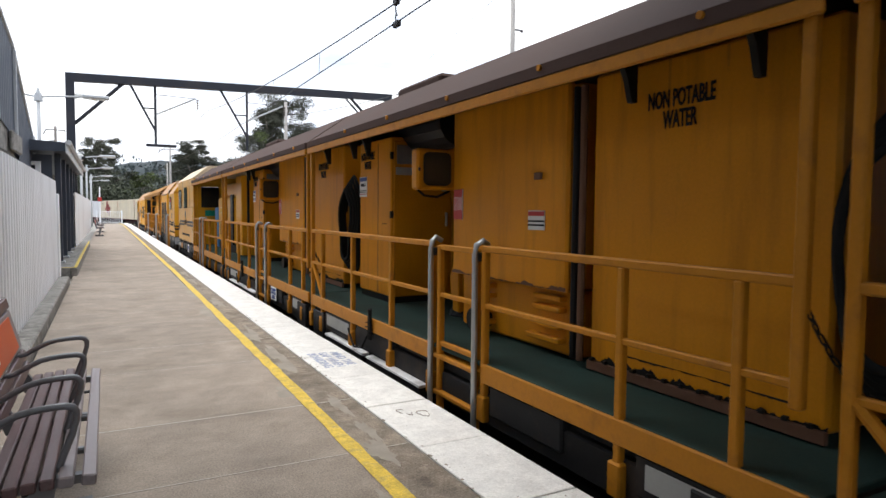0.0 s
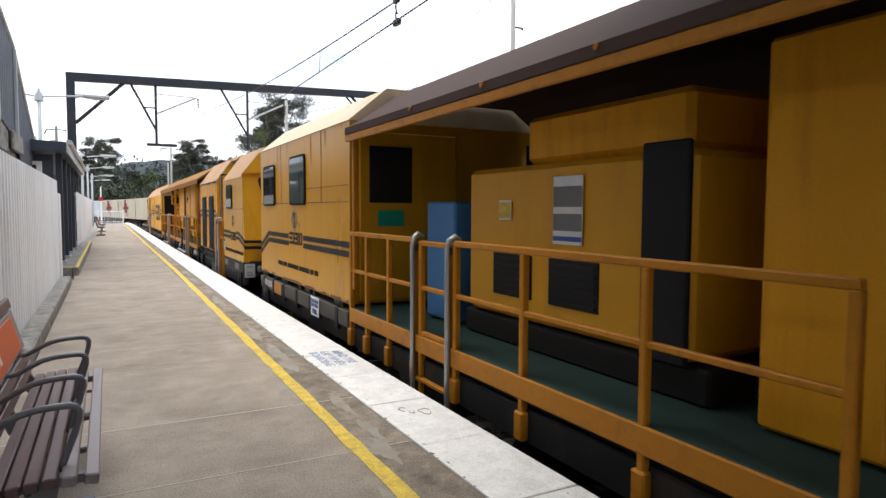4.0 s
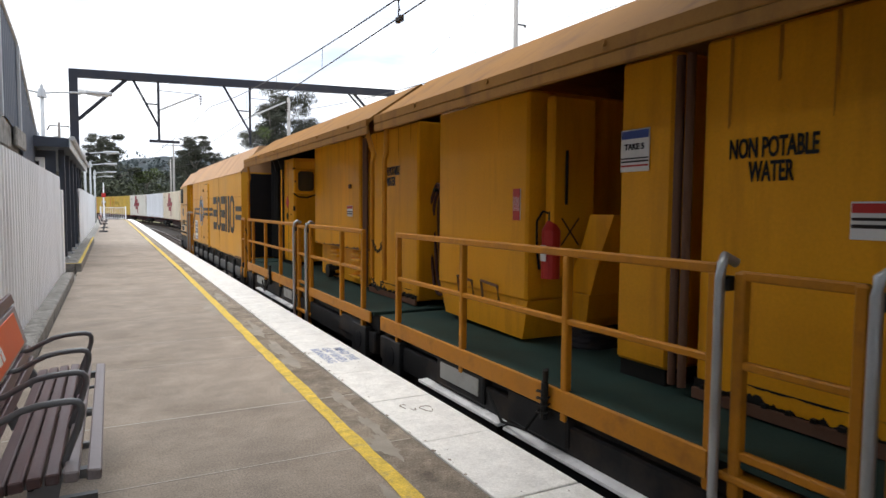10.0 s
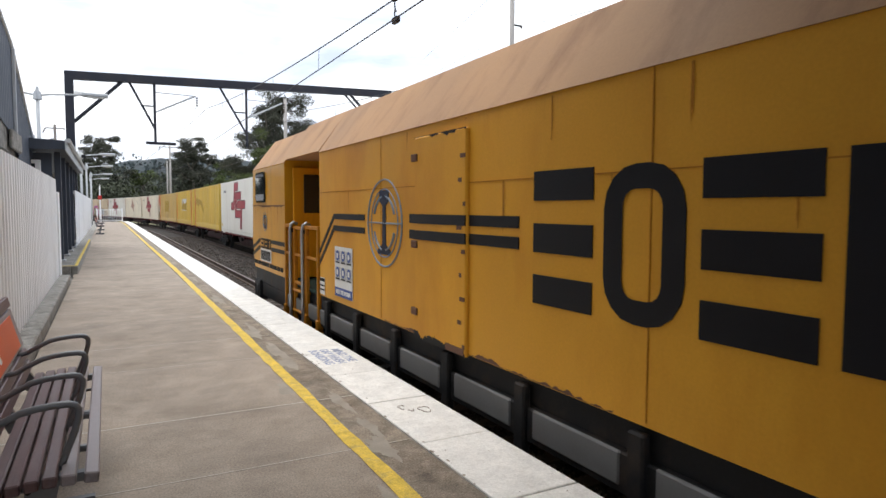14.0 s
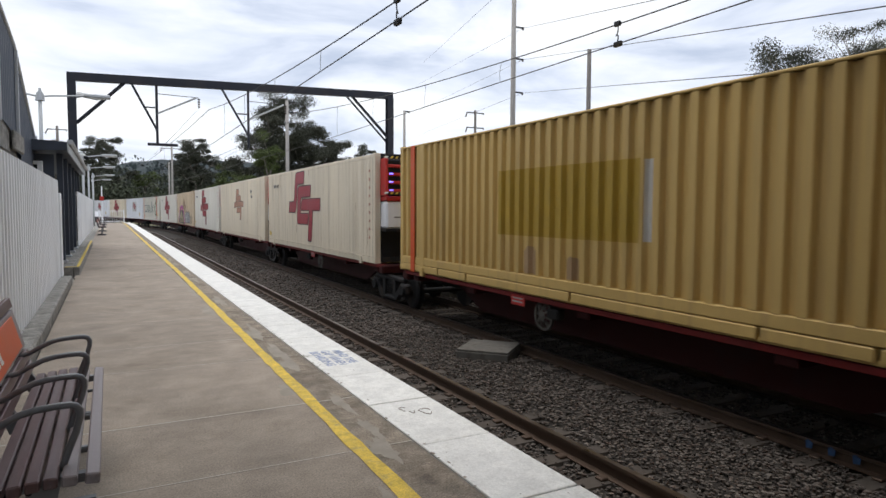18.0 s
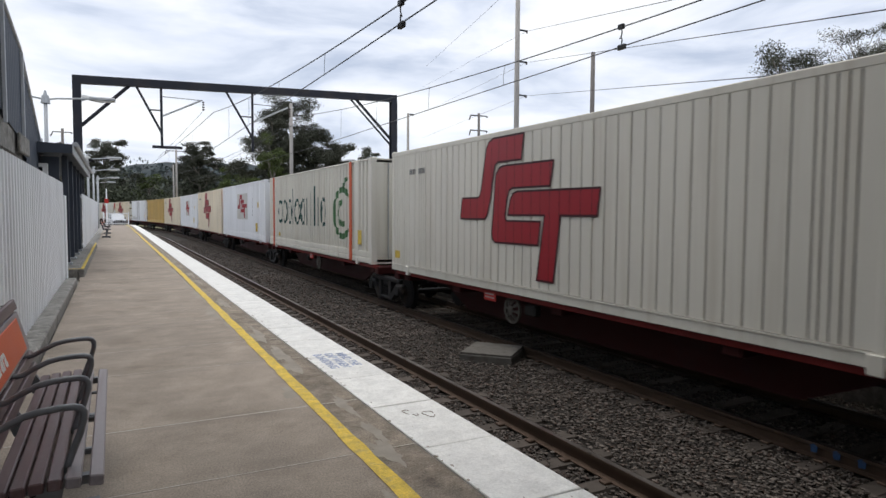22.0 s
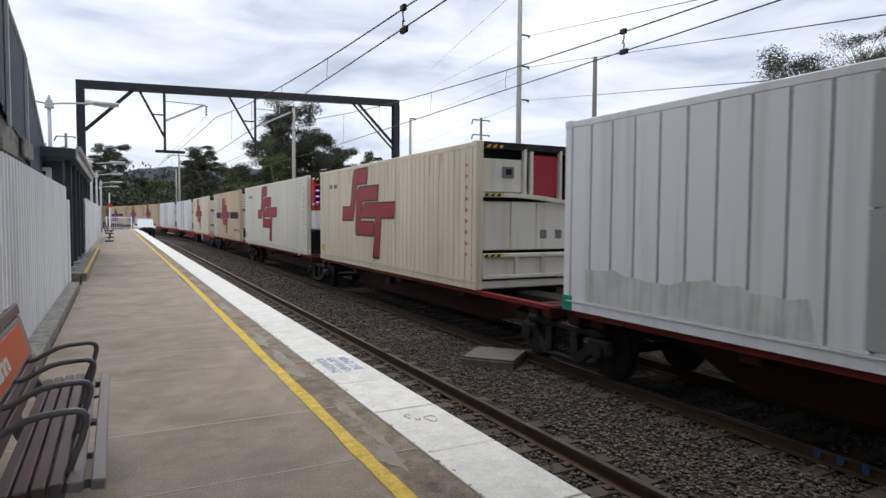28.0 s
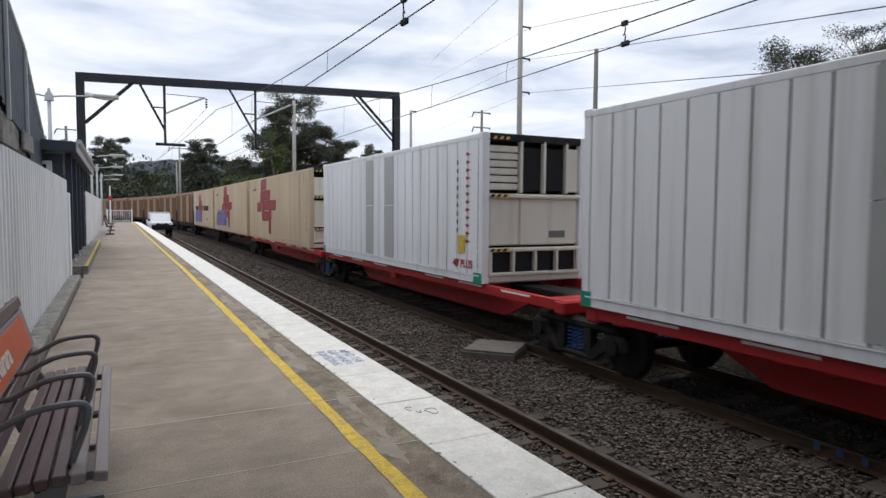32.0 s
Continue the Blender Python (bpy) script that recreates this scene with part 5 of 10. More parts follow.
# ---- freight train ----
HGT, HALF = 2.87, 1.24
LEN = 12.2
FLOOR = 1.02


def seam_places(kind, LEN):
    """Where the upright seams of a smooth side lie, from the far end."""
    if kind == "even":
        out, pitch, last = [], 0.435, LEN - 0.3
    elif LEN < 11:
        out, pitch, last = [0.28, 0.54, 0.80], 0.34 if kind == "wide" else 0.235, LEN - 0.3
    else:
        out = [0.18 + 0.14 * i for i in range(6)] + [1.33, 1.56, 1.67, 1.78, 1.89]
        pitch, last = 0.35 if kind == "wide" else 0.25, LEN - 1.7
    u = out[-1] if out else 0.16
    while u + pitch < last:
        u += pitch
        out.append(u)
    if LEN > 11 and kind != "even":
        out += [LEN - v for v in (1.62, 1.51, 1.40, 1.29, 0.86, 0.62, 0.38)]
    return out


def container_sides(kind, LEN):
    """The meshes of one kind of container, built once. Local: y runs 0..LEN (far end at LEN), z from the floor."""
    out = {}
    lo, hi = (0.34, HGT - 0.055) if kind == "corrugated" else (0.16, HGT - 0.11)
    for sd in (-1, 1):
        s = Shape()
        if kind == "corrugated":
            prof, y = [], 0.16
            while y < LEN - 0.16:
                prof += [(HALF - 0.006, y), (HALF - 0.006, y + 0.11), (HALF - 0.074, y + 0.145), (HALF - 0.074, y + 0.245)]
                y += 0.28
            prof.append((HALF - 0.006, LEN - 0.16))
            s.sheet([[(sd * x, y_, lo) for x, y_ in (prof if sd < 0 else prof[::-1])], [(sd * x, y_, hi) for x, y_ in (prof if sd < 0 else prof[::-1])]])
        else:
            prof, y = [], 0.16
            for e_ in seam_places(kind, LEN) + [LEN - 0.16]:
                a_, b_ = LEN - e_, LEN - y
                h = 0.013 if kind == "even" else 0.009
                prof += [(HALF - 0.004, b_ - h - 0.003), (HALF - 0.004, a_ + h + 0.003), (HALF - 0.008, a_ + h + 0.001), (HALF - 0.026, a_ + h), (HALF - 0.026, a_ - h), (HALF - 0.008, a_ - h - 0.001)]
                y = e_
            prof = prof[:-4]
            s.sheet([[(sd * x, y_, lo) for x, y_ in (prof[::-1] if sd < 0 else prof)], [(sd * x, y_, hi) for x, y_ in (prof[::-1] if sd < 0 else prof)]])
        out["side_panel", sd] = s
    if kind != "corrugated":
        for sd in (-1, 1):
            out["seam_backing", sd] = Shape().box(sd * (HALF - 0.05), sd * (HALF - 0.022), 0.1, LEN - 0.1, lo, hi)
    r = Shape()
    r.box(-HALF + 0.03, HALF - 0.03, 0.02, LEN - 0.02, HGT - 0.05, HGT - 0.015)
    out["roof"] = r
    r = Shape()
    r.box(-HALF + 0.03, HALF - 0.03, 0.05, LEN - 0.05, 0.0, 0.05)
    out["floor"] = r
    for sd in (-1, 1):
        r = Shape()
        r.box(sd * (HALF - 0.08), sd * HALF, 0.1, LEN - 0.1, HGT - (0.05 if kind == "corrugated" else 0.115), HGT - 0.01, 0.012)
        out["top_rail", sd] = r
        r = Shape()
        if kind == "corrugated":
            r.box(sd * (HALF - 0.08), sd * (HALF - 0.002), 0.1, LEN - 0.1, 0.175, 0.335, 0.012)
            for i, (a, b) in enumerate(((0.15, 1.7), (1.75, 2.9), (2.95, 6.05), (6.1, 9.2), (9.25, 10.4), (10.45, LEN - 0.15))):
                if sd > 0:
                    a, b = 0.15, LEN - 0.15
                    if i:
                        continue
                out["lower_rail", sd, i] = Shape().box(sd * (HALF - 0.08), sd * (HALF + 0.004), a, b, 0.02, 0.165, 0.012)
        else:
            r.prism([(sd * (HALF - 0.08), 0.0), (sd * (HALF + 0.003), 0.0), (sd * (HALF + 0.003), 0.128), (sd * (HALF + 0.014), 0.132), (sd * (HALF + 0.014), 0.152), (sd * (HALF - 0.08), 0.152)], "y", 0.1, LEN - 0.1)
        out["bottom_rail", sd] = r
    return out


GROOVE = surface("grimy_seam", (0.045, 0.036, 0.028), 0.8, var=0.2, bump=0.05)
SIDES = {}
END_PARTS = {}


def container(kind, paint, label, unit=None, LEN=12.2):
    c = thing("shipping_container", label, "container", group="containers on the freight train")
    c["length"] = LEN
    c["ribbed"] = kind == "corrugated"
    c["kind"] = kind
    key = (kind, paint.name, LEN)
    if key not in SIDES:
        SIDES[key] = {k: s.mesh(k if isinstance(k, str) else k[0], GROOVE if k[0] == "seam_backing" else paint) for k, s in container_sides(kind, LEN).items()}
        for name, args in (("corner_post", [(sx * HALF, sx * (HALF - 0.16), y0, y0 + dy, 0, HGT) for sx in (-1, 1) for y0, dy in ((0, 0.16), (LEN - 0.16, 0.16))]),
                           ("corner_casting", [(sx * (HALF + 0.006), sx * (HALF - 0.165), y0, y0 + 0.178, z0, z0 + 0.12) for sx in (-1, 1) for y0 in (-0.006, LEN - 0.172) for z0 in (-0.006, HGT - 0.112)])):
            for i, a in enumerate(args):
                SIDES[key][name, i] = Shape().box(*a, 0.012).mesh(name, paint)
    for k, me in SIDES[key].items():
        part(k if isinstance(k, str) else k[0], me, paint, c)
    for u_ in ((1.02, LEN - 1.26) if kind == "corrugated" else (0.80, LEN - 1.22) if unit == "genset" else ()):
        y_ = LEN - u_ - 0.24
        pk = ("stiff_post", paint.name, LEN, u_)
        if pk not in END_PARTS:
            END_PARTS[pk] = (Shape().box(-HALF - 0.005, -HALF + 0.06, y_, y_ + (0.24 if kind == "corrugated" else 0.10), 0.02, HGT - 0.01, 0.012).mesh("stiff_post", paint),
                             Shape().box(-HALF - 0.03, -HALF + 0.05, y_ - 0.01, y_ + 0.16, -0.07, 0.14, 0.015).mesh("post_lug", paint))
        part("stiff_post", END_PARTS[pk][0], paint, c, "flat upright post")
        part("post_lug", END_PARTS[pk][1], paint, c)
    # Near doors of the yellow containers are dark grey-black
    dp = DOOR_D if paint in (YEL_C, YEL_D) else paint
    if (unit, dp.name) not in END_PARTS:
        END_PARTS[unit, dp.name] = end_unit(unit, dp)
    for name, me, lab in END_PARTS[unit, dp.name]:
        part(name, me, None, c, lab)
    fe = END_PARTS.setdefault(("far", paint.name, LEN), Shape().box(-HALF + 0.15, HALF - 0.15, LEN - 0.06, LEN - 0.03, 0.1, HGT - 0.1, 0.01).mesh("end_wall", paint))
    part("end_wall", fe, paint, c)
    return c


def end_unit(kind, DOORPAINT=None):
    """What closes the near end: plain doors, or one of three cooling units. A list of name, mesh, label."""
    o = []

    def put(name, s, material, lab=""):
        o.append((name, s.mesh(name, material), lab))
    w = HALF - 0.15

    def hazard(z, y):
        for i in range(6):
            put("hazard_stripe", Shape().prism([(-w + 0.07 * i, z), (-w + 0.07 * i + 0.07, z), (-w + 0.07 * i + 0.11, z + 0.06), (-w + 0.07 * i + 0.04, z + 0.06)], "y", y - 0.006, y + 0.002), BLACK if i % 2 == 0 else LINE_Y)
    if kind is None:
        for sx in (-1, 1):
            put("door", Shape().box(sx * 0.01, sx * w, 0.02, 0.06, 0.12, HGT - 0.12, 0.012), DOORPAINT, "weathered container door")
            s = Shape()
            for x in (0.25, 0.75):
                s.rod((sx * x, -0.0, 0.12), (sx * x, -0.0, HGT - 0.12), 0.017, 8)
            put("locking_bar", s, PIPE)
        return o
    for z0, z1 in ((0.02, 0.16), (HGT - 0.14, HGT - 0.0)):
        put("end_sill", Shape().box(-w, w, 0.0, 0.10, z0, z1, 0.01), FRAME if z0 > 1 or kind == "genset" else OFFW)
    put("back_wall", Shape().box(-w, w, 0.5, 0.53, 0.1, HGT - 0.1), BLACK)
    if kind == "genset":
        put("lower_cover", Shape().box(-w + 0.02, w - 0.02, -0.36, 0.4, 0.92, 1.62, 0.05), WHITE_C, "white rounded cooling unit cover")
        put("skirt", Shape().box(-w + 0.02, w - 0.02, 0.02, 0.4, 0.12, 0.90, 0.03), BLACK)
        put("red_band", Shape().box(-w + 0.02, w - 0.02, -0.39, 0.4, 1.63, 1.76, 0.03), RED_P, "red band across the unit")
        put("upper_cover", Shape().box(-0.3, w - 0.02, -0.38, 0.4, 1.78, HGT - 0.14, 0.05), WHITE_C, "white upper cover")
        put("control_panel", Shape().box(0.18, 0.62, -0.40, -0.375, 2.12, 2.42, 0.01), GREYP)
        put("control_display", Shape().box(0.30, 0.5, -0.408, -0.398, 2.18, 2.36, 0.004), BLUE_P)
        put("condenser_opening", Shape().box(-w + 0.04, -0.33, -0.28, 0.4, 1.80, HGT - 0.16, 0.03), BLACK, "dark condenser opening")
        for i in range(4):
            put("red_louvre", Shape().box(-w + 0.04, -0.33, -0.36, -0.28, 1.86 + i * 0.21, 1.94 + i * 0.21, 0.015), RED_P, "dark red louvre blade")
            if i < 3:
                put("marker_light", Shape().box(-w + 0.10, -w + 0.20, -0.372, -0.358, 1.90 + i * 0.21, 1.925 + i * 0.21, 0.004), LED, "small lit blue marker light")
        put("red_column", Shape().box(-w + 0.0, -w + 0.07, -0.37, 0.3, 1.76, HGT - 0.14, 0.02), RED_P, "red side column")
        for z in (1.80, HGT - 0.16):
            put("guard_bar", Shape().box(-w - 0.06, w, -0.46, -0.40, z, z + 0.06, 0.015), OFFW, "pale guard bar with striped ends")
            hazard(z, -0.462)
        for x in (0.3, 0.72):
            put("grille", Shape().box(x, x + 0.2, -0.372, -0.355, 1.02, 1.10, 0.008), BLACK)
        put("brand_bar", Shape().box(-0.85, -0.5, -0.368, -0.358, 1.2, 1.23), GREYP, "dark plain bar")
        put("mid_bar", Shape().box(-w, w, -0.38, 0.05, 0.84, 0.92, 0.015), FRAME)
    elif kind == "cover":
        for x0, x1 in ((-w + 0.02, -0.42), (-0.41, 0.2), (0.21, w - 0.02)):
            put("lower_cover", Shape().box(x0, x1, 0.05, 0.5, 0.76, 1.72, 0.02), OFFW, "pale cooling unit cover")
        for x in (0.3, 0.68):
            put("cover_label", Shape().box(x, x + 0.16, 0.042, 0.052, 0.98, 1.16), GREYP)
        put("lower_tray", Shape().box(-w, w, 0.02, 0.4, 0.26, 0.62, 0.03), OFFW)
        for z in (0.2, 0.62):
            put("tray_rail", Shape().box(-w, w, -0.06, 0.08, z, z + 0.08, 0.015), OFFW)
        for x in (-w, -0.35, 0.3, w - 0.08):
            put("tray_post", Shape().box(x, x + 0.08, -0.05, 0.06, 0.2, 0.68, 0.012), OFFW)
        g = Shape()
        g.prism([(-w, 1.80), (-0.3, 1.80), (0.3, 1.76), (w, 1.66), (w, 1.74), (0.3, 1.84), (-0.3, 1.88), (-w, 1.88)], "y", -0.05, 0.08)
        put("mid_bar", g, OFFW, "bowed cross bar")
        put("upper_cover", Shape().box(-w + 0.02, -0.16, 0.05, 0.5, 1.9, HGT - 0.32, 0.02), OFFW)
        put("control_box", Shape().box(-0.62, -0.36, 0.02, 0.06, 2.18, 2.40, 0.01), GREYP)
        put("control_display", Shape().box(-0.56, -0.42, 0.012, 0.022, 2.24, 2.36, 0.004), BLACK)
        put("pillar", Shape().box(-0.15, -0.07, 0.0, 0.1, 1.85, HGT - 0.1, 0.01), OFFW)
        put("pillar", Shape().box(0.02, 0.1, 0.02, 0.1, 1.85, HGT - 0.1, 0.01), OFFW)
        put("red_panel", Shape().box(0.11, 0.72, 0.06, 0.5, 1.82, HGT - 0.2, 0.02), LOGO_R, "dark red panel")
        put("pillar", Shape().box(0.73, 0.79, -0.02, 0.1, 1.75, HGT - 0.1, 0.01), OFFW)
        hazard(HGT - 0.12, 0.0)
        hazard(1.81, -0.05)
        hazard(0.63, -0.06)
    else:
        for x0, x1 in ((-w + 0.02, -0.36), (-0.35, w - 0.02)):
            put("lower_cover", Shape().box(x0, x1, 0.05, 0.5, 0.72, 1.64, 0.03), OFFW, "pale cooling unit cover")
        put("cover_label", Shape().box(0.35, 0.75, 0.042, 0.052, 0.86, 1.0), GREYP)
        put("fan_grille", Shape().box(-0.30, 0.16, 0.07, 0.4, 1.78, HGT - 0.22, 0.03), BLACK, "black louvred fan grille")
        put("fan_grille", Shape().box(0.24, 0.72, 0.07, 0.4, 1.78, HGT - 0.22, 0.03), BLACK, "black louvred fan grille")
        put("side_cover", Shape().box(0.78, w - 0.02, 0.05, 0.4, 1.78, HGT - 0.22, 0.02), OFFW)
        for x in (-0.38, 0.17, 0.72):
            put("pillar", Shape().box(x, x + 0.06, 0.0, 0.12, 1.74, HGT - 0.1, 0.01), OFFW)
        for i in range(6):
            put("side_slat", Shape().box(-w + 0.02, -0.40, 0.06, 0.14, 1.80 + i * 0.145, 1.92 + i * 0.145, 0.012), OFFW)
        put("mid_bar", Shape().box(-w, w, -0.04, 0.1, 1.64, 1.72, 0.02), OFFW)
        put("lower_bar", Shape().box(-w, w, -0.05, 0.08, 0.60, 0.68, 0.02), OFFW)
        for i in range(5):
            put("tray_post", Shape().box(-w + i * 0.52, -w + i * 0.52 + 0.06, -0.05, 0.06, 0.14, 0.62, 0.01), OFFW)
        put("tray", Shape().box(-w, w, 0.06, 0.4, 0.16, 0.60, 0.02), BLACK)
        put("tray_rail", Shape().box(-w, w, -0.05, 0.06, 0.14, 0.2, 0.01), OFFW)
        hazard(HGT - 0.12, 0.0)
        hazard(1.65, -0.04)
        hazard(0.61, -0.05)
    return o


def plate(parent, name, poly, material, label="", off=0.004, thick=0.003):
    """A thin painted shape on the platform side; poly in (distance from the far end, height)."""
    s = Shape()
    s.prism([(parent["length"] - u, z) for u, z in poly], "x", -HALF - off - thick, -HALF - off + 0.003)
    return part(name, s, material, parent, label)


def spans(poly, u):
    """The height intervals in which the upright line at u crosses a polygon."""
    hit = []
    for (a, p), (b, q) in zip(poly, poly[1:] + poly[:1]):
        if (a <= u) != (b <= u):
            hit.append(p + (q - p) * (u - a) / (b - a))
    hit.sort()
    return list(zip(hit[::2], hit[1::2]))


def rib_depth(y):
    """How far the corrugated side lies behind its outer face at the length y."""
    r = (y - 0.16) % 0.28
    return 0.0 if r < 0.11 else (r - 0.11) / 0.035 * 0.068 if r < 0.145 else 0.068 if r < 0.245 else (0.28 - r) / 0.035 * 0.068


def rib_paint(parent, name, poly, material, label="", off=0.004):
    """Paint that follows the ribs of a corrugated side; poly in (distance from the far end, height)."""
    L = parent["length"]
    lo, hi = min(p[0] for p in poly), max(p[0] for p in poly)
    cuts_ = {lo, hi} | {p[0] for p in poly}
    n = int((L - 0.32) / 0.28) + 1
    cuts_ |= {L - (0.16 + 0.28 * i + d) for i in range(n + 1) for d in (0.0, 0.11, 0.145, 0.245)}
    cuts_ = sorted(v for v in cuts_ if lo <= v <= hi)
    g, known = Shape(), {}
    for a, b in zip(cuts_, cuts_[1:]):
        if b - a < 1e-4:
            continue
        e_ = 1e-5
        A, B = spans(poly, a + e_), spans(poly, b - e_)
        if len(A) != len(B):
            A = B = spans(poly, (a + b) / 2)
        xa, xb = (-HALF + 0.006 + rib_depth(L - v) - off for v in (a, b))
        for (p, q), (r, w) in zip(A, B):
            face = []
            for v in ((xa, L - a, p), (xb, L - b, r), (xb, L - b, w), (xa, L - a, q)):
                key = tuple(round(t, 2) for t in v[1:])
                if key not in known:
                    known[key] = len(g.v)
                    g.v.append(v)
                face.append(known[key])
            if len(set(face)) == 4:
                g.f.append(tuple(face))
    return part(name, g, material, parent, label)


def arc_band(u, z, ru, rz, t, a0, a1, n=18):
    """A curved stroke round (u, z), between two angles."""
    ring = [radians(a0 + (a1 - a0) * i / n) for i in range(n + 1)]
    return [(u + ru * math.cos(a), z + rz * math.sin(a)) for a in ring] + [(u + (ru - t) * math.cos(a), z + (rz - t) * math.sin(a)) for a in ring[::-1]]


def rect(u0, u1, z0, z1):
    return [(u0, z0), (u1, z0), (u1, z1), (u0, z1)]


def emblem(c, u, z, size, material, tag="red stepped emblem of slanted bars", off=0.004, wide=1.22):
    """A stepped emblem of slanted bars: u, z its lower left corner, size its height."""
    k = size

    L, ribbed = c["length"], c["ribbed"]
    seams = [] if ribbed else seam_places(c["kind"], L)

    def sh(pts, o):
        poly = [(u + (x * wide * 0.82 + 0.165 * y) * k, z + y * k) for x, y in pts]
        if ribbed:
            rib_paint(c, "emblem", poly, material, tag, off + o)
            return
        e_ = plate(c, "emblem", poly, material, tag, off + o)
        g = Shape()
        x0, w = -HALF - off - 0.0045, 0.011 * k ** 0.5
        for (a, p), (b, q) in zip(poly, poly[1:] + poly[:1]):
            d = Vector((b - a, q - p)).normalized()
            m_ = Vector((-d.y, d.x)) * w
            d *= w * 0.6
            g.add([(x0, L - a + d.x, p - d.y), (x0, L - b - d.x, q + d.y), (x0, L - b - d.x - m_.x, q + d.y + m_.y), (x0, L - a + d.x - m_.x, p - d.y + m_.y)], [(0, 1, 2, 3)])
            g.add([(x0, L - a + d.x, p - d.y), (x0, L - b - d.x, q + d.y), (x0, L - b - d.x + m_.x, q + d.y - m_.y), (x0, L - a + d.x + m_.x, p - d.y - m_.y)], [(3, 2, 1, 0)])
        for v in seams:
            for p, q in spans(poly, v):
                g.add([(x0, L - v + 0.006, p), (x0, L - v - 0.006, p), (x0, L - v - 0.006, q), (x0, L - v + 0.006, q)], [(0, 1, 2, 3)])
        part("emblem_edge", g, LOGO_E if material is LOGO_R else LOGO_T2, e_, "dark painted edge")
    sh([(0.0, 0.402), (0.375, 0.402), (0.405, 0.43), (0.43, 0.54), (0.445, 0.77), (0.455, 0.805), (0.485, 0.822), (0.785, 0.822), (0.785, 1.0), (0.385, 1.0), (0.335, 0.98), (0.305, 0.93), (0.285, 0.62), (0.275, 0.585), (0.245, 0.566), (0.0, 0.566)], 0.0)
    sh([(0.50, 0.30), (0.515, 0.255), (0.56, 0.232), (1.09, 0.234), (1.09, 0.393), (0.69, 0.393), (0.663, 0.405), (0.655, 0.44), (0.66, 0.56), (0.672, 0.61), (0.71, 0.627), (1.15, 0.627), (1.155, 0.79), (0.565, 0.79), (0.51, 0.775), (0.475, 0.73)], 0.0)
    sh([(0.69, 0.435), (1.125, 0.435), (1.12, 0.0), (1.30, 0.0), (1.294, 0.435), (1.634, 0.435), (1.634, 0.60), (0.775, 0.60), (0.725, 0.585), (0.70, 0.54)], 0.0)


def code_bars(c, u, z, n=2, w=0.34, h=0.15):
    """Stencilled codes as small plain bars, four to a group."""
    for i in range(n):
        k = 4 if w > 0.2 else 1
        for j in range(k):
            a = u + i * (w + 0.14) + j * w / k
            plate(c, "stencil_bar", rect(a, a + w / k * 0.5, z, z + h * 0.8), GREYP, "dark stencilled bar", 0.003)


def scribble(c, u0, u1, z0, z1, material, seed, n, width=0.035, off=0.011, name="graffiti_stroke", label="curling sprayed stroke"):
    """Curling sprayed strokes inside a rectangle."""
    r = random.Random(seed)
    for _ in range(n):
        a, b = r.uniform(u0, u1), r.uniform(z0, z1)
        d, turn, pts = r.uniform(0, 6.28), r.uniform(-0.5, 0.5), []
        for i in range(14):
            pts.append((a, b, d))
            d += turn + r.uniform(-0.35, 0.35)
            a = min(max(a + 0.07 * math.cos(d), u0), u1)
            b = min(max(b + 0.09 * math.sin(d), z0), z1)
        g = Shape()
        L = c["length"]
        v = []
        for i, (a, b, d) in enumerate(pts):
            w = width * (0.4 + 0.6 * math.sin(math.pi * (i + 0.5) / 14)) / 2
            v += [(-HALF - off, L - (a + w * math.sin(d)), b - w * math.cos(d)), (-HALF - off, L - (a - w * math.sin(d)), b + w * math.cos(d))]
        g.add(v, [(2 * i, 2 * i + 1, 2 * i + 3, 2 * i + 2) for i in range(13)])
        part(name, g, material, c, label)


WHEEL = None


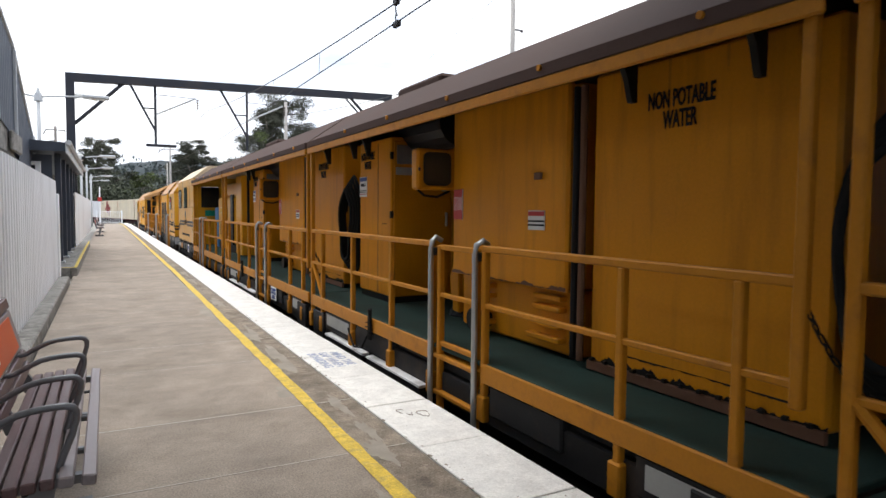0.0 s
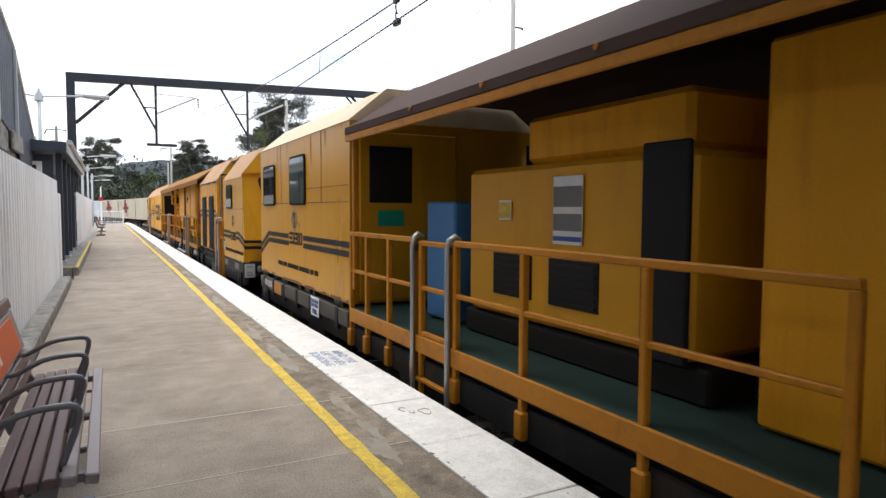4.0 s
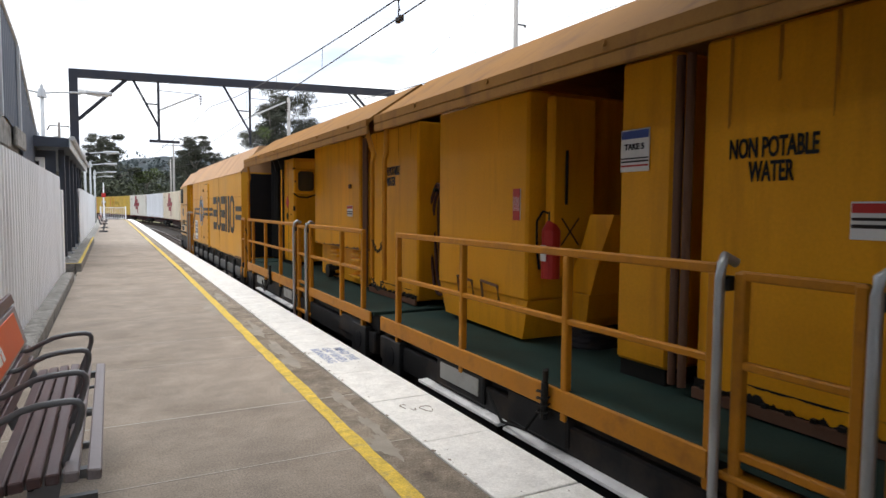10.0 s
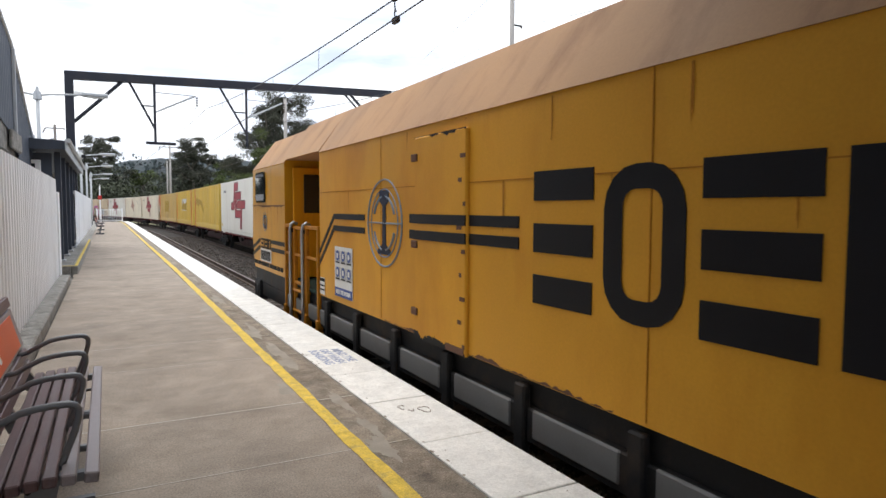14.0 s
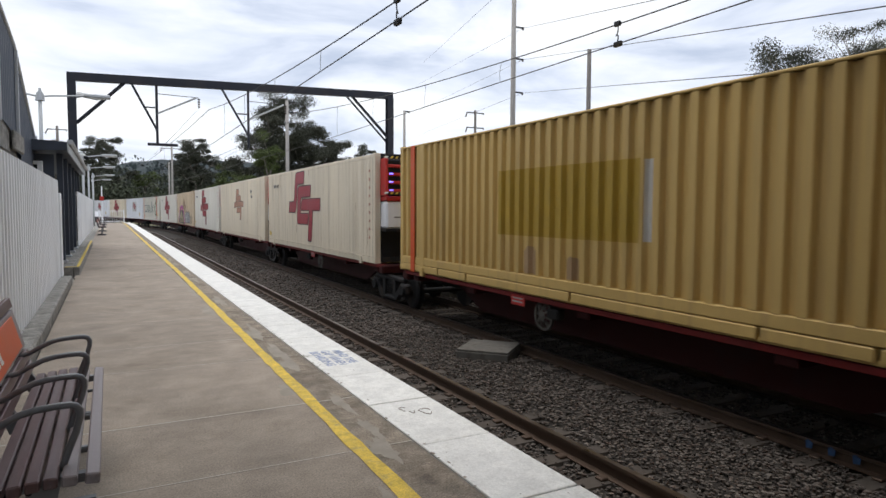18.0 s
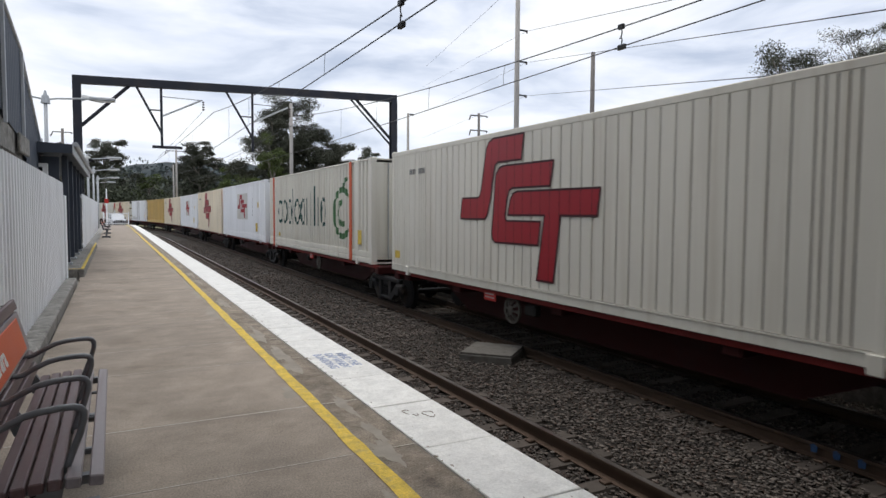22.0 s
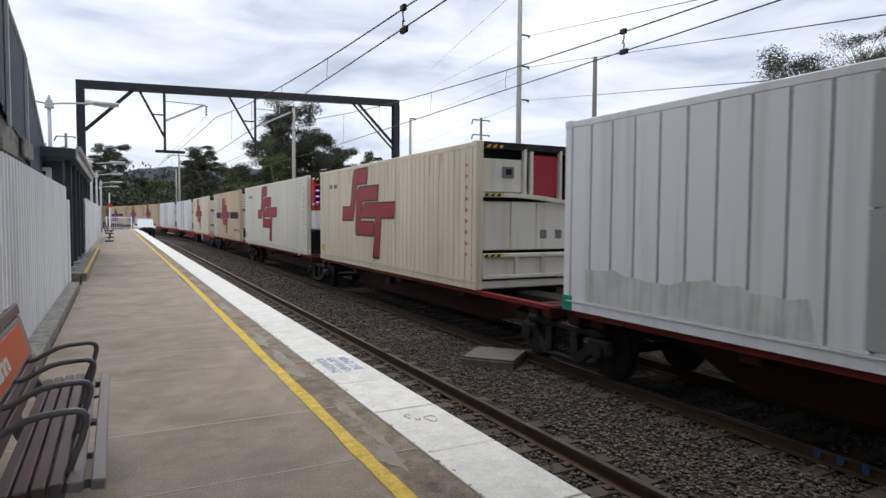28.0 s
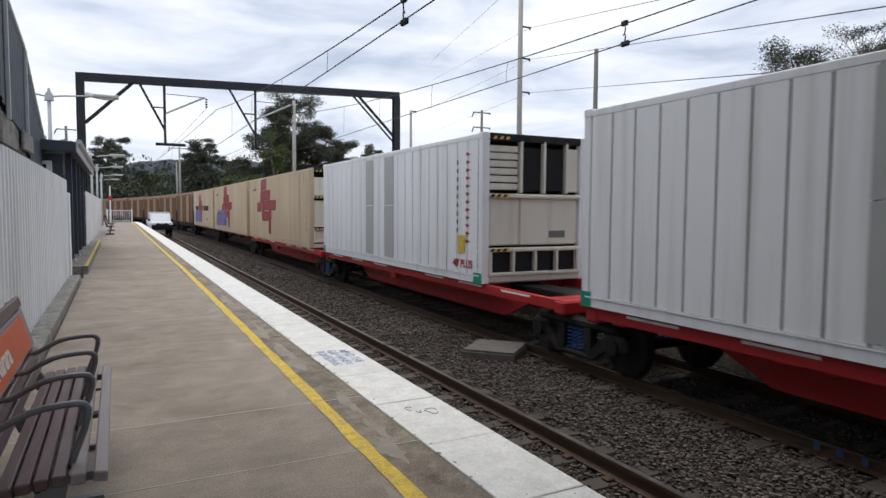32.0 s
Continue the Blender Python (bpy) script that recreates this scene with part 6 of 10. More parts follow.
def bogie(parent, y, spring, name="bogie"):
    """A freight bogie: side frames, springs, axles, wheels. Local z from rail top."""
    global WHEEL
    if WHEEL is None:
        WHEEL = {}
        w = Shape()
        n = 28
        for r0, r1, x0, x1 in ((0.0, 0.42, 0.0, 0.10), (0.0, 0.455, 0.085, 0.115)):
            w.rod((x0, 0, 0), (x1, 0, 0), r1, n)
        w.rod((-0.03, 0, 0), (0.0, 0, 0), 0.36, n, 0.42)
        w.rod((-0.06, 0, 0), (0.02, 0, 0), 0.11, 12)
        WHEEL["wheel"] = w.mesh("wheel", FRAME)
        f = Shape()
        out = [(-1.12, 0.36), (-1.12, 0.56), (-0.78, 0.62), (-0.42, 0.74), (0.42, 0.74), (0.78, 0.62), (1.12, 0.56), (1.12, 0.36), (0.72, 0.36), (0.5, 0.22), (0.3, 0.16), (-0.3, 0.16), (-0.5, 0.22), (-0.72, 0.36)]
        for a, b in (((-1.12, 0.36), (-0.66, 0.62)), ((0.66, 0.36), (1.12, 0.62))):
            f.box(-1.05, -0.90, a[0], b[0], a[1], b[1], 0.05)
        f.box(-1.04, -0.91, -0.95, 0.95, 0.62, 0.76, 0.04)
        f.box(-1.04, -0.91, -0.42, 0.42, 0.14, 0.25, 0.04)
        for sgn in (-1, 1):
            f.prism([(sgn * 0.42, 0.16), (sgn * 0.76, 0.40), (sgn * 0.70, 0.56), (sgn * 0.30, 0.25)], "x", -1.04, -0.91)
            f.prism([(sgn * 0.24, 0.24), (sgn * 0.40, 0.24), (sgn * 0.40, 0.64), (sgn * 0.24, 0.64)], "x", -1.04, -0.91)
        WHEEL["side_frame"] = f.mesh("side_frame", FRAME)
        ax = Shape()
        ax.rod((-0.95, 0, 0), (0.95, 0, 0), 0.07, 10)
        WHEEL["axle"] = ax.mesh("axle", FRAME)
        cap = Shape()
        cap.rod((-1.10, 0, 0), (-0.98, 0, 0), 0.12, 12)
        WHEEL["axle_cap"] = cap.mesh("axle_cap", FRAME)
        bo = Shape()
        bo.box(-1.0, 1.0, -0.2, 0.2, 0.5, 0.72, 0.03)
        WHEEL["bolster"] = bo.mesh("bolster", DARK)
    if spring.name not in WHEEL:
        sp = Shape()
        for dy in (-0.13, 0.0, 0.13):
            pts = [(-0.975 + 0.055 * math.cos(a * 0.9), dy + 0.055 * math.sin(a * 0.9), 0.25 + 0.34 * a / 40) for a in range(41)]
            sp.tube(pts, 0.013, 5)
        WHEEL[spring.name] = sp.mesh("spring", spring)
    for sd in (1, -1):
        m = pose(0, y, 0) if sd == 1 else pose(0, y, 0, 0, 0, 180)
        for nm in ("side_frame",):
            o = part(nm, WHEEL[nm], None, parent, "cast steel bogie frame")
            o.matrix_local = m
        o = part("spring", WHEEL[spring.name], None, parent)
        o.matrix_local = m
        for dy in (-0.9, 0.9):
            wm = m @ pose(-0.80, dy, 0.42)
            o = part("wheel", WHEEL["wheel"], None, parent)
            o.matrix_local = wm
            o = part("axle_cap", WHEEL["axle_cap"], None, parent)
            o.matrix_local = m @ pose(0, dy, 0.45)
    for dy in (-0.9, 0.9):
        o = part("axle", WHEEL["axle"], None, parent)
        o.matrix_local = pose(0, y + dy, 0.42)
    o = part("bolster", WHEEL["bolster"], None, parent)
    o.matrix_local = pose(0, y, 0)


WAG = {}


def wagon(paint, spring, label, bogies=(0.0,), wheel=None):
    w = thing("flat_wagon", label, "wagon", group="wagons of the freight train")
    key = paint.name
    if key not in WAG:
        d = []

        def put(name, s, material, lab=""):
            d.append((name, s.mesh(name, material), lab))
        for sd in (-1, 1):
            put("side_sill", Shape().prism([(0.1, 0.84), (12.6, 0.84), (12.6, 1.0), (0.1, 1.0)] if paint is REDW else [(0.1, 0.93), (12.6, 0.93), (12.6, 1.0), (0.1, 1.0)], "x", sd * (1.18 if paint is REDW else 1.2), sd * 1.05), paint if paint is REDW else SILL_R)
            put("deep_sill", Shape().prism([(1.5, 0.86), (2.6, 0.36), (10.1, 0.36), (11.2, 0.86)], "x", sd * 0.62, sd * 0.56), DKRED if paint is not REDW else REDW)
            for a in (1.0, 2.6, 4.2, 7.4, 9.2, 11.0) if paint is REDW else ():
                put("reflective_strip", Shape().box(sd * 1.178, sd * 1.186, a, a + 0.9, 0.95, 0.985), WHITE_P, "white reflective strip")
        put("centre_sill", Shape().box(-0.28, 0.28, -0.1, 12.8, 0.62, 0.95, 0.02), DARK)
        for y in (0.6, 3.1, 6.3, 9.6, 12.1):
            put("cross_bearer", Shape().box(-1.16, 1.16, y - 0.14, y + 0.14, 0.80, 0.98, 0.02), paint)
        put("headstock", Shape().box(-1.2, 1.2, 0.05, 0.32, 0.78, 1.0, 0.03), paint)
        put("headstock", Shape().box(-1.2, 1.2, 12.48, 12.75, 0.78, 1.0, 0.03), paint)
        put("brake_box", Shape().box(-1.16, -1.0, 6.9, 7.2, 0.68, 0.86, 0.03), RED_P if paint is REDW else DARK, "brake equipment box")
        co = Shape()
        co.box(-0.09, 0.09, -0.45, 0.1, 0.66, 0.86, 0.03)
        co.box(-0.14, 0.14, -0.5, -0.3, 0.62, 0.9, 0.04)
        put("coupler", co, DARK)
        ho = Shape()
        ho.tube([(-0.35, 0.05, 0.72), (-0.37, -0.12, 0.5), (-0.3, -0.3, 0.38), (-0.15, -0.42, 0.5)], 0.03, 6)
        put("air_hose", ho, RUBBER)
        WAG[key] = d
    for name, me, lab in WAG[key]:
        part(name, me, None, w, lab)
    for y in bogies:
        bogie(w, y, spring)
    if wheel:
        part("side_notice", Shape().box(-1.2, -1.185, 12.8 - wheel + 0.45, 12.8 - wheel + 0.85, 0.80, 0.98, 0.004), RED_P, w, "red plate with small pale bars")
        for z in (0.85, 0.91):
            part("notice_bar", Shape().box(-1.204, -1.199, 12.8 - wheel + 0.5, 12.8 - wheel + 0.8, z, z + 0.025), PLATE_G, w)
        hw = part("handbrake_wheel", handwheel(), WHITE_P if paint is REDW else BEAM, w, "spoked handbrake wheel")
        hw.matrix_local = pose(-1.2 if paint is REDW else -1.12, 12.8 - wheel, 0.71)
    return w


def handwheel():
    """A dished brake wheel with seven openings, in one piece."""
    s = Shape()
    n, r0, r1, r2 = 48, 0.085, 0.20, 0.245
    v, f = [], []
    for x in (-0.02, 0.02):
        for r in (r0, r1, r2):
            for i in range(n):
                a = 6.2832 * i / n
                v.append((x - (0.03 if r == r0 else 0), r * math.cos(a), r * math.sin(a)))
    idx = lambda L, r, i: L * 3 * n + r * n + i % n
    for i in range(n):
        for L in (0, 1):
            for r in (0, 1):
                if r == 1 or i % 6 < 2:
                    q = (idx(L, r, i), idx(L, r, i + 1), idx(L, r + 1, i + 1), idx(L, r + 1, i))
                    f.append(q if L else q[::-1])
        f.append((idx(0, 2, i), idx(0, 2, i + 1), idx(1, 2, i + 1), idx(1, 2, i)))
    v.append((-0.06, 0, 0))
    for i in range(n):
        f.append((len(v) - 1, idx(0, 0, i), idx(0, 0, i + 1)))
    s.add(v, f)
    return s


def louvre_van(label):
    """A long brown boxcar with ribbed doors."""
    w = thing("louvre_van", label, "wagon", group="wagons of the freight train")
    part("underframe", Shape().box(-1.2, 1.2, 0.1, 12.7, 0.75, 1.0, 0.03), DARK, w)
    part("lower_wall", Shape().box(-1.25, 1.25, 0.2, 12.6, 1.0, 2.2, 0.03), FRAME, w, "dark grime-stained lower wall")
    part("upper_wall", Shape().box(-1.25, 1.25, 0.2, 12.6, 2.205, 3.7, 0.03), TAN, w, "tan upper wall")
    s = Shape()
    s.prism([(-1.27, 3.7), (-1.0, 3.95), (-0.4, 4.1), (0.4, 4.1), (1.0, 3.95), (1.27, 3.7)], "y", 0.15, 12.65)
    part("roof", s, RUSTB, w, "rounded brown roof")
    for i in range(5):
        part("door", Shape().box(-1.30, -1.24, 0.5 + i * 2.42, 2.6 + i * 2.42, 1.1, 3.6, 0.015), TAN if i % 2 else RUSTB, w, "sliding wagon door")
        part("rib", Shape().box(-1.33, -1.25, 2.68 + i * 2.42, 2.78 + i * 2.42, 1.0, 3.7, 0.01), RUSTB, w)
    bogie(w, 1.7, FRAME)
    bogie(w, 11.1, FRAME)
    return w


def spray(c, u0, u1, z0, z1, material, seed, label, off=0.005, spikes=9):
    """A ragged sprayed shape."""
    r = random.Random(seed)
    n = spikes * 4
    ph = [r.uniform(0, 6.28) for _ in range(3)]
    top = []
    for i in range(n + 1):
        t = i / n
        arch = min(1, 6 * t, 6 * (1 - t)) ** 0.5
        flame = 0.5 + 0.28 * math.sin(spikes * 3.1 * t + ph[0]) + 0.22 * math.sin(spikes * 5.3 * t + ph[1])
        top.append((u0 + (u1 - u0) * t, z0 + (z1 - z0) * (0.25 + 0.55 * arch + 0.2 * arch * flame)))
    plate(c, "graffiti", [(u0, z0), (u1, z0 + 0.02)] + top[::-1], material, label, off)


LETTER_RINGS = ((1.55, 0.8), (2.42, 0.66), (3.15, 0.66), (4.2, 0.8), (5.08, 0.66), (7.62, 0.6))
LETTER_STEMS = ((3.92, 1.36), (5.92, 0.97), (6.4, 1.2), (6.85, 1.36), (7.3, 0.97))


def flame(c, peaks, z0, u0, u1, side, up, material, label, off, seed, soft=False):
    """A spiky sprayed outline over a row of peaks, grown sideways and upwards."""
    r = random.Random(seed)
    top = [(u0 - side, z0 - 0.05), (u0 - side * 0.95, peaks[0][1])]
    for (a, p), (b, q) in zip(peaks, peaks[1:]):
        top.append((a, p + up))
        if soft:
            top += [(a + (b - a) * t, p + (q - p) * t + up * r.uniform(0.6, 1.1)) for t in (0.25, 0.5, 0.75)]
        else:
            top.append((a + (b - a) * 0.55, min(p, q) - 0.14 + up))
    top += [(peaks[-1][0] + side * 0.6, peaks[-1][1] + up * 0.4), (u1 + side, max(z0 - 0.13, 0.02))]
    plate(c, "graffiti", top[::-1], material, label, off)


def dress(k, c):
    """What is painted on container k of the visible run."""
    LEN = c["length"]
    if k in (0,):
        rib_paint(c, "overpaint", [(0.6, 1.35), (1.6, 1.75), (2.3, 1.45), (3.4, 1.7), (5.2, 1.0), (5.3, 1.3), (4.2, 1.95), (2.6, 2.05), (1.2, 2.15), (0.55, 1.9)], PATCH_Y, "overpainted emblem")
    if k == 1:
        rib_paint(c, "white_patch", rect(4.55, 7.86, 1.15, 2.17), WHITE_D, "white sign patch", 0.003)
        rib_paint(c, "overpaint", [(4.6, 1.28), (5.3, 1.17), (6.0, 1.22), (7.8, 1.18), (7.84, 1.86), (7.0, 1.80), (6.3, 1.72), (6.0, 1.78), (5.4, 2.1), (5.1, 2.0), (4.9, 1.7), (4.6, 1.64)], PATCH_Y, "overpainted emblem", 0.007)
    if k == 2:
        rib_paint(c, "overpaint", rect(4.27, 7.66, 0.98, 2.1), PATCH_Y, "overpainted rectangle")
        rib_paint(c, "pale_stripe", rect(7.72, 7.84, 1.0, 2.08), WHITE_D, "pale unpainted stripe", 0.003)
        for u_, w_, h_ in ((5.0, 0.45, 0.4), (6.1, 0.4, 0.3)):
            rib_paint(c, "brown_smudge", [(u_, 0.36), (u_ + w_, 0.36), (u_ + w_ * 0.9, 0.36 + h_), (u_ + w_ * 0.4, 0.42 + h_), (u_ + 0.05, 0.3 + h_)], LOGO_T, "brown scraped smudge", 0.003)
    if k in (0, 1, 2):
        for u in (0.62, 11.2) if k == 1 else (0.62,):
            plate(c, "strap", rect(u, u + 0.2, 0.0, HGT - 0.02), STRAP, "orange-red vertical strap", 0.01, 0.012)
        for i in range(5):
            code_bars(c, 10.75, 1.3 + 0.2 * i, 1, 0.1, 0.11)
    if k == 8:
        plate(c, "strap", rect(0.75, 0.95, 0.0, HGT - 0.02), STRAP, "orange-red vertical strap", 0.01, 0.012)
        plate(c, "strap", rect(10.6, 10.8, 0.0, HGT - 0.02), STRAP, "orange-red vertical strap", 0.01, 0.012)
        st, zb, xh = 0.115, 0.93, 0.97
        for u_, w in LETTER_RINGS:
            for a0, a1 in ((0, 180), (180, 360)):
                rib_paint(c, "lettering_ring", arc_band(u_ + w / 2, zb + xh / 2, w / 2, xh / 2, st, a0, a1), GREEN_L, "dark green plain ring")
        for u_, h_ in LETTER_STEMS:
            rib_paint(c, "lettering_bar", rect(u_, u_ + st, zb, zb + h_), GREEN_L, "dark green plain bar")
        for a0, a1, r0, r1 in ((40, 320, 0.62, 0.80), (80, 300, 0.26, 0.42)):
            n = 22
            ring = [(a0 + (a1 - a0) * i / n) for i in range(n + 1)]
            rib_paint(c, "fruit_swirl", [(9.86 + 1.1 * r1 * math.cos(radians(a)), 1.38 + r1 * math.sin(radians(a))) for a in ring] + [(9.86 + 1.1 * r0 * math.cos(radians(a)), 1.38 + r0 * math.sin(radians(a))) for a in ring[::-1]], GREEN_A, "green swirl emblem", 0.003)
        rib_paint(c, "leaf_shape", [(9.85, 2.15), (10.1, 2.42), (10.35, 2.45), (10.15, 2.2)], GREEN_A, "green leaf emblem")
        plate(c, "data_plate", rect(1.7, 1.95, 0.42, 0.56), LINE_Y, "yellow data plate", 0.008)
        plate(c, "data_plate", rect(11.3, 11.6, 0.5, 0.9), LINE_Y, "yellow data plate", 0.008)
    if k in (9, 11):
        rib_paint(c, "grey_patch", rect(4.5 if k == 11 else 5.1, 7.4 if k == 11 else 8.0, 1.0, 2.36), WHITE_D, "grey repainted patch", 0.002)
        emblem(c, 4.45 if k == 11 else 5.1, 1.08, 1.22, LOGO_R, off=0.006, wide=1.64)
        plate(c, "data_plate", rect(10.2, 10.65, 0.45, 0.85), LINE_Y, "yellow data plate", 0.008)
        plate(c, "data_plate", rect(10.7, 10.9, 1.6, 1.85), LINE_Y, "yellow data plate", 0.008)
        for i in range(6):
            code_bars(c, 9.4, 1.2 + 0.2 * i, 1, 0.1, 0.12)
    if k in (3, 5, 7, 10, 15, 16, 12, -1, -3, -5, -7, -8, -10, -12, 18, 21, 22):
        emblem(c, {15: 2.2, 18: 2.12, 21: 1.87, 16: 3.2}.get(k, 3.34), 0.31, 2.44, LOGO_R)
        code_bars(c, 1.05, 2.28, 2)
        plate(c, "data_plate", rect(0.22, 0.5, 0.3, 0.48), LINE_Y, "yellow data plate", 0.008)
        for i in range(9):
            plate(c, "red_mark", [(LEN - 0.42, 0.62 + i * 0.22), (LEN - 0.30, 0.67 + i * 0.22), (LEN - 0.42, 0.72 + i * 0.22)], LOGO_F if k != 5 else LOGO_R, "small red arrow mark")
    if k == 4:
        emblem(c, 4.6, 0.85, 1.6, LOGO_F, "faded red stepped emblem")
        code_bars(c, 9.2, 2.2, 1)
        code_bars(c, 9.35, 1.95, 1)
    if k == 6:
        emblem(c, 4.5, 0.85, 1.45, LOGO_T, "faded tan stepped emblem")
        peaks = [(1.75, 0.6), (2.39, 1.27), (3.25, 1.45), (3.95, 1.40), (4.68, 1.33), (5.05, 1.15), (5.3, 0.7)]
        flame(c, peaks, 0.17, 1.70, 5.57, 0.62, 0.34, VIOLET, "violet sprayed cloud", 0.0065, 3, True)
        flame(c, peaks, 0.17, 1.70, 5.57, 0.20, 0.16, RED_P, "red sprayed halo", 0.0085, 4)
        flame(c, peaks, 0.17, 1.70, 5.57, 0.11, 0.09, PINK_S, "pink sprayed outline", 0.0105, 4)
        flame(c, peaks, 0.17, 1.70, 5.57, 0.05, 0.03, BLACK, "black sprayed outline", 0.0125, 4)
        r = random.Random(21)
        for i in range(5):
            u_ = 1.95 + i * 0.70
            top_ = (0.95, 1.22, 1.2, 1.1, 0.85)[i]
            plate(c, "graffiti_fill", [(u_, 0.19), (u_ + 0.66, 0.19), (u_ + 0.67, 0.75 * top_), (u_ + 0.45, 1.1 * top_), (u_ + 0.27, 0.95 * top_), (u_ + 0.05, 1.03 * top_), (u_ - 0.03, 0.5 * top_)], OLIVE_S if i % 2 else CREAM_D, "mottled sprayed fill", 0.0145, 0.002)
            for _ in range(4):
                a_, b_, w_ = u_ + r.uniform(0.08, 0.42), r.uniform(0.3, 0.75 * top_), r.uniform(0.07, 0.14)
                plate(c, "graffiti_spot", [(a_ + w_ * math.cos(6.2832 * k_ / 9) * r.uniform(0.7, 1.2), b_ + 1.5 * w_ * math.sin(6.2832 * k_ / 9)) for k_ in range(9)], CREAM_D if i % 2 else OLIVE_S, "soft sprayed spot", 0.0165, 0.001)
        for u_, z_, dx in ((2.55, 0.2, 0.15), (3.3, 0.15, -0.1), (3.95, 0.05, 0.2), (4.6, 0.2, 0.12), (5.0, 0.3, -0.15)):
            plate(c, "graffiti_stroke", [(u_, z_), (u_ + 0.09, z_), (u_ + 0.12 + dx, 0.85), (u_ + dx, 0.9)], BLACK, "black sprayed stroke", 0.0185, 0.001)
        scribble(c, 0.95, 1.5, 0.3, 0.95, WHITE_P, 9, 6, 0.04, 0.0145)
        scribble(c, 5.5, 6.0, 0.25, 0.62, WHITE_P, 8, 5, 0.04, 0.0145)
        scribble(c, 6.1, 7.0, 0.3, 0.95, TEAL_S, 10, 8, 0.06, 0.007)
        spray(c, 6.4, 9.9, 0.16, 1.28, BLACK, 5, "black outlined graffiti", 0.006, 8)
        spray(c, 6.47, 9.83, 0.2, 1.2, GREY_S, 5, "grey sprayed graffiti", 0.009, 8)
        scribble(c, 6.55, 9.75, 0.25, 1.0, BLACK, 12, 40, 0.045, 0.012)
        scribble(c, 6.55, 9.75, 0.25, 1.0, WHITE_P, 13, 14, 0.03, 0.013)
        scribble(c, 10.0, 11.5, 0.2, 0.9, BLACK, 14, 10, 0.035, 0.006)
    if k in (17, 23):
        plate(c, "grey_band", rect(1.42, 3.1, 1.24, 1.62), FRAME, "dark grey band")
        plate(c, "grey_band", rect(7.17, 9.9, 1.24, 1.62), FRAME, "dark grey band")
        emblem(c, 2.95, 0.36, 2.12, LOGO_R, wide=1.3, off=0.006)
        plate(c, "repainted_panel", rect(0.17, 1.45, 0.17, HGT - 0.13), WHITE_D, "paler repainted end panel", 0.0)
        for u in (0.42, 0.68, 0.95, 1.22):
            plate(c, "seam_line", rect(u, u + 0.012, 0.18, HGT - 0.14), GROOVE, "dark seam", 0.0045, 0.001)
        code_bars(c, 8.5, 0.52, 2, 0.3, 0.16)
        if LEN < 11:
            lettering("size_marking", "40' PLUS", 0.2, LOGO_F, c, facing_platform(-HALF - 0.006, LEN - 9.85, 0.56), 0.002, "faded red lettering")
        for i in range(6):
            z = 0.72 + i * 0.35
            plate(c, "red_mark", [(LEN - 0.36, z - 0.02), (LEN - 0.24, z - 0.02), (LEN - 0.24, z - 0.07), (LEN - 0.13, z + 0.02), (LEN - 0.24, z + 0.11), (LEN - 0.24, z + 0.06), (LEN - 0.36, z + 0.06)], LOGO_F, "red arrow mark")
    if k in (3, 4, 6, 15, 17, 18, 21):
        r = random.Random(200 + k)
        for i in range(6):
            u, z = r.uniform(0.5, LEN - 0.3) if i > 2 else r.uniform(LEN - 1.6, LEN - 0.25), r.choice((HGT - 0.13, HGT - 0.13, 0.9, 1.6))
            w, h = r.uniform(0.012, 0.035), r.uniform(0.15, 0.6)
            plate(c, "rust_run", [(u, z), (u + w, z), (u + w * 0.7, z - h * 0.5), (u + w * 0.5, max(0.17, z - h)), (u + w * 0.2, z - h * 0.6)][::-1], LOGO_T, "brown rust streak", 0.0, 0.0015)
    if k in (22, 23):
        spray(c, 1.0, 5.5, 0.3, 1.4, PURPLE_S, 60 + k, "purple sprayed graffiti", 0.009, 11)
        scribble(c, 1.2, 5.2, 0.4, 1.1, BLACK, 80 + k, 14, 0.06, 0.013)
    if k in (14, 19, 20):
        for u in (4.03, 5.43) if k != 14 else (4.45, 5.6):
            plate(c, "grey_panel", rect(u, u + 0.56, 0.2, 1.5), PATCH_G, "grey repair panel")
            plate(c, "grey_panel", rect(u, u + 0.56, 1.52, HGT - 0.14), PATCH_G, "grey repair panel")
        for i in range(12):
            plate(c, "red_mark", [(LEN - 0.62, 0.75 + i * 0.155), (LEN - 0.45, 0.79 + i * 0.155), (LEN - 0.62, 0.83 + i * 0.155)], LOGO_R, "small red arrow mark")
        for i in range(9):
            code_bars(c, LEN - 1.0, 0.95 + i * 0.17, 1, 0.1, 0.12)
        plate(c, "data_plate", rect(LEN - 0.95, LEN - 0.65, 0.55, 0.9), LINE_Y, "yellow data plate", 0.008)
        lettering("size_marking", "40' PLUS", 0.22, LOGO_R, c, facing_platform(-HALF - 0.006, 0.75, 0.33), 0.002, "red lettering")
        plate(c, "green_corner", rect(LEN - 0.3, LEN, -0.004, 0.2), GREEN_S, "green painted corner", 0.008)
        plate(c, "green_corner", rect(0.0, 0.22, -0.004, 0.22), GREEN_S, "green painted corner", 0.008)
    if k == 14:
        r = random.Random(77)
        top = [(0.5 + 0.2 * i, 0.62 + 0.05 * math.sin(0.7 * i) + r.uniform(-0.03, 0.03)) for i in range(18)]
        plate(c, "grime_band", [(0.5, 0.17)] + [(4.0, 0.17)] + top[::-1], PALE_GRIME, "grey grime below a repainted panel", -0.0035, 0.0005)


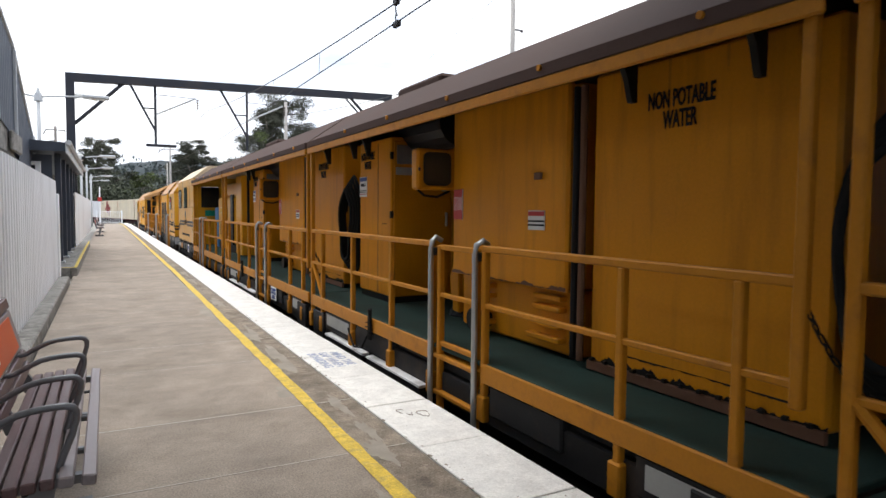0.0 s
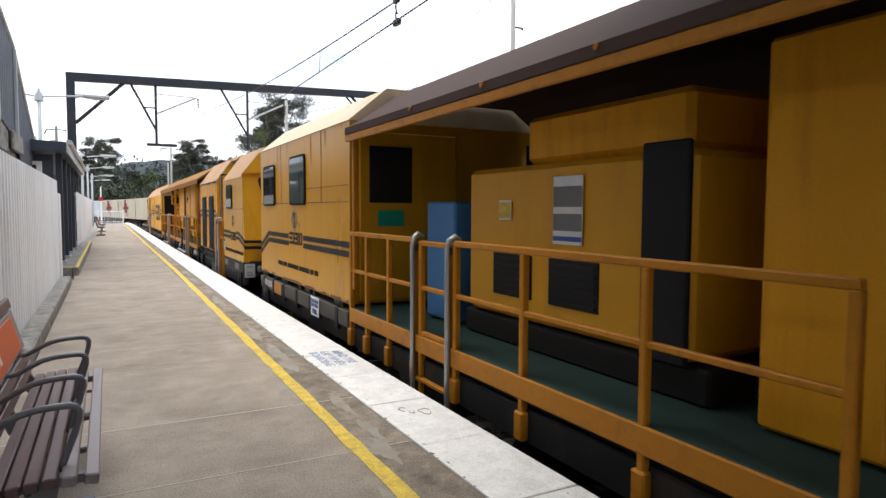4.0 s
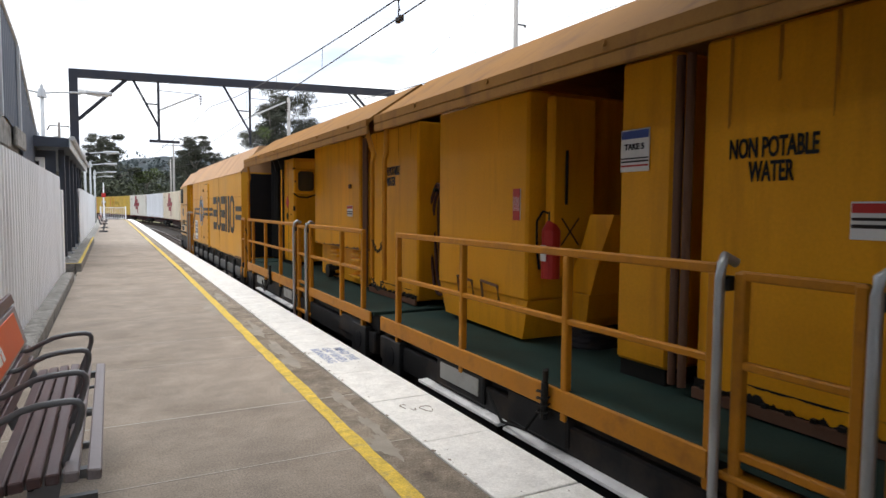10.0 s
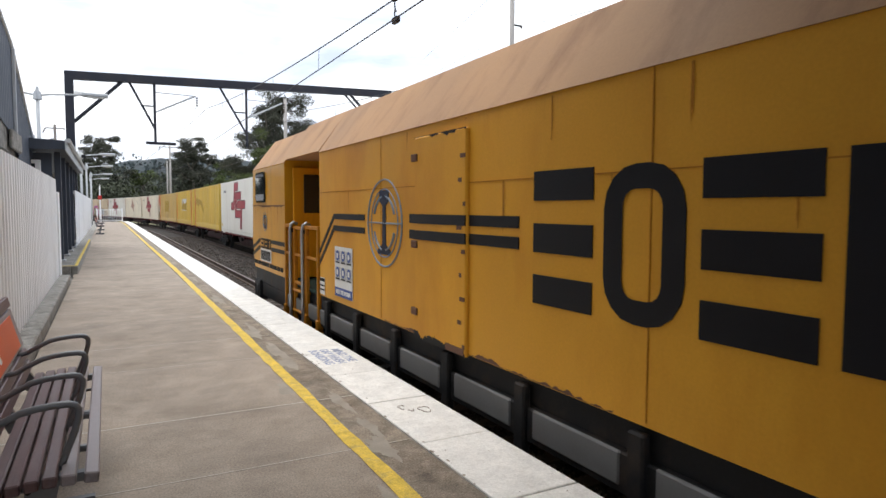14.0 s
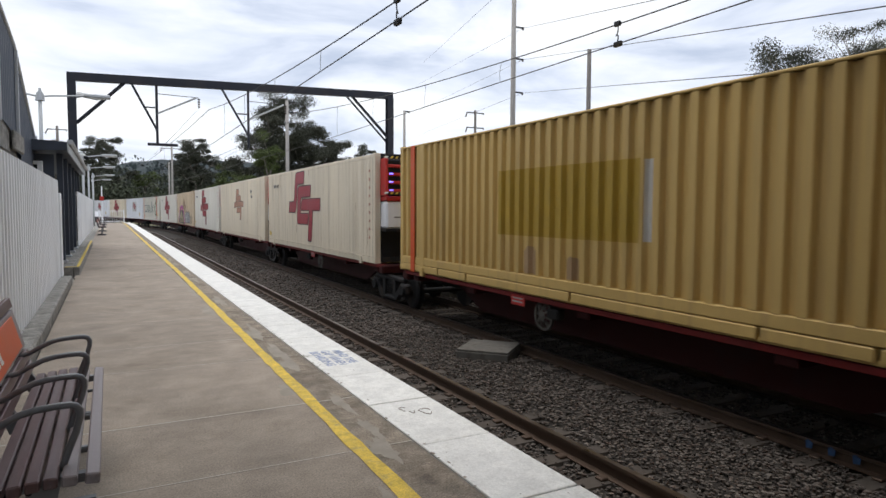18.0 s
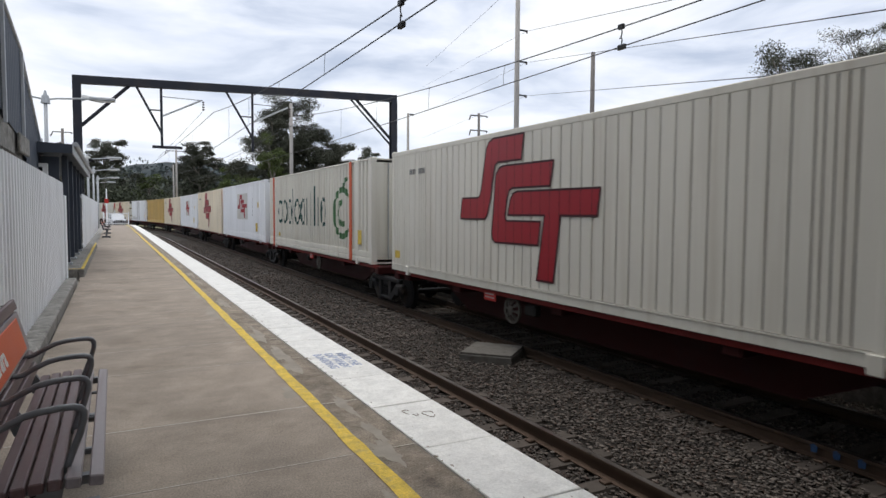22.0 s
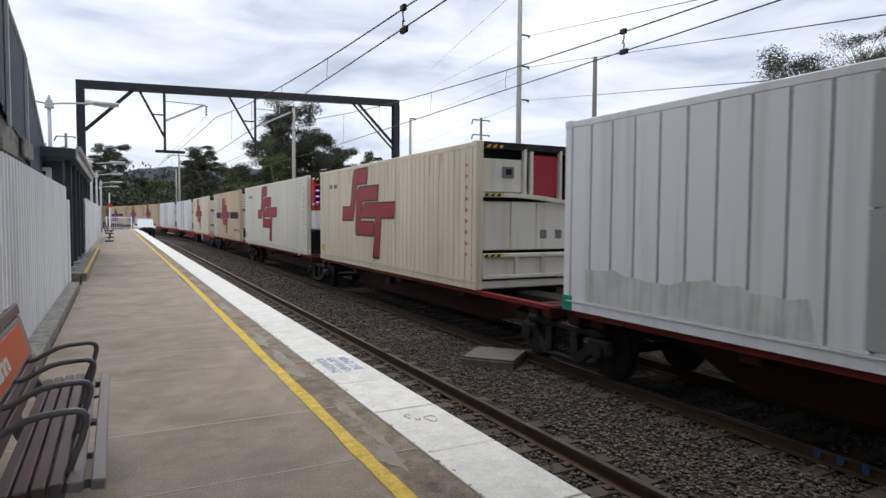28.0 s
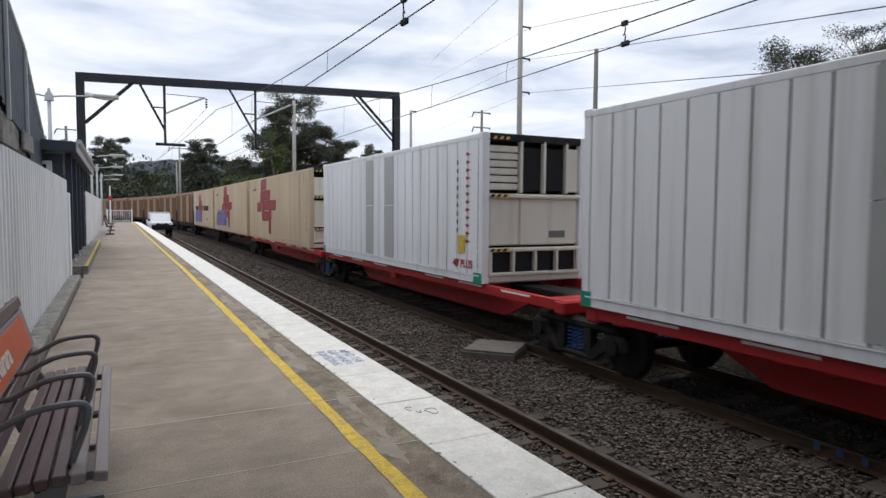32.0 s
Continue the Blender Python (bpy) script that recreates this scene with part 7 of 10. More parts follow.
FAR_ENDS = (276.2, 289.1, 301.8, 315.35, 328.1, 340.9, 353.8, 366.5, 379.85, 392.8, 405.5, 418.6, 431.2, 443.9, 456.0, 468.7, 482.2, 494.0, 506.95, 519.6, 532.4)
SHORT = {14: 10.45, 15: 10.15, 16: 11.9, 17: 10.05, 18: 9.87, 19: 9.95, 20: 10.05, 21: 11.2}
for k in range(-14, 33):
    s_far = 14 + (FAR_ENDS[k] if 0 <= k <= 20 else 276.2 + 12.81 * k) * 1.03125 - 14 * 1.03125
    LN = SHORT.get(k, 12.05) * 1.025
    s_near = s_far - LN
    if k >= 24:
        v = louvre_van("brown boxcar with a dark grimy lower half")
        MOVES.append((v, s_far - 12.9, 16.5, FAR))
        continue
    red = k in (18, 19, 20, 21)
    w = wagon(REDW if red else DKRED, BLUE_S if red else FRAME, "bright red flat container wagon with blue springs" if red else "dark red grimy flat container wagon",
              (2.75,) if k == 18 else (0.0, 12.2) if k == 17 else (0.0,), {18: 6.12, 7: 5.2, 17: 4.87, 2: 5.5, 3: 7.15, 8: 7.05}.get(k))
    MOVES.append((w, s_far - 12.8, 16.5, FAR))
    if k in (0, 1, 13):
        c = container("corrugated", YEL_C if k < 13 else YEL_D, "weathered yellow corrugated container on a flat wagon", LEN=LN)
    elif k == 2:
        c = container("corrugated", YEL_D, "faded yellow corrugated container with overpainted rectangle", LEN=LN)
    elif k == 8:
        c = container("corrugated", OFFW, "off-white corrugated container with dark green lettering bars", LEN=LN)
    elif k in (9, 11, -2, -6, -11):
        c = container("corrugated", WHITE_C, "clean white corrugated container", LEN=LN)
    elif k in (14, 19, 20):
        c = container("even", WHITE_C, "dirty white refrigerated container with grey repair panels", "fan", LEN=LN)
    elif k in (4, 6, -4, -9, 23):
        c = container("wide", CREAM_D if k in (6, 23) else CREAM, "stained cream refrigerated container", "genset", LEN=LN)
    elif k in (15, 18, 17, 21, 22):
        c = container("wide" if k == 17 else "panelled", CREAM_D if k in (17, 21, 22) else CREAM, "cream refrigerated container with red emblem", "cover" if k != 17 else "fan", LEN=LN)
    else:
        c = container("panelled", OFFW if k in (5, 7, 16, -1) else CREAM, "off-white refrigerated container with large red emblem", "genset", LEN=LN)
    dress(k, c)
    c["rise"] = FLOOR
    MOVES.append((c, s_near, 16.5, FAR))


# ---- yellow rail maintenance train; lengths are its places at the start, sides from the track centre ----
SIDE = -1.25  # platform-side face


class Car:
    """A vehicle whose parts are given by their lengths at the start; y0 is its own origin."""

    def __init__(self, y0, label, name="maintenance_vehicle"):
        self.y0 = y0
        self.ob = thing(name, label, "rail vehicle", group="vehicles of the maintenance train")
        MOVES.append((self.ob, y0, 3.33, NEAR))

    def box(self, name, x0, x1, s0, s1, z0, z1, material, b=0.012, label="", parent=None):
        return part(name, Shape().box(x0, x1, s0 - self.y0, s1 - self.y0, z0, z1, b), material, parent or self.ob, label)

    def add(self, name, shape, material, label="", parent=None, smooth=False):
        shape.v = [(x, y - self.y0, z) for x, y, z in shape.v]
        return part(name, shape, material, parent or self.ob, label, smooth)

    def words(self, name, text, x, s, z, size, material=BLACK, label="", stretch=1.0, parent=None):
        return lettering(name, text, size, material, parent or self.ob, facing_platform(x, s - self.y0, z), 0.002, label, stretch)

    def sign(self, x, s0, s1, z0, z1, bands, label="printed notice"):
        """A white plate with coloured bands: (from, to in height fraction, material)."""
        p = self.box("notice", x - 0.004, x, s0, s1, z0, z1, WHITE_P, 0.001, label)
        for a, b, m in bands:
            self.box("band", x - 0.007, x - 0.003, s0 + 0.006, s1 - 0.006, z0 + (z1 - z0) * a, z0 + (z1 - z0) * b, m, 0, "", p)
        return p


def underframe(c, s0, s1, bogies, boxes=()):
    c.box("frame", SIDE + 0.06, -SIDE - 0.06, s0, s1, 1.17, 1.36, FRAME, 0.01, "dark steel underframe")
    for sd in (-1, 1):
        c.box("side_sill", sd * 1.24, sd * 1.16, s0, s1, 0.98, 1.2, FRAME, 0.012, "dark steel side sill")
    c.box("centre_sill", -0.4, 0.4, s0, s1, 0.75, 1.2, DARK, 0.02)
    for a, b, z0, z1, m in boxes:
        c.box("underfloor_box", SIDE + 0.01, SIDE + 0.35, a, b, z0, z1, m, 0.02, "box slung under the frame")
    for y in bogies:
        bogie(c.ob, y - c.y0, FRAME)
    for y in (s0 + 0.35, s1 - 0.35):
        g = Shape()
        n = 16
        ring = [(y + 0.085 * math.cos(6.2832 * i / n), 1.08 + 0.085 * math.sin(6.2832 * i / n)) for i in range(n)]
        c.box("lifting_bracket", SIDE - 0.03, SIDE + 0.05, y - 0.2, y + 0.2, 0.93, 1.23, FRAME, 0.01, "bolted lifting bracket")
        g.prism(ring, "x", SIDE - 0.036, SIDE - 0.02)
        c.add("bracket_hole", g, BLACK)
    for y, d in ((s0, -1), (s1, 1)):
        c.box("coupler", -0.1, 0.1, min(y, y + d * 0.35), max(y, y + d * 0.35), 0.78, 1.0, DARK, 0.03)


def railing(c, posts, top=2.2, mid=1.81, foot=1.02, ends=True, start=None):
    """posts: lengths in order; square yellow tube. The rails may run on to a hanging corner post at start."""
    x = SIDE
    a, b = start or posts[0], posts[-1]
    c.box("top_rail", x - 0.022, x + 0.022, a - 0.02, b + 0.02, top - 0.045, top, YEL_R, 0.008)
    c.box("middle_rail", x - 0.018, x + 0.018, a, b, mid - 0.035, mid, YEL_R, 0.007)
    for p in posts:
        c.box("post", x - 0.024, x + 0.024, p - 0.024, p + 0.024, foot, top - 0.04, YEL_R, 0.008)
        if ends:
            c.box("post_shoe", x - 0.04, x + 0.04, p - 0.045, p + 0.045, foot - 0.02, foot + 0.16, YEL_R, 0.01)


def ladder(c, s0, s1):
    """A boarding gap with two pale grab poles and treads."""
    for s in (s0, s1):
        g = Shape()
        g.tube([(SIDE - 0.05, s, 0.72), (SIDE - 0.05, s, 1.0), (SIDE - 0.05, s, 2.14), (SIDE - 0.04, s, 2.2), (SIDE, s + (0.02 if s == s1 else -0.02), 2.23), (SIDE + 0.05, s, 2.2)], 0.021, 8)
        c.add("grab_pole", g, PIPE, "pale galvanised grab pole", smooth=True)
        c.box("gate_post", SIDE - 0.02, SIDE + 0.03, s - 0.09 if s == s1 else s + 0.04, s - 0.04 if s == s1 else s + 0.09, 0.75, 2.17, YEL_R, 0.008)
    for z, h in ((2.135, 0.04), (1.775, 0.035), (1.40, 0.04)):
        c.box("gate_rail", SIDE - 0.012, SIDE + 0.022, s0 + 0.05, s1 - 0.05, z, z + h, YEL_R, 0.007)
    for s in (s0, s1):
        c.box("pole_clamp", SIDE - 0.04, SIDE + 0.03, s - 0.026, s + 0.026, 2.09, 2.15, DARK, 0.01, "greasy dark clamp")
    for z in (0.78, 1.02, 1.30):
        c.box("tread", SIDE - 0.03, SIDE + 0.12, s0, s1, z, z + 0.035, YEL_R, 0.008)


def canopy(c, s0, s1, top, lip, brackets=()):
    s = Shape()
    eave, ridge = (SIDE - 0.05, 3.24), (SIDE + 0.50, 3.64)
    s.prism([(eave[0], eave[1] + 0.02), (ridge[0], ridge[1]), (-ridge[0], ridge[1]), (-eave[0], eave[1] + 0.02), (-eave[0], eave[1] - 0.02), (-ridge[0], ridge[1] - 0.04), (ridge[0], ridge[1] - 0.04), (eave[0], eave[1] - 0.02)], "y", s0, s1)
    c.add("roof", s, top, "sloping sheet roof over the walkway")
    for sd in (-1, 1):
        c.box("eave_board", min(sd * 1.315, sd * 1.285), max(sd * 1.315, sd * 1.285), s0, s1, 3.12, 3.19, lip, 0.008, "folded sheet eave")
        c.box("eave_trim", min(sd * 1.318, sd * 1.282), max(sd * 1.318, sd * 1.282), s0, s1, 3.19, 3.266, top, 0.006, "rolled roof edge")
    for y in brackets:
        g = Shape()
        g.prism([(SIDE + 0.30, 3.34), (SIDE + 0.46, 3.38), (SIDE + 0.46, 3.06), (SIDE + 0.42, 3.06), (SIDE + 0.38, 3.20)], "y", y - 0.02, y + 0.02)
        c.add("roof_bracket", g, DARK)
    for i in range(int((s1 - s0) / 1.1)):
        g = Shape()
        y = s0 + 0.5 + i * 1.1
        g.rod((eave[0] - 0.02, y, 3.24), (eave[0] - 0.035, y, 3.24), 0.018, 8)
        c.add("rivet", g, lip)


def chain(c, p, q, sag, n=16, r=0.009):
    p, q = Vector(p), Vector(q)
    g = Shape()
    for i in range(n):
        t = (i + 0.5) / n
        m = p.lerp(q, t)
        m.z -= sag * 4 * t * (1 - t)
        d = (q - p) / n
        d.z -= sag * 4 * (1 - 2 * t) / n
        d *= 0.62
        side_ = Vector((0.013, 0, 0)) if i % 2 else Vector((0, 0, 0.013))
        g.tube([m - d, m - d * 0.5 + side_, m + d * 0.5 + side_, m + d, m + d * 0.5 - side_, m - d * 0.5 - side_, m - d], r * 0.55, 5)
    c.add("chain", g, DARK, "thin greasy safety chain")


def hose_coil(c, x, s, z, r, loops, material=RUBBER):
    for i in range(loops):
        g = Shape()
        n = 36
        rr = r * (1 - 0.07 * i)
        g.tube([(x - 0.03 * i + 0.012 * math.sin(0.7 * k), s + rr * 0.45 * math.sin(6.2832 * k / n), z + rr * math.cos(6.2832 * k / n)) for k in range(n + 1)], 0.022, 6)
        c.add("hose_loop", g, material, smooth=True)


def hung_hose(c, x, s):
    """A hose looped over a peg; its strands sag towards the door."""
    for i in range(7):
        g = Shape()
        n = 28
        pts = []
        for k in range(n + 1):
            a = 6.2832 * k / n
            z = 2.10 + (0.56 - 0.025 * i) * math.cos(a)
            lean = max(0.0, 2.3 - z) * (0.10 + 0.03 * i)
            pts.append((x + 0.035 * i + 0.01 * math.sin(0.9 * k + i), s + (0.19 - 0.014 * i) * math.sin(a) - lean - 0.012 * i, z))
        g.tube(pts, 0.017, 6)
        c.add("hose_loop", g, HOSE, smooth=True)
    g = Shape()
    g.rod((x - 0.05, s - 0.03, 2.60), (x + 0.35, s - 0.03, 2.60), 0.02, 8)
    c.add("hose_peg", g, DARK)


def extinguisher(c, x, s, z):
    g = Shape()
    g.rod((x, s, z), (x, s, z + 0.36), 0.07, 14)
    g.rod((x, s, z + 0.36), (x, s, z + 0.43), 0.07, 14, 0.03)
    b = c.add("fire_extinguisher", g, RED_P, "red fire extinguisher", smooth=False)
    g = Shape()
    g.rod((x, s, z + 0.43), (x, s, z + 0.5), 0.025, 8)
    g.tube([(x, s, z + 0.48), (x - 0.04, s + 0.05, z + 0.5), (x - 0.06, s + 0.1, z + 0.42), (x - 0.06, s + 0.09, z + 0.2), (x - 0.05, s + 0.07, z + 0.06)], 0.010, 6)
    c.add("nozzle", g, BLACK, "", b)
    c.box("label", x - 0.074, x - 0.064, s - 0.035, s + 0.035, z + 0.13, z + 0.25, WHITE_P, 0.004, "", b)


def chute(c, s, x=-0.30):
    """A faceted yellow duct that leans up behind the door and ends in a black boot."""
    g = Shape()
    lo = [(s + d, z) for d, z in ((-0.135, 1.80), (-0.115, 1.62), (-0.07, 1.55), (0.07, 1.55), (0.115, 1.62), (0.135, 1.80))]
    g.prism(lo, "x", x - 0.16, x + 0.18)
    g.prism([(s - 0.135, 1.802), (s + 0.135, 1.802), (s - 0.01, 2.11), (s - 0.12, 2.38), (s - 0.36, 2.38), (s - 0.24, 2.11)], "x", x - 0.15, x + 0.17)
    c.add("duct", g, c.paint, "faceted yellow exhaust duct")
    g = Shape()
    r_ = random.Random(int(s * 10))
    fold = [r_.uniform(-0.012, 0.012) for _ in range(16)]
    g.sheet([[(x + (0.215 - 0.07 * i / 9 + fold[(k + i) % 16] + 0.012 * (i % 2)) * math.cos(6.2832 * k / 16), s + (0.185 - 0.055 * i / 9 + fold[(3 * k + i) % 16] + 0.012 * (i % 2)) * math.sin(6.2832 * k / 16), 1.402 + i * 0.0175) for k in range(17)] for i in range(10)])
    c.add("boot", g, BOOT, "crumpled black rubber boot")


def non_potable(c, x, s, z, size=0.155):
    return c.words("stencil", "NON POTABLE\nWATER", x, s, z, size, BLACK, "black stencilled lettering", 0.50)


def take_five(c, x, s, z, w=0.17, h=0.26):
    p = c.sign(x, s - w / 2, s + w / 2, z - h / 2, z + h / 2, [(0.78, 0.97, BLUE_T), (0.22, 0.26, FRAME), (0.12, 0.16, RED_P), (0.30, 0.33, FRAME)], "white safety notice with blue header")
    c.words("notice_text", "TAKE 5", x - 0.008, s, z + 0.02, 0.05, BLACK, "", 1.0, p)


def exclusion_notice(c, s0, s1, z0, z1):
    """White notice on the side sill."""
    p = c.sign(SIDE - 0.03, s0, s1, z0, z1, [], "exclusion zone notice")
    m = (s0 + s1) / 2
    c.words("notice_text", "EXCLUSION\nZONE AREA", SIDE - 0.036, m, z0 + (z1 - z0) * 0.66, 0.058, BLUE_T, "blue lettering", 0.92, p)
    c.words("notice_text", "KEEP CLEAR\nAT ALL TIMES", SIDE - 0.036, m, z0 + (z1 - z0) * 0.24, 0.034, BLUE_T, "small blue lettering", 0.92, p)


def safety_board(c, X, s0, s1, z0, z1):
    """White board with six round pictograms over a blue footer."""
    w, h = s1 - s0, z1 - z0
    ps = c.sign(X, s0, s1, z0, z1, [(0.0, 0.18, BLUE_T)], "safety clothing notice with six pictograms")
    for i in range(3):
        for j in range(2):
            a, z = s0 + w * (0.18 + 0.32 * i), z0 + h * (0.47 + 0.33 * j)
            c.box("pictogram_field", X - 0.006, X - 0.003, a - w * 0.135, a + w * 0.135, z - h * 0.14, z + h * 0.12, PATCH_G, 0, "pale grey field", ps)
            g = Shape()
            g.prism([(a + w * 0.10 * math.cos(6.2832 * k / 16), z + 0.02 * h + w * 0.10 * math.sin(6.2832 * k / 16)) for k in range(16)], "x", X - 0.008, X - 0.005)
            c.add("pictogram", g, BLUE_T, "blue round pictogram", ps)
            c.box("pictogram_figure", X - 0.0105, X - 0.007, a - w * 0.045, a + w * 0.045, z - h * 0.03, z + h * 0.07, WHITE_P, 0, "", ps)
            c.box("caption_bar", X - 0.0085, X - 0.005, a - w * 0.11, a + w * 0.11, z - h * 0.125, z - h * 0.10, FRAME, 0, "dark caption bar", ps)
    c.words("notice_text", "MUST BE WORN", X - 0.009, (s0 + s1) / 2, z0 + h * 0.09, 0.115 * w, WHITE_P, "white lettering", 0.95, ps)


def rounded(x0, x1, z0, z1, r):
    return [(cx + r * math.cos(radians(st + k * 30)), cz + r * math.sin(radians(st + k * 30))) for cx, cz, st in ((x1 - r, z1 - r, 0), (x0 + r, z1 - r, 90), (x0 + r, z0 + r, 180), (x1 - r, z0 + r, 270)) for k in range(4)]


def grinder(y0, y1, plan, label):
    """An open-sided grinding module with a walkway. y0 is the near end; plan holds lengths from there."""
    c = Car(y0, label, "grinding_module")
    old = plan["old"]
    paint = c.paint = YEL_G if old else YEL_H
    underframe(c, y0 + 0.17, y1, (y0 + 1.4, y1 - 1.3))
    c.box("deck", SIDE + 0.0, -SIDE, y0 + 0.17, y1 - 0.02, 1.365, 1.40, DECK, 0.006, "worn green non-slip deck")
    pp = plan["posts"]
    c.box("edge_band", SIDE - 0.03, SIDE - 0.005, y0 + (0.62 if plan["kind"] == "hoses" else 0.2), y0 + plan["gate"][0] - 0.05, 1.27 if old else 1.29, 1.40, YEL_R, 0.006, "yellow edge band")
    c.box("edge_band", SIDE - 0.03, SIDE - 0.005, y0 + plan["gate"][1] + 0.05, y1 - 0.1, 1.27, 1.40, YEL_R, 0.006, "yellow edge band")
    for a, b, pale in plan["plates"]:
        sp_ = c.box("step_box", SIDE - 0.012, SIDE + 0.10, y0 + a, y0 + b, 1.06, 1.268, FRAME, 0.012, "dark side box under the deck edge")
        if pale:
            c.box("pale_panel", SIDE - 0.018, SIDE - 0.008, y0 + a + 0.06, y0 + b - 0.07, 1.11, 1.235, PLATE_G, 0.006, "pale grey inset panel", sp_)
    for a in [y0 + v for v in plan["trays"]]:
        g = Shape()
        g.prism([(SIDE - 0.07, 1.018), (SIDE - 0.066, 1.032), (SIDE + 0.02, 1.036), (SIDE + 0.12, 1.052), (SIDE + 0.12, 1.03), (SIDE - 0.06, 1.008)], "y", a - 0.59, a + 0.59)
        tray = c.add("dust_tray", g, SILVER, "silver dust tray")
        g = Shape()
        g.prism([(SIDE - 0.062, 1.006), (SIDE + 0.115, 1.025), (SIDE + 0.115, 0.72), (SIDE - 0.055, 0.74)], "y", a - 0.585, a + 0.585)
        c.add("tray_side", g, BLACK, "", tray)
    g = Shape()
    g.box(-0.7, 1.2, y0 + 0.3, y1 - 0.3, 0.35, 0.8, 0.05)
    c.add("grinding_gear", g, DARK, "dark grinding gear under the frame")
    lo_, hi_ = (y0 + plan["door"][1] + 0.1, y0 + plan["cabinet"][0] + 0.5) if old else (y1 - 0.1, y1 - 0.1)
    # Interior shade is put in as dark sheets; only the gap stays yellow
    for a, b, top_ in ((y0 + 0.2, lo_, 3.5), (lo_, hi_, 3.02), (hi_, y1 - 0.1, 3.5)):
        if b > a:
            c.box("inner_wall", 0.95, 1.0, a, b, 1.4, top_, paint if top_ < 3.2 else DARK, 0.0, "inner wall sheet, yellow at the gap, elsewhere dark for interior shade")
            c.box("far_wall", 1.1, 1.15, a, b, 1.4, min(top_, 3.2), paint, 0.0)
    canopy(c, y0 + 0.2, y1 - 0.03, ROOF_B if old else ROOF_N, YEL_R if old else ROOF_N, [y0 + v for v in plan["brackets"]])

    def q(v):
        return y0 + v
    for s in (q(plan["tall"][0]), q(plan["tall"][1])):
        g = Shape()
        if old:
            g.box(SIDE - 0.025, SIDE + 0.025, s - 0.025, s + 0.025, 1.7, 3.2, 0.008)
        else:
            g.tube([(SIDE, s, 1.74), (SIDE, s, 2.85), (SIDE + 0.02, s, 2.92), (SIDE - 0.03, s + (-0.12 if s > y0 + 1 else 0.12), 3.22)], 0.026, 6)
        c.add("corner_post", g, YEL_R)
    F = SIDE + 0.53  # front plane of tanks, doors and cabinets
    for lo, hi, words, top in plan["tanks"]:
        c.box("water_tank", F, 0.9, q(lo), q(hi), 1.45, 3.3, paint, 0.02, "plain yellow water tank panel")
        c.box("tank_foot", F - 0.025, F + 0.005, q(lo), q(hi), 1.41, 1.47, RUSTB, 0.004)
        for i in range(int((hi - lo) / 0.12)):
            c.box("bolt", F - 0.04, F - 0.015, q(lo + 0.05 + i * 0.12), q(lo + 0.075 + i * 0.12), 1.475, 1.495, DARK, 0)
        ragged(c, q(lo), q(hi), 1.47, 0.05, int(y0 * 7) + 1, DARK, F - 0.003, True)
        ragged(c, q(lo + 0.1), q(hi - 0.3), 1.56, 0.012, int(y0 * 7) + 2, DARK, F - 0.003, False, "scratch", "dark scrape")
        for i in range(4):
            a = lo + (hi - lo) * (0.12 + 0.24 * i)
            ragged(c, q(a), q(a + 0.02), 3.28, 0.3 + 0.15 * (i % 2), int(y0 * 7) + 5 + i, RUST_S, F - 0.003, False, "grime_run", "thin grime streak")
        non_potable(c, F - 0.005, q(words), top - 0.10, 0.135)
        for dx in (0.0, 0.07):
            g = Shape()
            g.rod((F - 0.03, q(hi + 0.06 + dx), 1.45), (F - 0.03, q(hi + 0.06 + dx), 3.25), 0.024, 8)
            c.add("cable_pipe", g, BLACK if dx and old else RUSTB)
    d0, d1 = plan["door"]
    if plan["kind"] == "cabinet":
        door = c.box("sliding_door", F - 0.05, F + 0.02, q(d0), q(d1), 1.88, 3.3, paint, 0.02, "large yellow sliding door")
        c.sign(F - 0.052, q(d0 + 0.24), q(d0 + 0.44), 2.30, 2.44, [(0.72, 0.95, RED_P), (0.4, 0.5, FRAME), (0.2, 0.3, FRAME)], "small safety notice")
        ragged(c, q(d0), q(d1), 1.89, 0.03, int(y0 * 7) + 12, RUSTB, F - 0.053, True)
        c.box("door_latch", F - 0.07, F - 0.05, q(d0 + 0.28), q(d0 + 0.36), 2.66, 2.71, RUSTB, 0.004, "", door)
        c.box("machine_base", F + 0.06, 0.9, q(d0), q(d1), 1.42, 1.88, paint, 0.02, "yellow machine base")
        c.box("machine_body", F + 0.05, 0.9, q(d0), q(d1 - 0.05), 1.9, 3.3, paint, 0.01, "yellow machine housing")
        for z in (1.50, 1.60, 1.72, 1.80):
            for a in (d0 + 0.12, d0 + 1.02):
                c.box("bracket", F - 0.01, F + 0.08, q(a), q(a + (0.32 if z > 1.55 else 0.4)), z, z + 0.04, paint, 0.008)
        g = Shape()
        g.rod((F + 0.08, q(d0 + 1.15), 1.53), (F - 0.1, q(d0 + 1.15), 1.53), 0.075, 14)
        g.rod((F - 0.04, q(d0 + 1.15), 1.53), (F - 0.1, q(d0 + 1.15), 1.53), 0.095, 14)
        c.add("motor", g, BLACK, "black round motor")
        m0 = d1 + 0.05
        g = Shape()
        gx = SIDE + (0.15 if old else 0.18)
        g.box(gx, SIDE + 0.60, q(m0), q(m0 + 0.13), 2.62, 2.98, 0.02)
        mb = c.add("gauge_box", g, paint, "yellow gauge box with a dark window")
        g = Shape()
        g.prism(rounded(gx + 0.06, SIDE + 0.48, 2.655, 2.95, 0.05), "y", q(m0) - 0.012, q(m0) + 0.004)
        wf = c.add("gauge_frame", g, BLACK, "", mb)
        g = Shape()
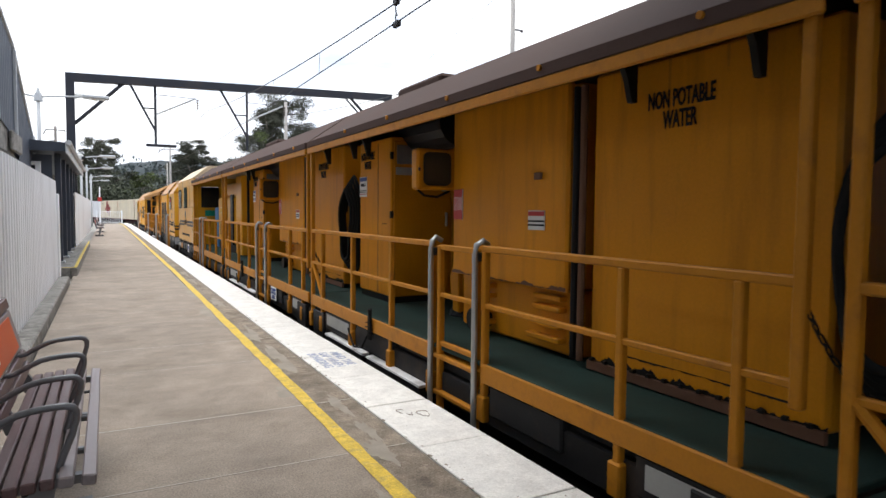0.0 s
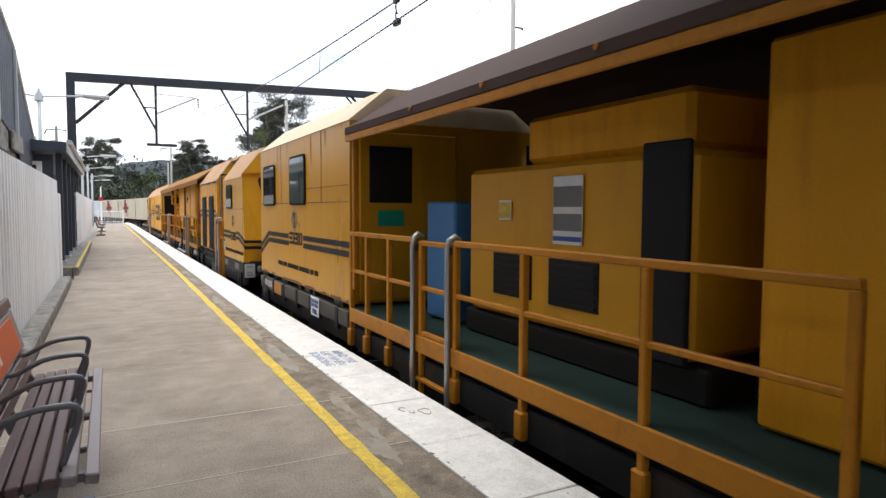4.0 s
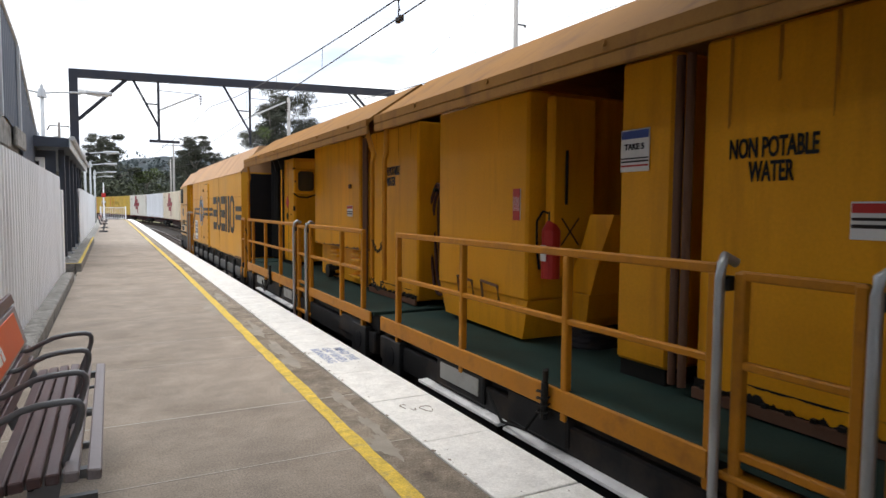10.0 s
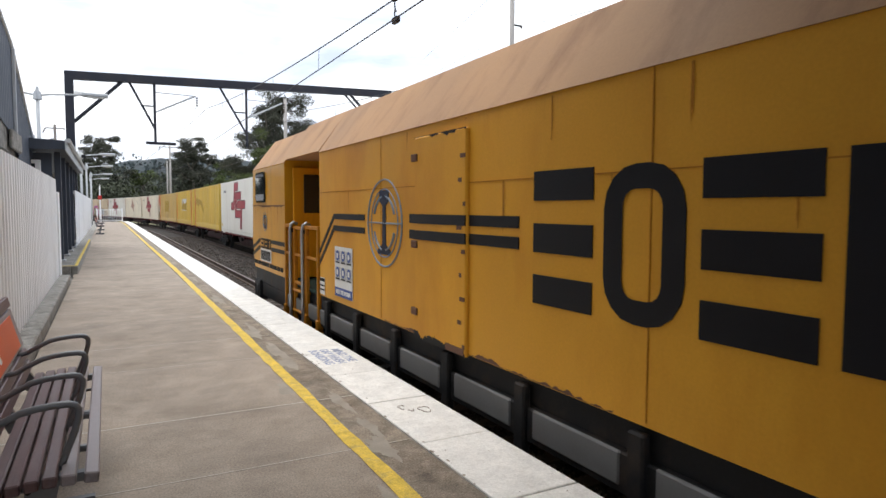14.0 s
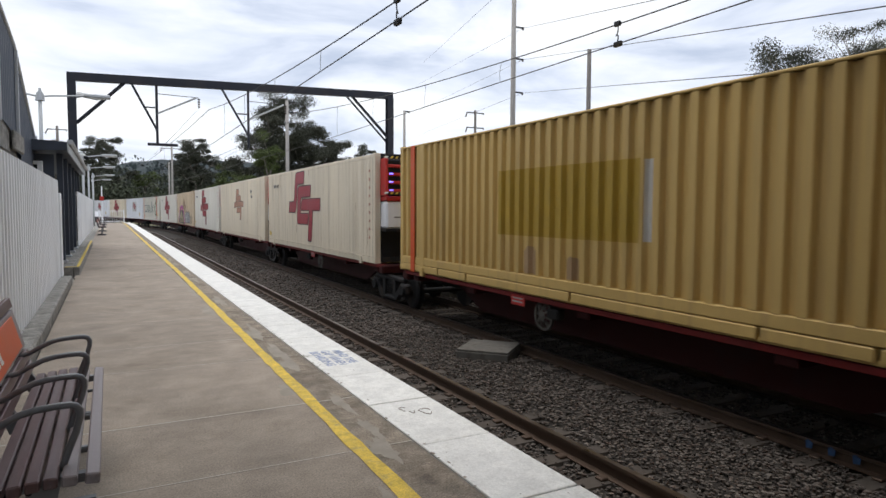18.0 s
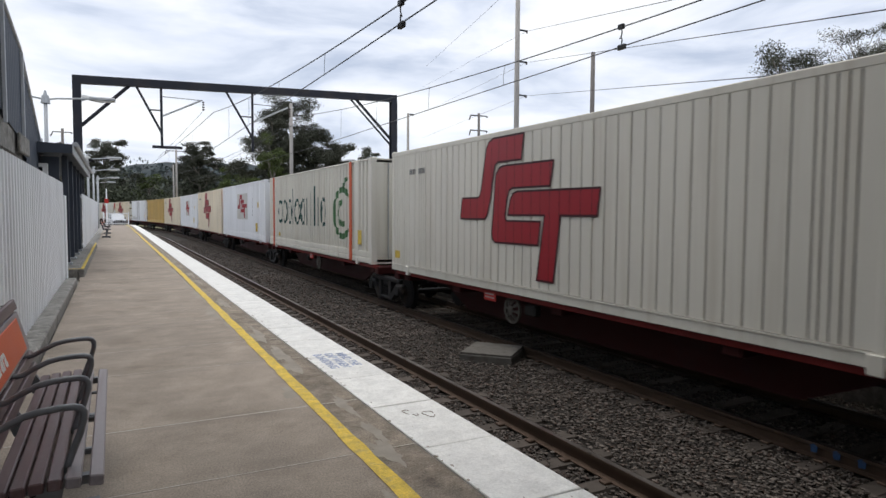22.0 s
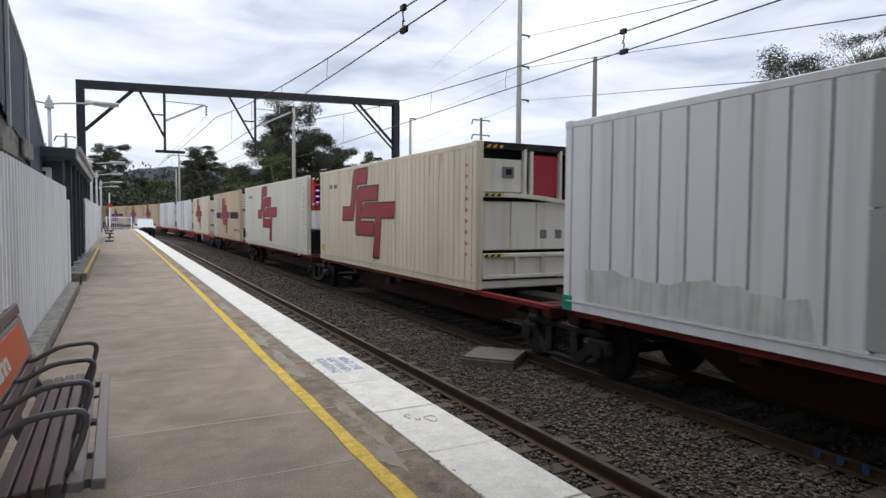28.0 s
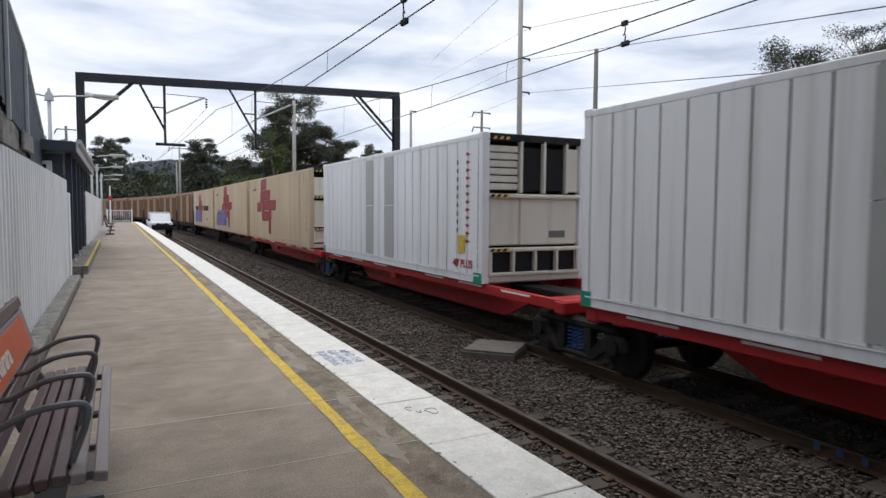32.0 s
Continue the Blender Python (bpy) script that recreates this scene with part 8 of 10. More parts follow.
        g.prism(rounded(gx + 0.075, SIDE + 0.465, 2.67, 2.935, 0.04), "y", q(m0) - 0.015, q(m0) - 0.011)
        c.add("gauge_window", g, GLASS, "dark round-cornered window", wf)
        c.box("gauge_lamp", gx + 0.008, gx + 0.024, q(m0) - 0.02, q(m0), 2.78, 2.81, BLACK, 0.003, "", mb)
        g = Shape()
        g.tube([(SIDE + 0.2, q(m0 + 0.1), 2.62), (SIDE + 0.28, q(m0 + 0.12), 2.57), (SIDE + 0.42, q(m0 + 0.14), 2.56), (F + 0.1, q(m0 + 0.3), 2.62)], 0.012, 6)
        c.add("gauge_cable", g, RUBBER)
        c.box("pier", F + 0.22, F + 0.68, q(d1 + 0.36), q(d1 + 0.48), 1.45, 3.3, paint, 0.012)
        if old:
            c.sign(F - 0.055, q(d1 - 0.19), q(d1 - 0.03), 2.36, 2.62, [(0.0, 1.0, RED_P), (0.3, 0.75, WHITE_P)], "red extinguisher sign")
        else:
            sg = c.box("notice", F + 0.27, F + 0.53, q(d1 + 0.352), q(d1 + 0.36), 2.32, 2.62, RED_P, 0, "red extinguisher sign")
            c.box("pictogram", F + 0.37, F + 0.42, q(d1 + 0.346), q(d1 + 0.352), 2.42, 2.56, WHITE_P, 0, "", sg)
            c.box("caption_bar", F + 0.30, F + 0.5, q(d1 + 0.346), q(d1 + 0.352), 2.345, 2.365, WHITE_P, 0, "", sg)
        extinguisher(c, F + 0.30, q(d1 + 0.22), 1.88)
        chute(c, q(d1 + 0.47))
        k0, k1 = plan["cabinet"]
        cab = c.box("electric_cabinet", F, 0.9, q(k0), q(k1), 1.47, 3.25, paint, 0.015, "yellow electrical cabinet with warning plates")
        c.box("plinth", F + 0.02, 0.85, q(k0 + 0.02), q(k1 - 0.02), 1.40, 1.475, DARK, 0)
        for a, b in ((F + 0.03, F + 0.74), (F + 0.76, F + 1.5)):
            c.box("cabinet_door", a, b, q(k0 - 0.02), q(k0), 1.55, 3.2, paint, 0.006, "", cab)
        for x0, z0, w, h in ((0.05, 2.83, 0.21, 0.085), (0.31, 2.68, 0.29, 0.25), (0.62, 2.66, 0.11, 0.07), (0.36, 3.08, 0.07, 0.05)) if old else ((0.09, 2.72, 0.20, 0.10), (0.31, 2.68, 0.26, 0.20), (0.43, 2.56, 0.14, 0.10)):
            c.box("warning_plate", F + x0, F + x0 + w, q(k0 - 0.03), q(k0 - 0.021), z0, z0 + h, PLATE_G if h < 0.2 else WHITE_P, 0, "pale warning plate")
        c.box("warning_band", F + 0.32, F + 0.56, q(k0 - 0.036), q(k0 - 0.029), 2.82, 2.88, BLACK, 0)
        if old:
            pn = c.box("control_panel", F + 0.06, F + 0.70, q(k0 - 0.028), q(k0 - 0.02), 2.95, 3.16, GREYP, 0.003, "grey control panel with switches")
            for x in (0.46, 0.58):
                for z in (2.99, 3.05):
                    g = Shape()
                    g.rod((F + x, q(k0 - 0.03), z), (F + x, q(k0 - 0.055), z), 0.022, 10)
                    c.add("switch", g, BLACK if z < 3 else PIPE, "", pn)
        c.box("door_joint", F - 0.003, F + 0.002, q(k0 + 0.365), q(k0 + 0.378), 1.5, 3.2, RUSTB, 0)
        for i in range(4):
            c.box("vent_slot", F - 0.003, F + 0.002, q(k0 + 0.12 + 0.035 * i), q(k0 + 0.14 + 0.035 * i), 2.28, 2.29, DARK, 0)
        lettering("warning_text", "440 VOLTS", 0.048, BLACK, c.ob, Matrix.Translation((F + 0.44, q(k0 - 0.034) - y0, 2.735)) @ pose(0, 0, 0, 90, 0, 0), 0.001, "black warning lettering")
        for x in (0.67, 0.84):
            g = Shape()
            g.rod((F + x, q(k0 - 0.05), 2.26), (F + x, q(k0 - 0.05), 2.42), 0.016, 8)
            c.add("cabinet_handle", g, PIPE, "steel cabinet handle")
        for z in (1.7, 2.35, 3.0):
            c.box("hinge", F - 0.012, F + 0.02, q(k0 - 0.03), q(k0 + 0.01), z, z + 0.08, DARK, 0.004)
        if old:
            c.box("vent_window", F + 0.95, F + 1.3, q(k0 - 0.032), q(k0 - 0.02), 2.76, 3.06, BLACK, 0.004)
            take_five(c, F - 0.005, q(k1 - 0.13), 2.72, 0.24, 0.24)
            non_potable(c, F - 0.005, q(k1 - 0.27), 3.02, 0.125)
            if y0 < 7:
                hose_coil(c, F + 0.05, q(k1 + 0.36), 2.25, 0.62, 5)
                g = Shape()
                g.rod((F + 0.2, q(k1 + 0.22), 1.9), (F + 0.2, q(k1 + 0.22), 2.6), 0.1, 14)
                g.rod((F + 0.2, q(k1 + 0.22), 2.6), (F + 0.2, q(k1 + 0.22), 2.68), 0.1, 14, 0.04)
                c.add("gas_bottle", g, HOSE, "dull dark red gas bottle")
            else:
                g = Shape()
                g.rod((F - 0.03, q(k1 + 0.42), 1.45), (F - 0.03, q(k1 + 0.42), 3.2), 0.028, 8)
                c.add("cable_pipe", g, BLACK)
        else:
            m_ = k0 + 0.42
            g = Shape()
            g.prism([(q(m_), 2.39), (q(m_ + 0.1), 2.49), (q(m_), 2.60), (q(m_ - 0.1), 2.49)], "x", F - 0.007, F - 0.001)
            c.add("hazard_diamond", g, surface("pink_red_sign", (0.62, 0.06, 0.12), 0.5, var=0.05, bump=0) if "pink_red_sign" not in bpy.data.materials else bpy.data.materials["pink_red_sign"], "red hazard diamond")
            g = Shape()
            g.rod((F - 0.01, q(m_), 2.25), (F + 0.002, q(m_), 2.25), 0.06, 16)
            c.add("porthole", g, BLACK)
            g = Shape()
            g.rod((F - 0.03, q(m_ + 0.2), 1.45), (F - 0.03, q(m_ + 0.2), 3.25), 0.02, 8)
            c.add("cable_pipe", g, BLACK)
            for i in range(5):
                g = Shape()
                g.tube([(F + 0.35 + 0.04 * i, q(k1 + 0.05), 3.2), (F + 0.40 + 0.04 * i, q(k1 + 0.12), 2.80 - 0.04 * i), (F + 0.40 + 0.04 * i, q(k1 + 0.22), 2.66 - 0.04 * i), (F + 0.36 + 0.04 * i, q(k1 + 0.32), 2.8), (F + 0.3, q(k1 + 0.36), 3.2)], 0.013, 6)
                c.add("hanging_cable", g, GREYP)
            lo_, hi_ = q(4.72), q(4.33)
            c.box("strip_light", -0.33, -0.27, min(lo_, hi_), max(lo_, hi_), 3.3, 3.325, STRIP, 0.004, "lit white strip light")
            # Black sheet puts the darkness of the recess between the cars into colour
            c.box("dark_partition", F + 0.55, F + 0.6, q(k1 + 0.02), y1 + 0.5, 1.42, 3.5, BLACK, 0, "black sheet filling the dark recess between the cars")
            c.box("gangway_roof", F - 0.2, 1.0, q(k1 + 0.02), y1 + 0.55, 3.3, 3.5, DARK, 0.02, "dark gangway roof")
            c.box("deck_plate", SIDE + 0.15, F + 0.5, q(k1 + 0.02), y1 + 0.45, 1.40, 1.415, DECK, 0.004, "loose green deck plate")
        if old:
            g = Shape()
            g.rod((-0.35, q(k0 - 0.9), 3.32), (-0.35, q(k0 + 0.1), 3.32), 0.24, 18)
            c.add("exhaust_drum", g, BLACK, "black exhaust drum under the roof")
            c.box("roof_hatch", -0.7, 0.7, q(4.2), q(5.2), 3.62, 3.74, ROOF_B, 0.03, "low roof hatch")
            if plan["notice"] < y0:
                exclusion_notice(c, q(1.88), q(2.22), 1.07, 1.27)
    else:
        c.sign(F - 0.005, q(2.92), q(3.12), 2.30, 2.46, [(0.7, 0.95, RED_P), (0.3, 0.4, FRAME), (0.5, 0.58, FRAME)], "small safety notice")
        c.box("column", F, 0.9, q(4.10), q(4.51), 1.5, 3.3, paint, 0.02, "narrow yellow column")
        c.box("column_foot", F + 0.03, 0.8, q(4.13), q(4.49), 1.4, 1.5, DARK, 0)
        take_five(c, F - 0.005, q(4.38), 2.77, 0.23, 0.25)
        c.box("gauge_pillar", F + 0.1, F + 0.5, q(5.30), q(5.40), 1.9, 3.25, paint, 0.015, "narrow yellow pillar")
        c.box("pillar_handle", F + 0.2, F + 0.22, q(5.27), q(5.29), 2.45, 2.85, BLACK, 0.004)
        for a, b in ((0, 1), (1, 0)):
            g = Shape()
            g.rod((F + 0.18, q(5.292), 2.15 + 0.2 * a), (F + 0.34, q(5.292), 2.15 + 0.2 * b), 0.006, 5)
            c.add("cross_mark", g, BLACK)
        chute(c, q(5.2))
        extinguisher(c, F + 0.12, q(5.34), 1.9)
        c.box("machine_door", F - 0.03, 0.9, q(d0), q(d1), 1.72, 3.3, paint, 0.02, "large yellow machine door")
        g = Shape()
        g.prism([(q(d0), 1.72), (q(d1), 1.72), (q(d1 - 0.12), 1.45), (q(d0 + 0.06), 1.42)], "x", F - 0.01, 0.15)
        c.add("machine_base", g, paint, "tapered yellow machine base")
        for a in (d0 + 0.35, d0 + 0.75):
            g = Shape()
            g.tube([(F - 0.04, q(a), 1.66), (F - 0.06, q(a), 1.8), (F - 0.06, q(a + 0.25), 1.82), (F - 0.04, q(a + 0.25), 1.68)], 0.012, 6)
            c.add("door_handle", g, RUSTB)
        c.sign(F - 0.032, q(d0 + 0.08), q(d0 + 0.18), 2.33, 2.57, [(0.0, 1.0, RED_P), (0.3, 0.75, WHITE_P)], "red extinguisher sign")
        hung_hose(c, F + 0.16, q(7.27))
        # Black sheet stands for the shade in the recess behind the hoses
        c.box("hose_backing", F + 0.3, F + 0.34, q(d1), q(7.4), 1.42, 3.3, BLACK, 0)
        X = F - 0.006
        safety_board(c, X, q(1.06), q(1.67), 2.05, 2.70)
        chain(c, (SIDE, q(0.57), 2.14), (SIDE + 0.2, q(-0.25), 2.0), 0.12)
        chain(c, (SIDE, q(0.57), 1.78), (SIDE + 0.2, q(-0.25), 1.65), 0.12)
        chain(c, (SIDE, q(7.02), 2.14), (SIDE, q(7.31), 2.14), 0.14, 12)
        chain(c, (SIDE, q(7.02), 1.76), (SIDE, q(7.31), 1.76), 0.12, 12)
    g0, g1 = plan["gate"]
    ft = 1.02 if old else 1.22
    railing(c, [q(v) for v in pp if v < g0] + [q(g0 - 0.06)], foot=ft, ends=old, start=q(plan["tall"][0]) if old else None)
    if plan["kind"] == "hoses":
        for z in (2.2, 1.81):
            c.box("rail_stub", SIDE - 0.02, SIDE + 0.02, q(0.57), q(0.79), z - 0.042, z - 0.002, YEL_R, 0.007)
        g = Shape()
        g.tube([(F + 0.06, q(0.45), 2.95), (F - 0.02, q(0.34), 2.8), (F - 0.04, q(0.27), 2.4), (F - 0.03, q(0.26), 1.9), (F, q(0.34), 1.5), (F + 0.08, q(0.44), 1.44)], 0.026, 7)
        c.add("hanging_hose", g, HOSE, "dark hanging hose", smooth=True)
    ladder(c, q(g0), q(g1))
    railing(c, [q(g1 + 0.06)] + [q(v) for v in pp if v > g1], foot=ft, ends=old)
    if old:
        chain(c, (SIDE, q(0.28), 2.14), (SIDE + 0.15, q(-0.05), 1.75), 0.12)
        g = Shape()
        g.rod((SIDE, q(6.50), 1.8), (SIDE, q(6.12), 1.42), 0.025, 6)
        c.add("brace", g, YEL_R)
    g = Shape()
    g.tube([(SIDE - 0.04, q(4.45), 1.5), (SIDE - 0.05, q(4.45), 1.3), (SIDE - 0.08, q(4.6), 1.1), (SIDE - 0.05, q(4.9), 1.05), (SIDE - 0.04, q(5.1), 1.2)], 0.010, 6)
    c.add("hose_tail", g, RUBBER)
    g = Shape()
    g.rod((SIDE - 0.045, q(4.47), 1.2), (SIDE - 0.055, q(4.45), 1.42), 0.022, 8)
    g.rod((SIDE - 0.055, q(4.45), 1.42), (SIDE - 0.07, q(4.43), 1.5), 0.014, 8)
    g.tube([(SIDE - 0.05 + 0.035 * math.cos(i * 0.9), q(4.47) + 0.05 * math.sin(i * 0.9), 1.22 + 0.006 * i) for i in range(26)], 0.006, 5)
    c.add("hung_tool", g, DARK, "greasy tool with a coiled cord")
    return c


OLD = {"old": True, "kind": "cabinet", "tanks": [(0.46, 2.02, 1.33, 3.10)], "door": (2.21, 3.80), "cabinet": (5.31, 6.27), "posts": (0.52, 1.18, 4.05, 5.06, 6.09, 6.50), "gate": (2.52, 3.18), "tall": (0.27, 6.50), "plates": ((0.5, 1.06, True), (1.62, 2.38, False), (4.02, 4.94, False), (5.09, 5.97, True)), "trays": (3.93, 5.22), "notice": 7.0, "brackets": (0.79, 1.6, 5.75, 6.2)}
HOSED = {"old": False, "kind": "hoses", "tanks": [(0.61, 2.07, 1.45, 2.99), (2.80, 3.90, 3.50, 2.76)], "door": (5.44, 6.87), "posts": (0.81, 1.42, 4.33, 5.51, 6.67), "gate": (2.70, 3.30), "tall": (0.57, 7.0), "plates": ((0.9, 1.6, True), (2.0, 2.6, False), (4.3, 4.9, False), (5.2, 5.9, True)), "trays": (4.27, 5.52), "notice": 99, "brackets": ()}
NEWER = {"old": False, "kind": "cabinet", "tanks": [(0.30, 1.62, 0.98, 2.86)], "door": (1.87, 3.80), "cabinet": (5.22, 6.16), "posts": (0.45, 1.12, 3.96, 4.98, 6.0, 6.39), "gate": (2.38, 2.98), "tall": (0.21, 6.39), "plates": ((0.5, 1.2, False), (3.2, 3.78, True), (4.0, 4.8, False), (5.0, 5.68, True)), "trays": (3.68, 4.92), "notice": 99, "brackets": (5.65, 6.05)}


def body_wall(c, s0, s1, bottom, material, roof, chamfer=True, top=3.08, ridge=3.62, inset=0.36, near_skew=0.0, far_skew=0.0):
    """A closed body: shell, with a sloping roof edge of its own."""
    s = Shape()
    s.prism([(SIDE, bottom), (-SIDE, bottom), (-SIDE, top), (SIDE, top)], "y", s0, s1)
    c.add("body_shell", s, material, "yellow painted steel body")
    s = Shape()
    s.prism([(SIDE - 0.012, top), (-SIDE + 0.012, top), (-SIDE - inset, ridge), (SIDE + inset, ridge)], "y", s0 - 0.01, s1 + 0.01)
    c.add("roof", s, roof, "weathered sloping roof")
    return c


def window(c, s0, s1, z0, z1, glass=GLASS, x=SIDE, name="window"):
    r = 0.07
    def ring(a, b, lo, hi, r_):
        pts = []
        for cx, cz, st in ((b - r_, hi - r_, 0), (a + r_, hi - r_, 90), (a + r_, lo + r_, 180), (b - r_, lo + r_, 270)):
            pts += [(cx + r_ * math.cos(radians(st + k * 30)), cz + r_ * math.sin(radians(st + k * 30))) for k in range(4)]
        return pts
    g = Shape()
    g.prism(ring(s0, s1, z0, z1, r), "x", x - 0.022, x + 0.02)
    f = c.add("window_frame", g, RUBBER, "black rubber window surround")
    g = Shape()
    g.prism(ring(s0 + 0.03, s1 - 0.03, z0 + 0.03, z1 - 0.03, r * 0.8), "x", x - 0.0255, x - 0.02)
    c.add("window_pane", g, glass, "dark window glass", f)


def stripe(c, s0, s1, z, h, x=SIDE, dz=0.0):
    g = Shape()
    g.prism([(s0, z), (s1, z + dz), (s1, z + dz + h), (s0, z + h)], "x", x - 0.006, x + 0.004)
    c.add("stripe", g, BLACK, "black painted stripe")


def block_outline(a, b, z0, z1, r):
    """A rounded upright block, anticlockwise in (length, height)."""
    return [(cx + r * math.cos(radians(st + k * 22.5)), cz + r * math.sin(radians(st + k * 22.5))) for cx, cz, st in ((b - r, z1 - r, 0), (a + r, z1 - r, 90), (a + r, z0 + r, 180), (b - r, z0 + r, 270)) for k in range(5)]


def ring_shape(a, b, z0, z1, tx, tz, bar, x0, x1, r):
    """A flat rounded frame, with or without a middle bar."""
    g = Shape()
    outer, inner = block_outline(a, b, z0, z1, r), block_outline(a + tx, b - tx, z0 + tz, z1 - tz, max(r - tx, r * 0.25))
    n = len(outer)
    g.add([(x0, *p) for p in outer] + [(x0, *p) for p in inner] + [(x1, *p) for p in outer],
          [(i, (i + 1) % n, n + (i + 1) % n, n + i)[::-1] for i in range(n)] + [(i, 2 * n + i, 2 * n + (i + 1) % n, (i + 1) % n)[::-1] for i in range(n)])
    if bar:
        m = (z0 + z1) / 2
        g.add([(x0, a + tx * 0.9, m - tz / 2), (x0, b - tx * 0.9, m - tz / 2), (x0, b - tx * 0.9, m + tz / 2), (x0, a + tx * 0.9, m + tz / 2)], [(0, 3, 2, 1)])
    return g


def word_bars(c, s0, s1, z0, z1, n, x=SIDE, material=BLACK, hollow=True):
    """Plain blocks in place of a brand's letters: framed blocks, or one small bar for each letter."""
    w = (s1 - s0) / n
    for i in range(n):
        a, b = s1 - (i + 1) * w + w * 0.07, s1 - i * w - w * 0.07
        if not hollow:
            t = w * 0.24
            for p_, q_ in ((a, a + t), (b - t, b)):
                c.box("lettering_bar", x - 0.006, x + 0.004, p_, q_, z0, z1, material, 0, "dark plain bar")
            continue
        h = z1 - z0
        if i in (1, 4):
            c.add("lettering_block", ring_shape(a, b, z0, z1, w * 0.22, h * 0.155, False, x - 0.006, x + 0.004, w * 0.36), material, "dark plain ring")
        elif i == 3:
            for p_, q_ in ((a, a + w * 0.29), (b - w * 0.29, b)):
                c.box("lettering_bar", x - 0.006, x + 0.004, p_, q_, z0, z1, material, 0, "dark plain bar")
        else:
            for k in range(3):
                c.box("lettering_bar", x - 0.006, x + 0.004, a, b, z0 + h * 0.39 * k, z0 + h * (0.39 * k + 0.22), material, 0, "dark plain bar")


def text_line(c, s_far, s_near, z0, z1, x=SIDE, letters=(5, 4, 11, 9, 3, 3)):
    """A company line as small plain bars, one pair for each letter, word by word from the far end."""
    pitch = (s_far - s_near) / (sum(letters) + 0.75 * (len(letters) - 1))
    s_ = s_far
    for k in letters:
        word_bars(c, s_ - k * pitch, s_, z0, z1, k, x, BLACK, False)
        s_ -= (k + 0.75) * pitch


def ragged(c, s0, s1, z, depth, seed, material=None, x=SIDE - 0.005, up=False, name="rust_patch", label="ragged patch of rust and flaked paint"):
    """A torn edge of rust hanging from (or standing on) a seam."""
    r = random.Random(seed)
    n = max(5, int((s1 - s0) / 0.014))
    edge, d = [], depth * 0.5
    for i in range(n + 1):
        d = min(max(d + r.uniform(-0.35, 0.35) * depth, 0.08 * depth), depth * (1.0 if r.random() < 0.9 else 1.8))
        edge.append((s0 + (s1 - s0) * i / n, z + (d if up else -d)))
    g = Shape()
    k = len(edge)
    g.add([(x, a, z) for a, b in edge] + [(x, a, b) for a, b in edge], [((i, i + 1, k + i + 1, k + i) if up else (i + 1, i, k + i, k + i + 1))[::-1] for i in range(k - 1)])
    return c.add(name, g, material or RUSTB, label)


def rail_badge(c, s, z, r, x=SIDE):
    g = Shape()
    n = 28
    g.tube([(x - 0.004, s + r * math.cos(6.2832 * i / n), z + r * math.sin(6.2832 * i / n)) for i in range(n + 1)], r * 0.022, 5)
    g.tube([(x - 0.004, s + r * 0.78 * math.cos(6.2832 * i / n), z + r * 0.78 * math.sin(6.2832 * i / n)) for i in range(n + 1)], r * 0.015, 5)
    for a0, a1, r0 in ((20, 80, 0.62), (100, 160, 0.62), (200, 260, 0.62), (280, 340, 0.62)):
        g.tube([(x - 0.004, s + r * r0 * math.cos(radians(a0 + (a1 - a0) * i / 6)), z + r * r0 * math.sin(radians(a0 + (a1 - a0) * i / 6))) for i in range(7)], r * 0.03, 5)
    g.tube([(x - 0.004, s - r * 0.95, z), (x - 0.004, s + r * 0.95, z)], r * 0.02, 5)
    b = c.add("badge_ring", g, RING_B, "pale blue ring badge")
    g = Shape()
    g.prism([(s - r * .36, z - r * .72), (s + r * .36, z - r * .72), (s + r * .36, z - r * .62), (s + r * .1, z - r * .5), (s + r * .08, z + r * .4), (s + r * .26, z + r * .5), (s + r * .26, z + r * .75), (s - r * .26, z + r * .75), (s - r * .26, z + r * .5), (s - r * .08, z + r * .4), (s - r * .1, z - r * .5), (s - r * .36, z - r * .62)], "x", x - 0.009, x + 0.004)
    c.add("badge_rail", g, BADGE, "dark blue rail-section badge", b)


# open modules at the front
grinder(-5.27, 1.28, OLD, "open-sided yellow grinding module with railings and green deck")
grinder(1.15, 7.70, OLD, "open-sided yellow grinding module with railings and green deck")
grinder(7.57, 14.12, OLD, "open-sided yellow grinding module with railings and green deck")

# generator platform and crew cabin
c3 = Car(14.3, "yellow generator wagon with a crew cabin", "generator_wagon")
underframe(c3, 14.2, 24.0, (16.0, 22.3), [(17.4, 18.4, 0.85, 1.15, FRAME), (20.6, 21.3, 0.8, 1.1, FRAME)])
c3.box("deck", SIDE, -SIDE, 14.2, 19.65, 1.365, 1.40, DECK, 0.006, "worn green non-slip deck")
c3.box("edge_band", SIDE - 0.03, SIDE - 0.005, 14.5, 19.6, 1.26, 1.40, YEL_R, 0.006, "yellow edge band")
canopy(c3, 14.2, 19.62, ROOF_B, YEL_R)
# Thin dark sheet closing the far side of the open deck
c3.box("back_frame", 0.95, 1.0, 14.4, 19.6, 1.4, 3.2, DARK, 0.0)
gs = c3.box("generator_case", SIDE + 0.42, 0.9, 15.6, 17.9, 1.62, 2.75, YEL_B, 0.04, "yellow generator set housing")
c3.box("generator_top", SIDE + 0.5, 0.85, 15.7, 17.2, 2.76, 3.1, YEL, 0.04, "yellow upper generator housing")
c3.box("generator_end", SIDE + 0.40, SIDE + 0.44, 15.62, 15.95, 1.6, 2.8, BLACK, 0.01)
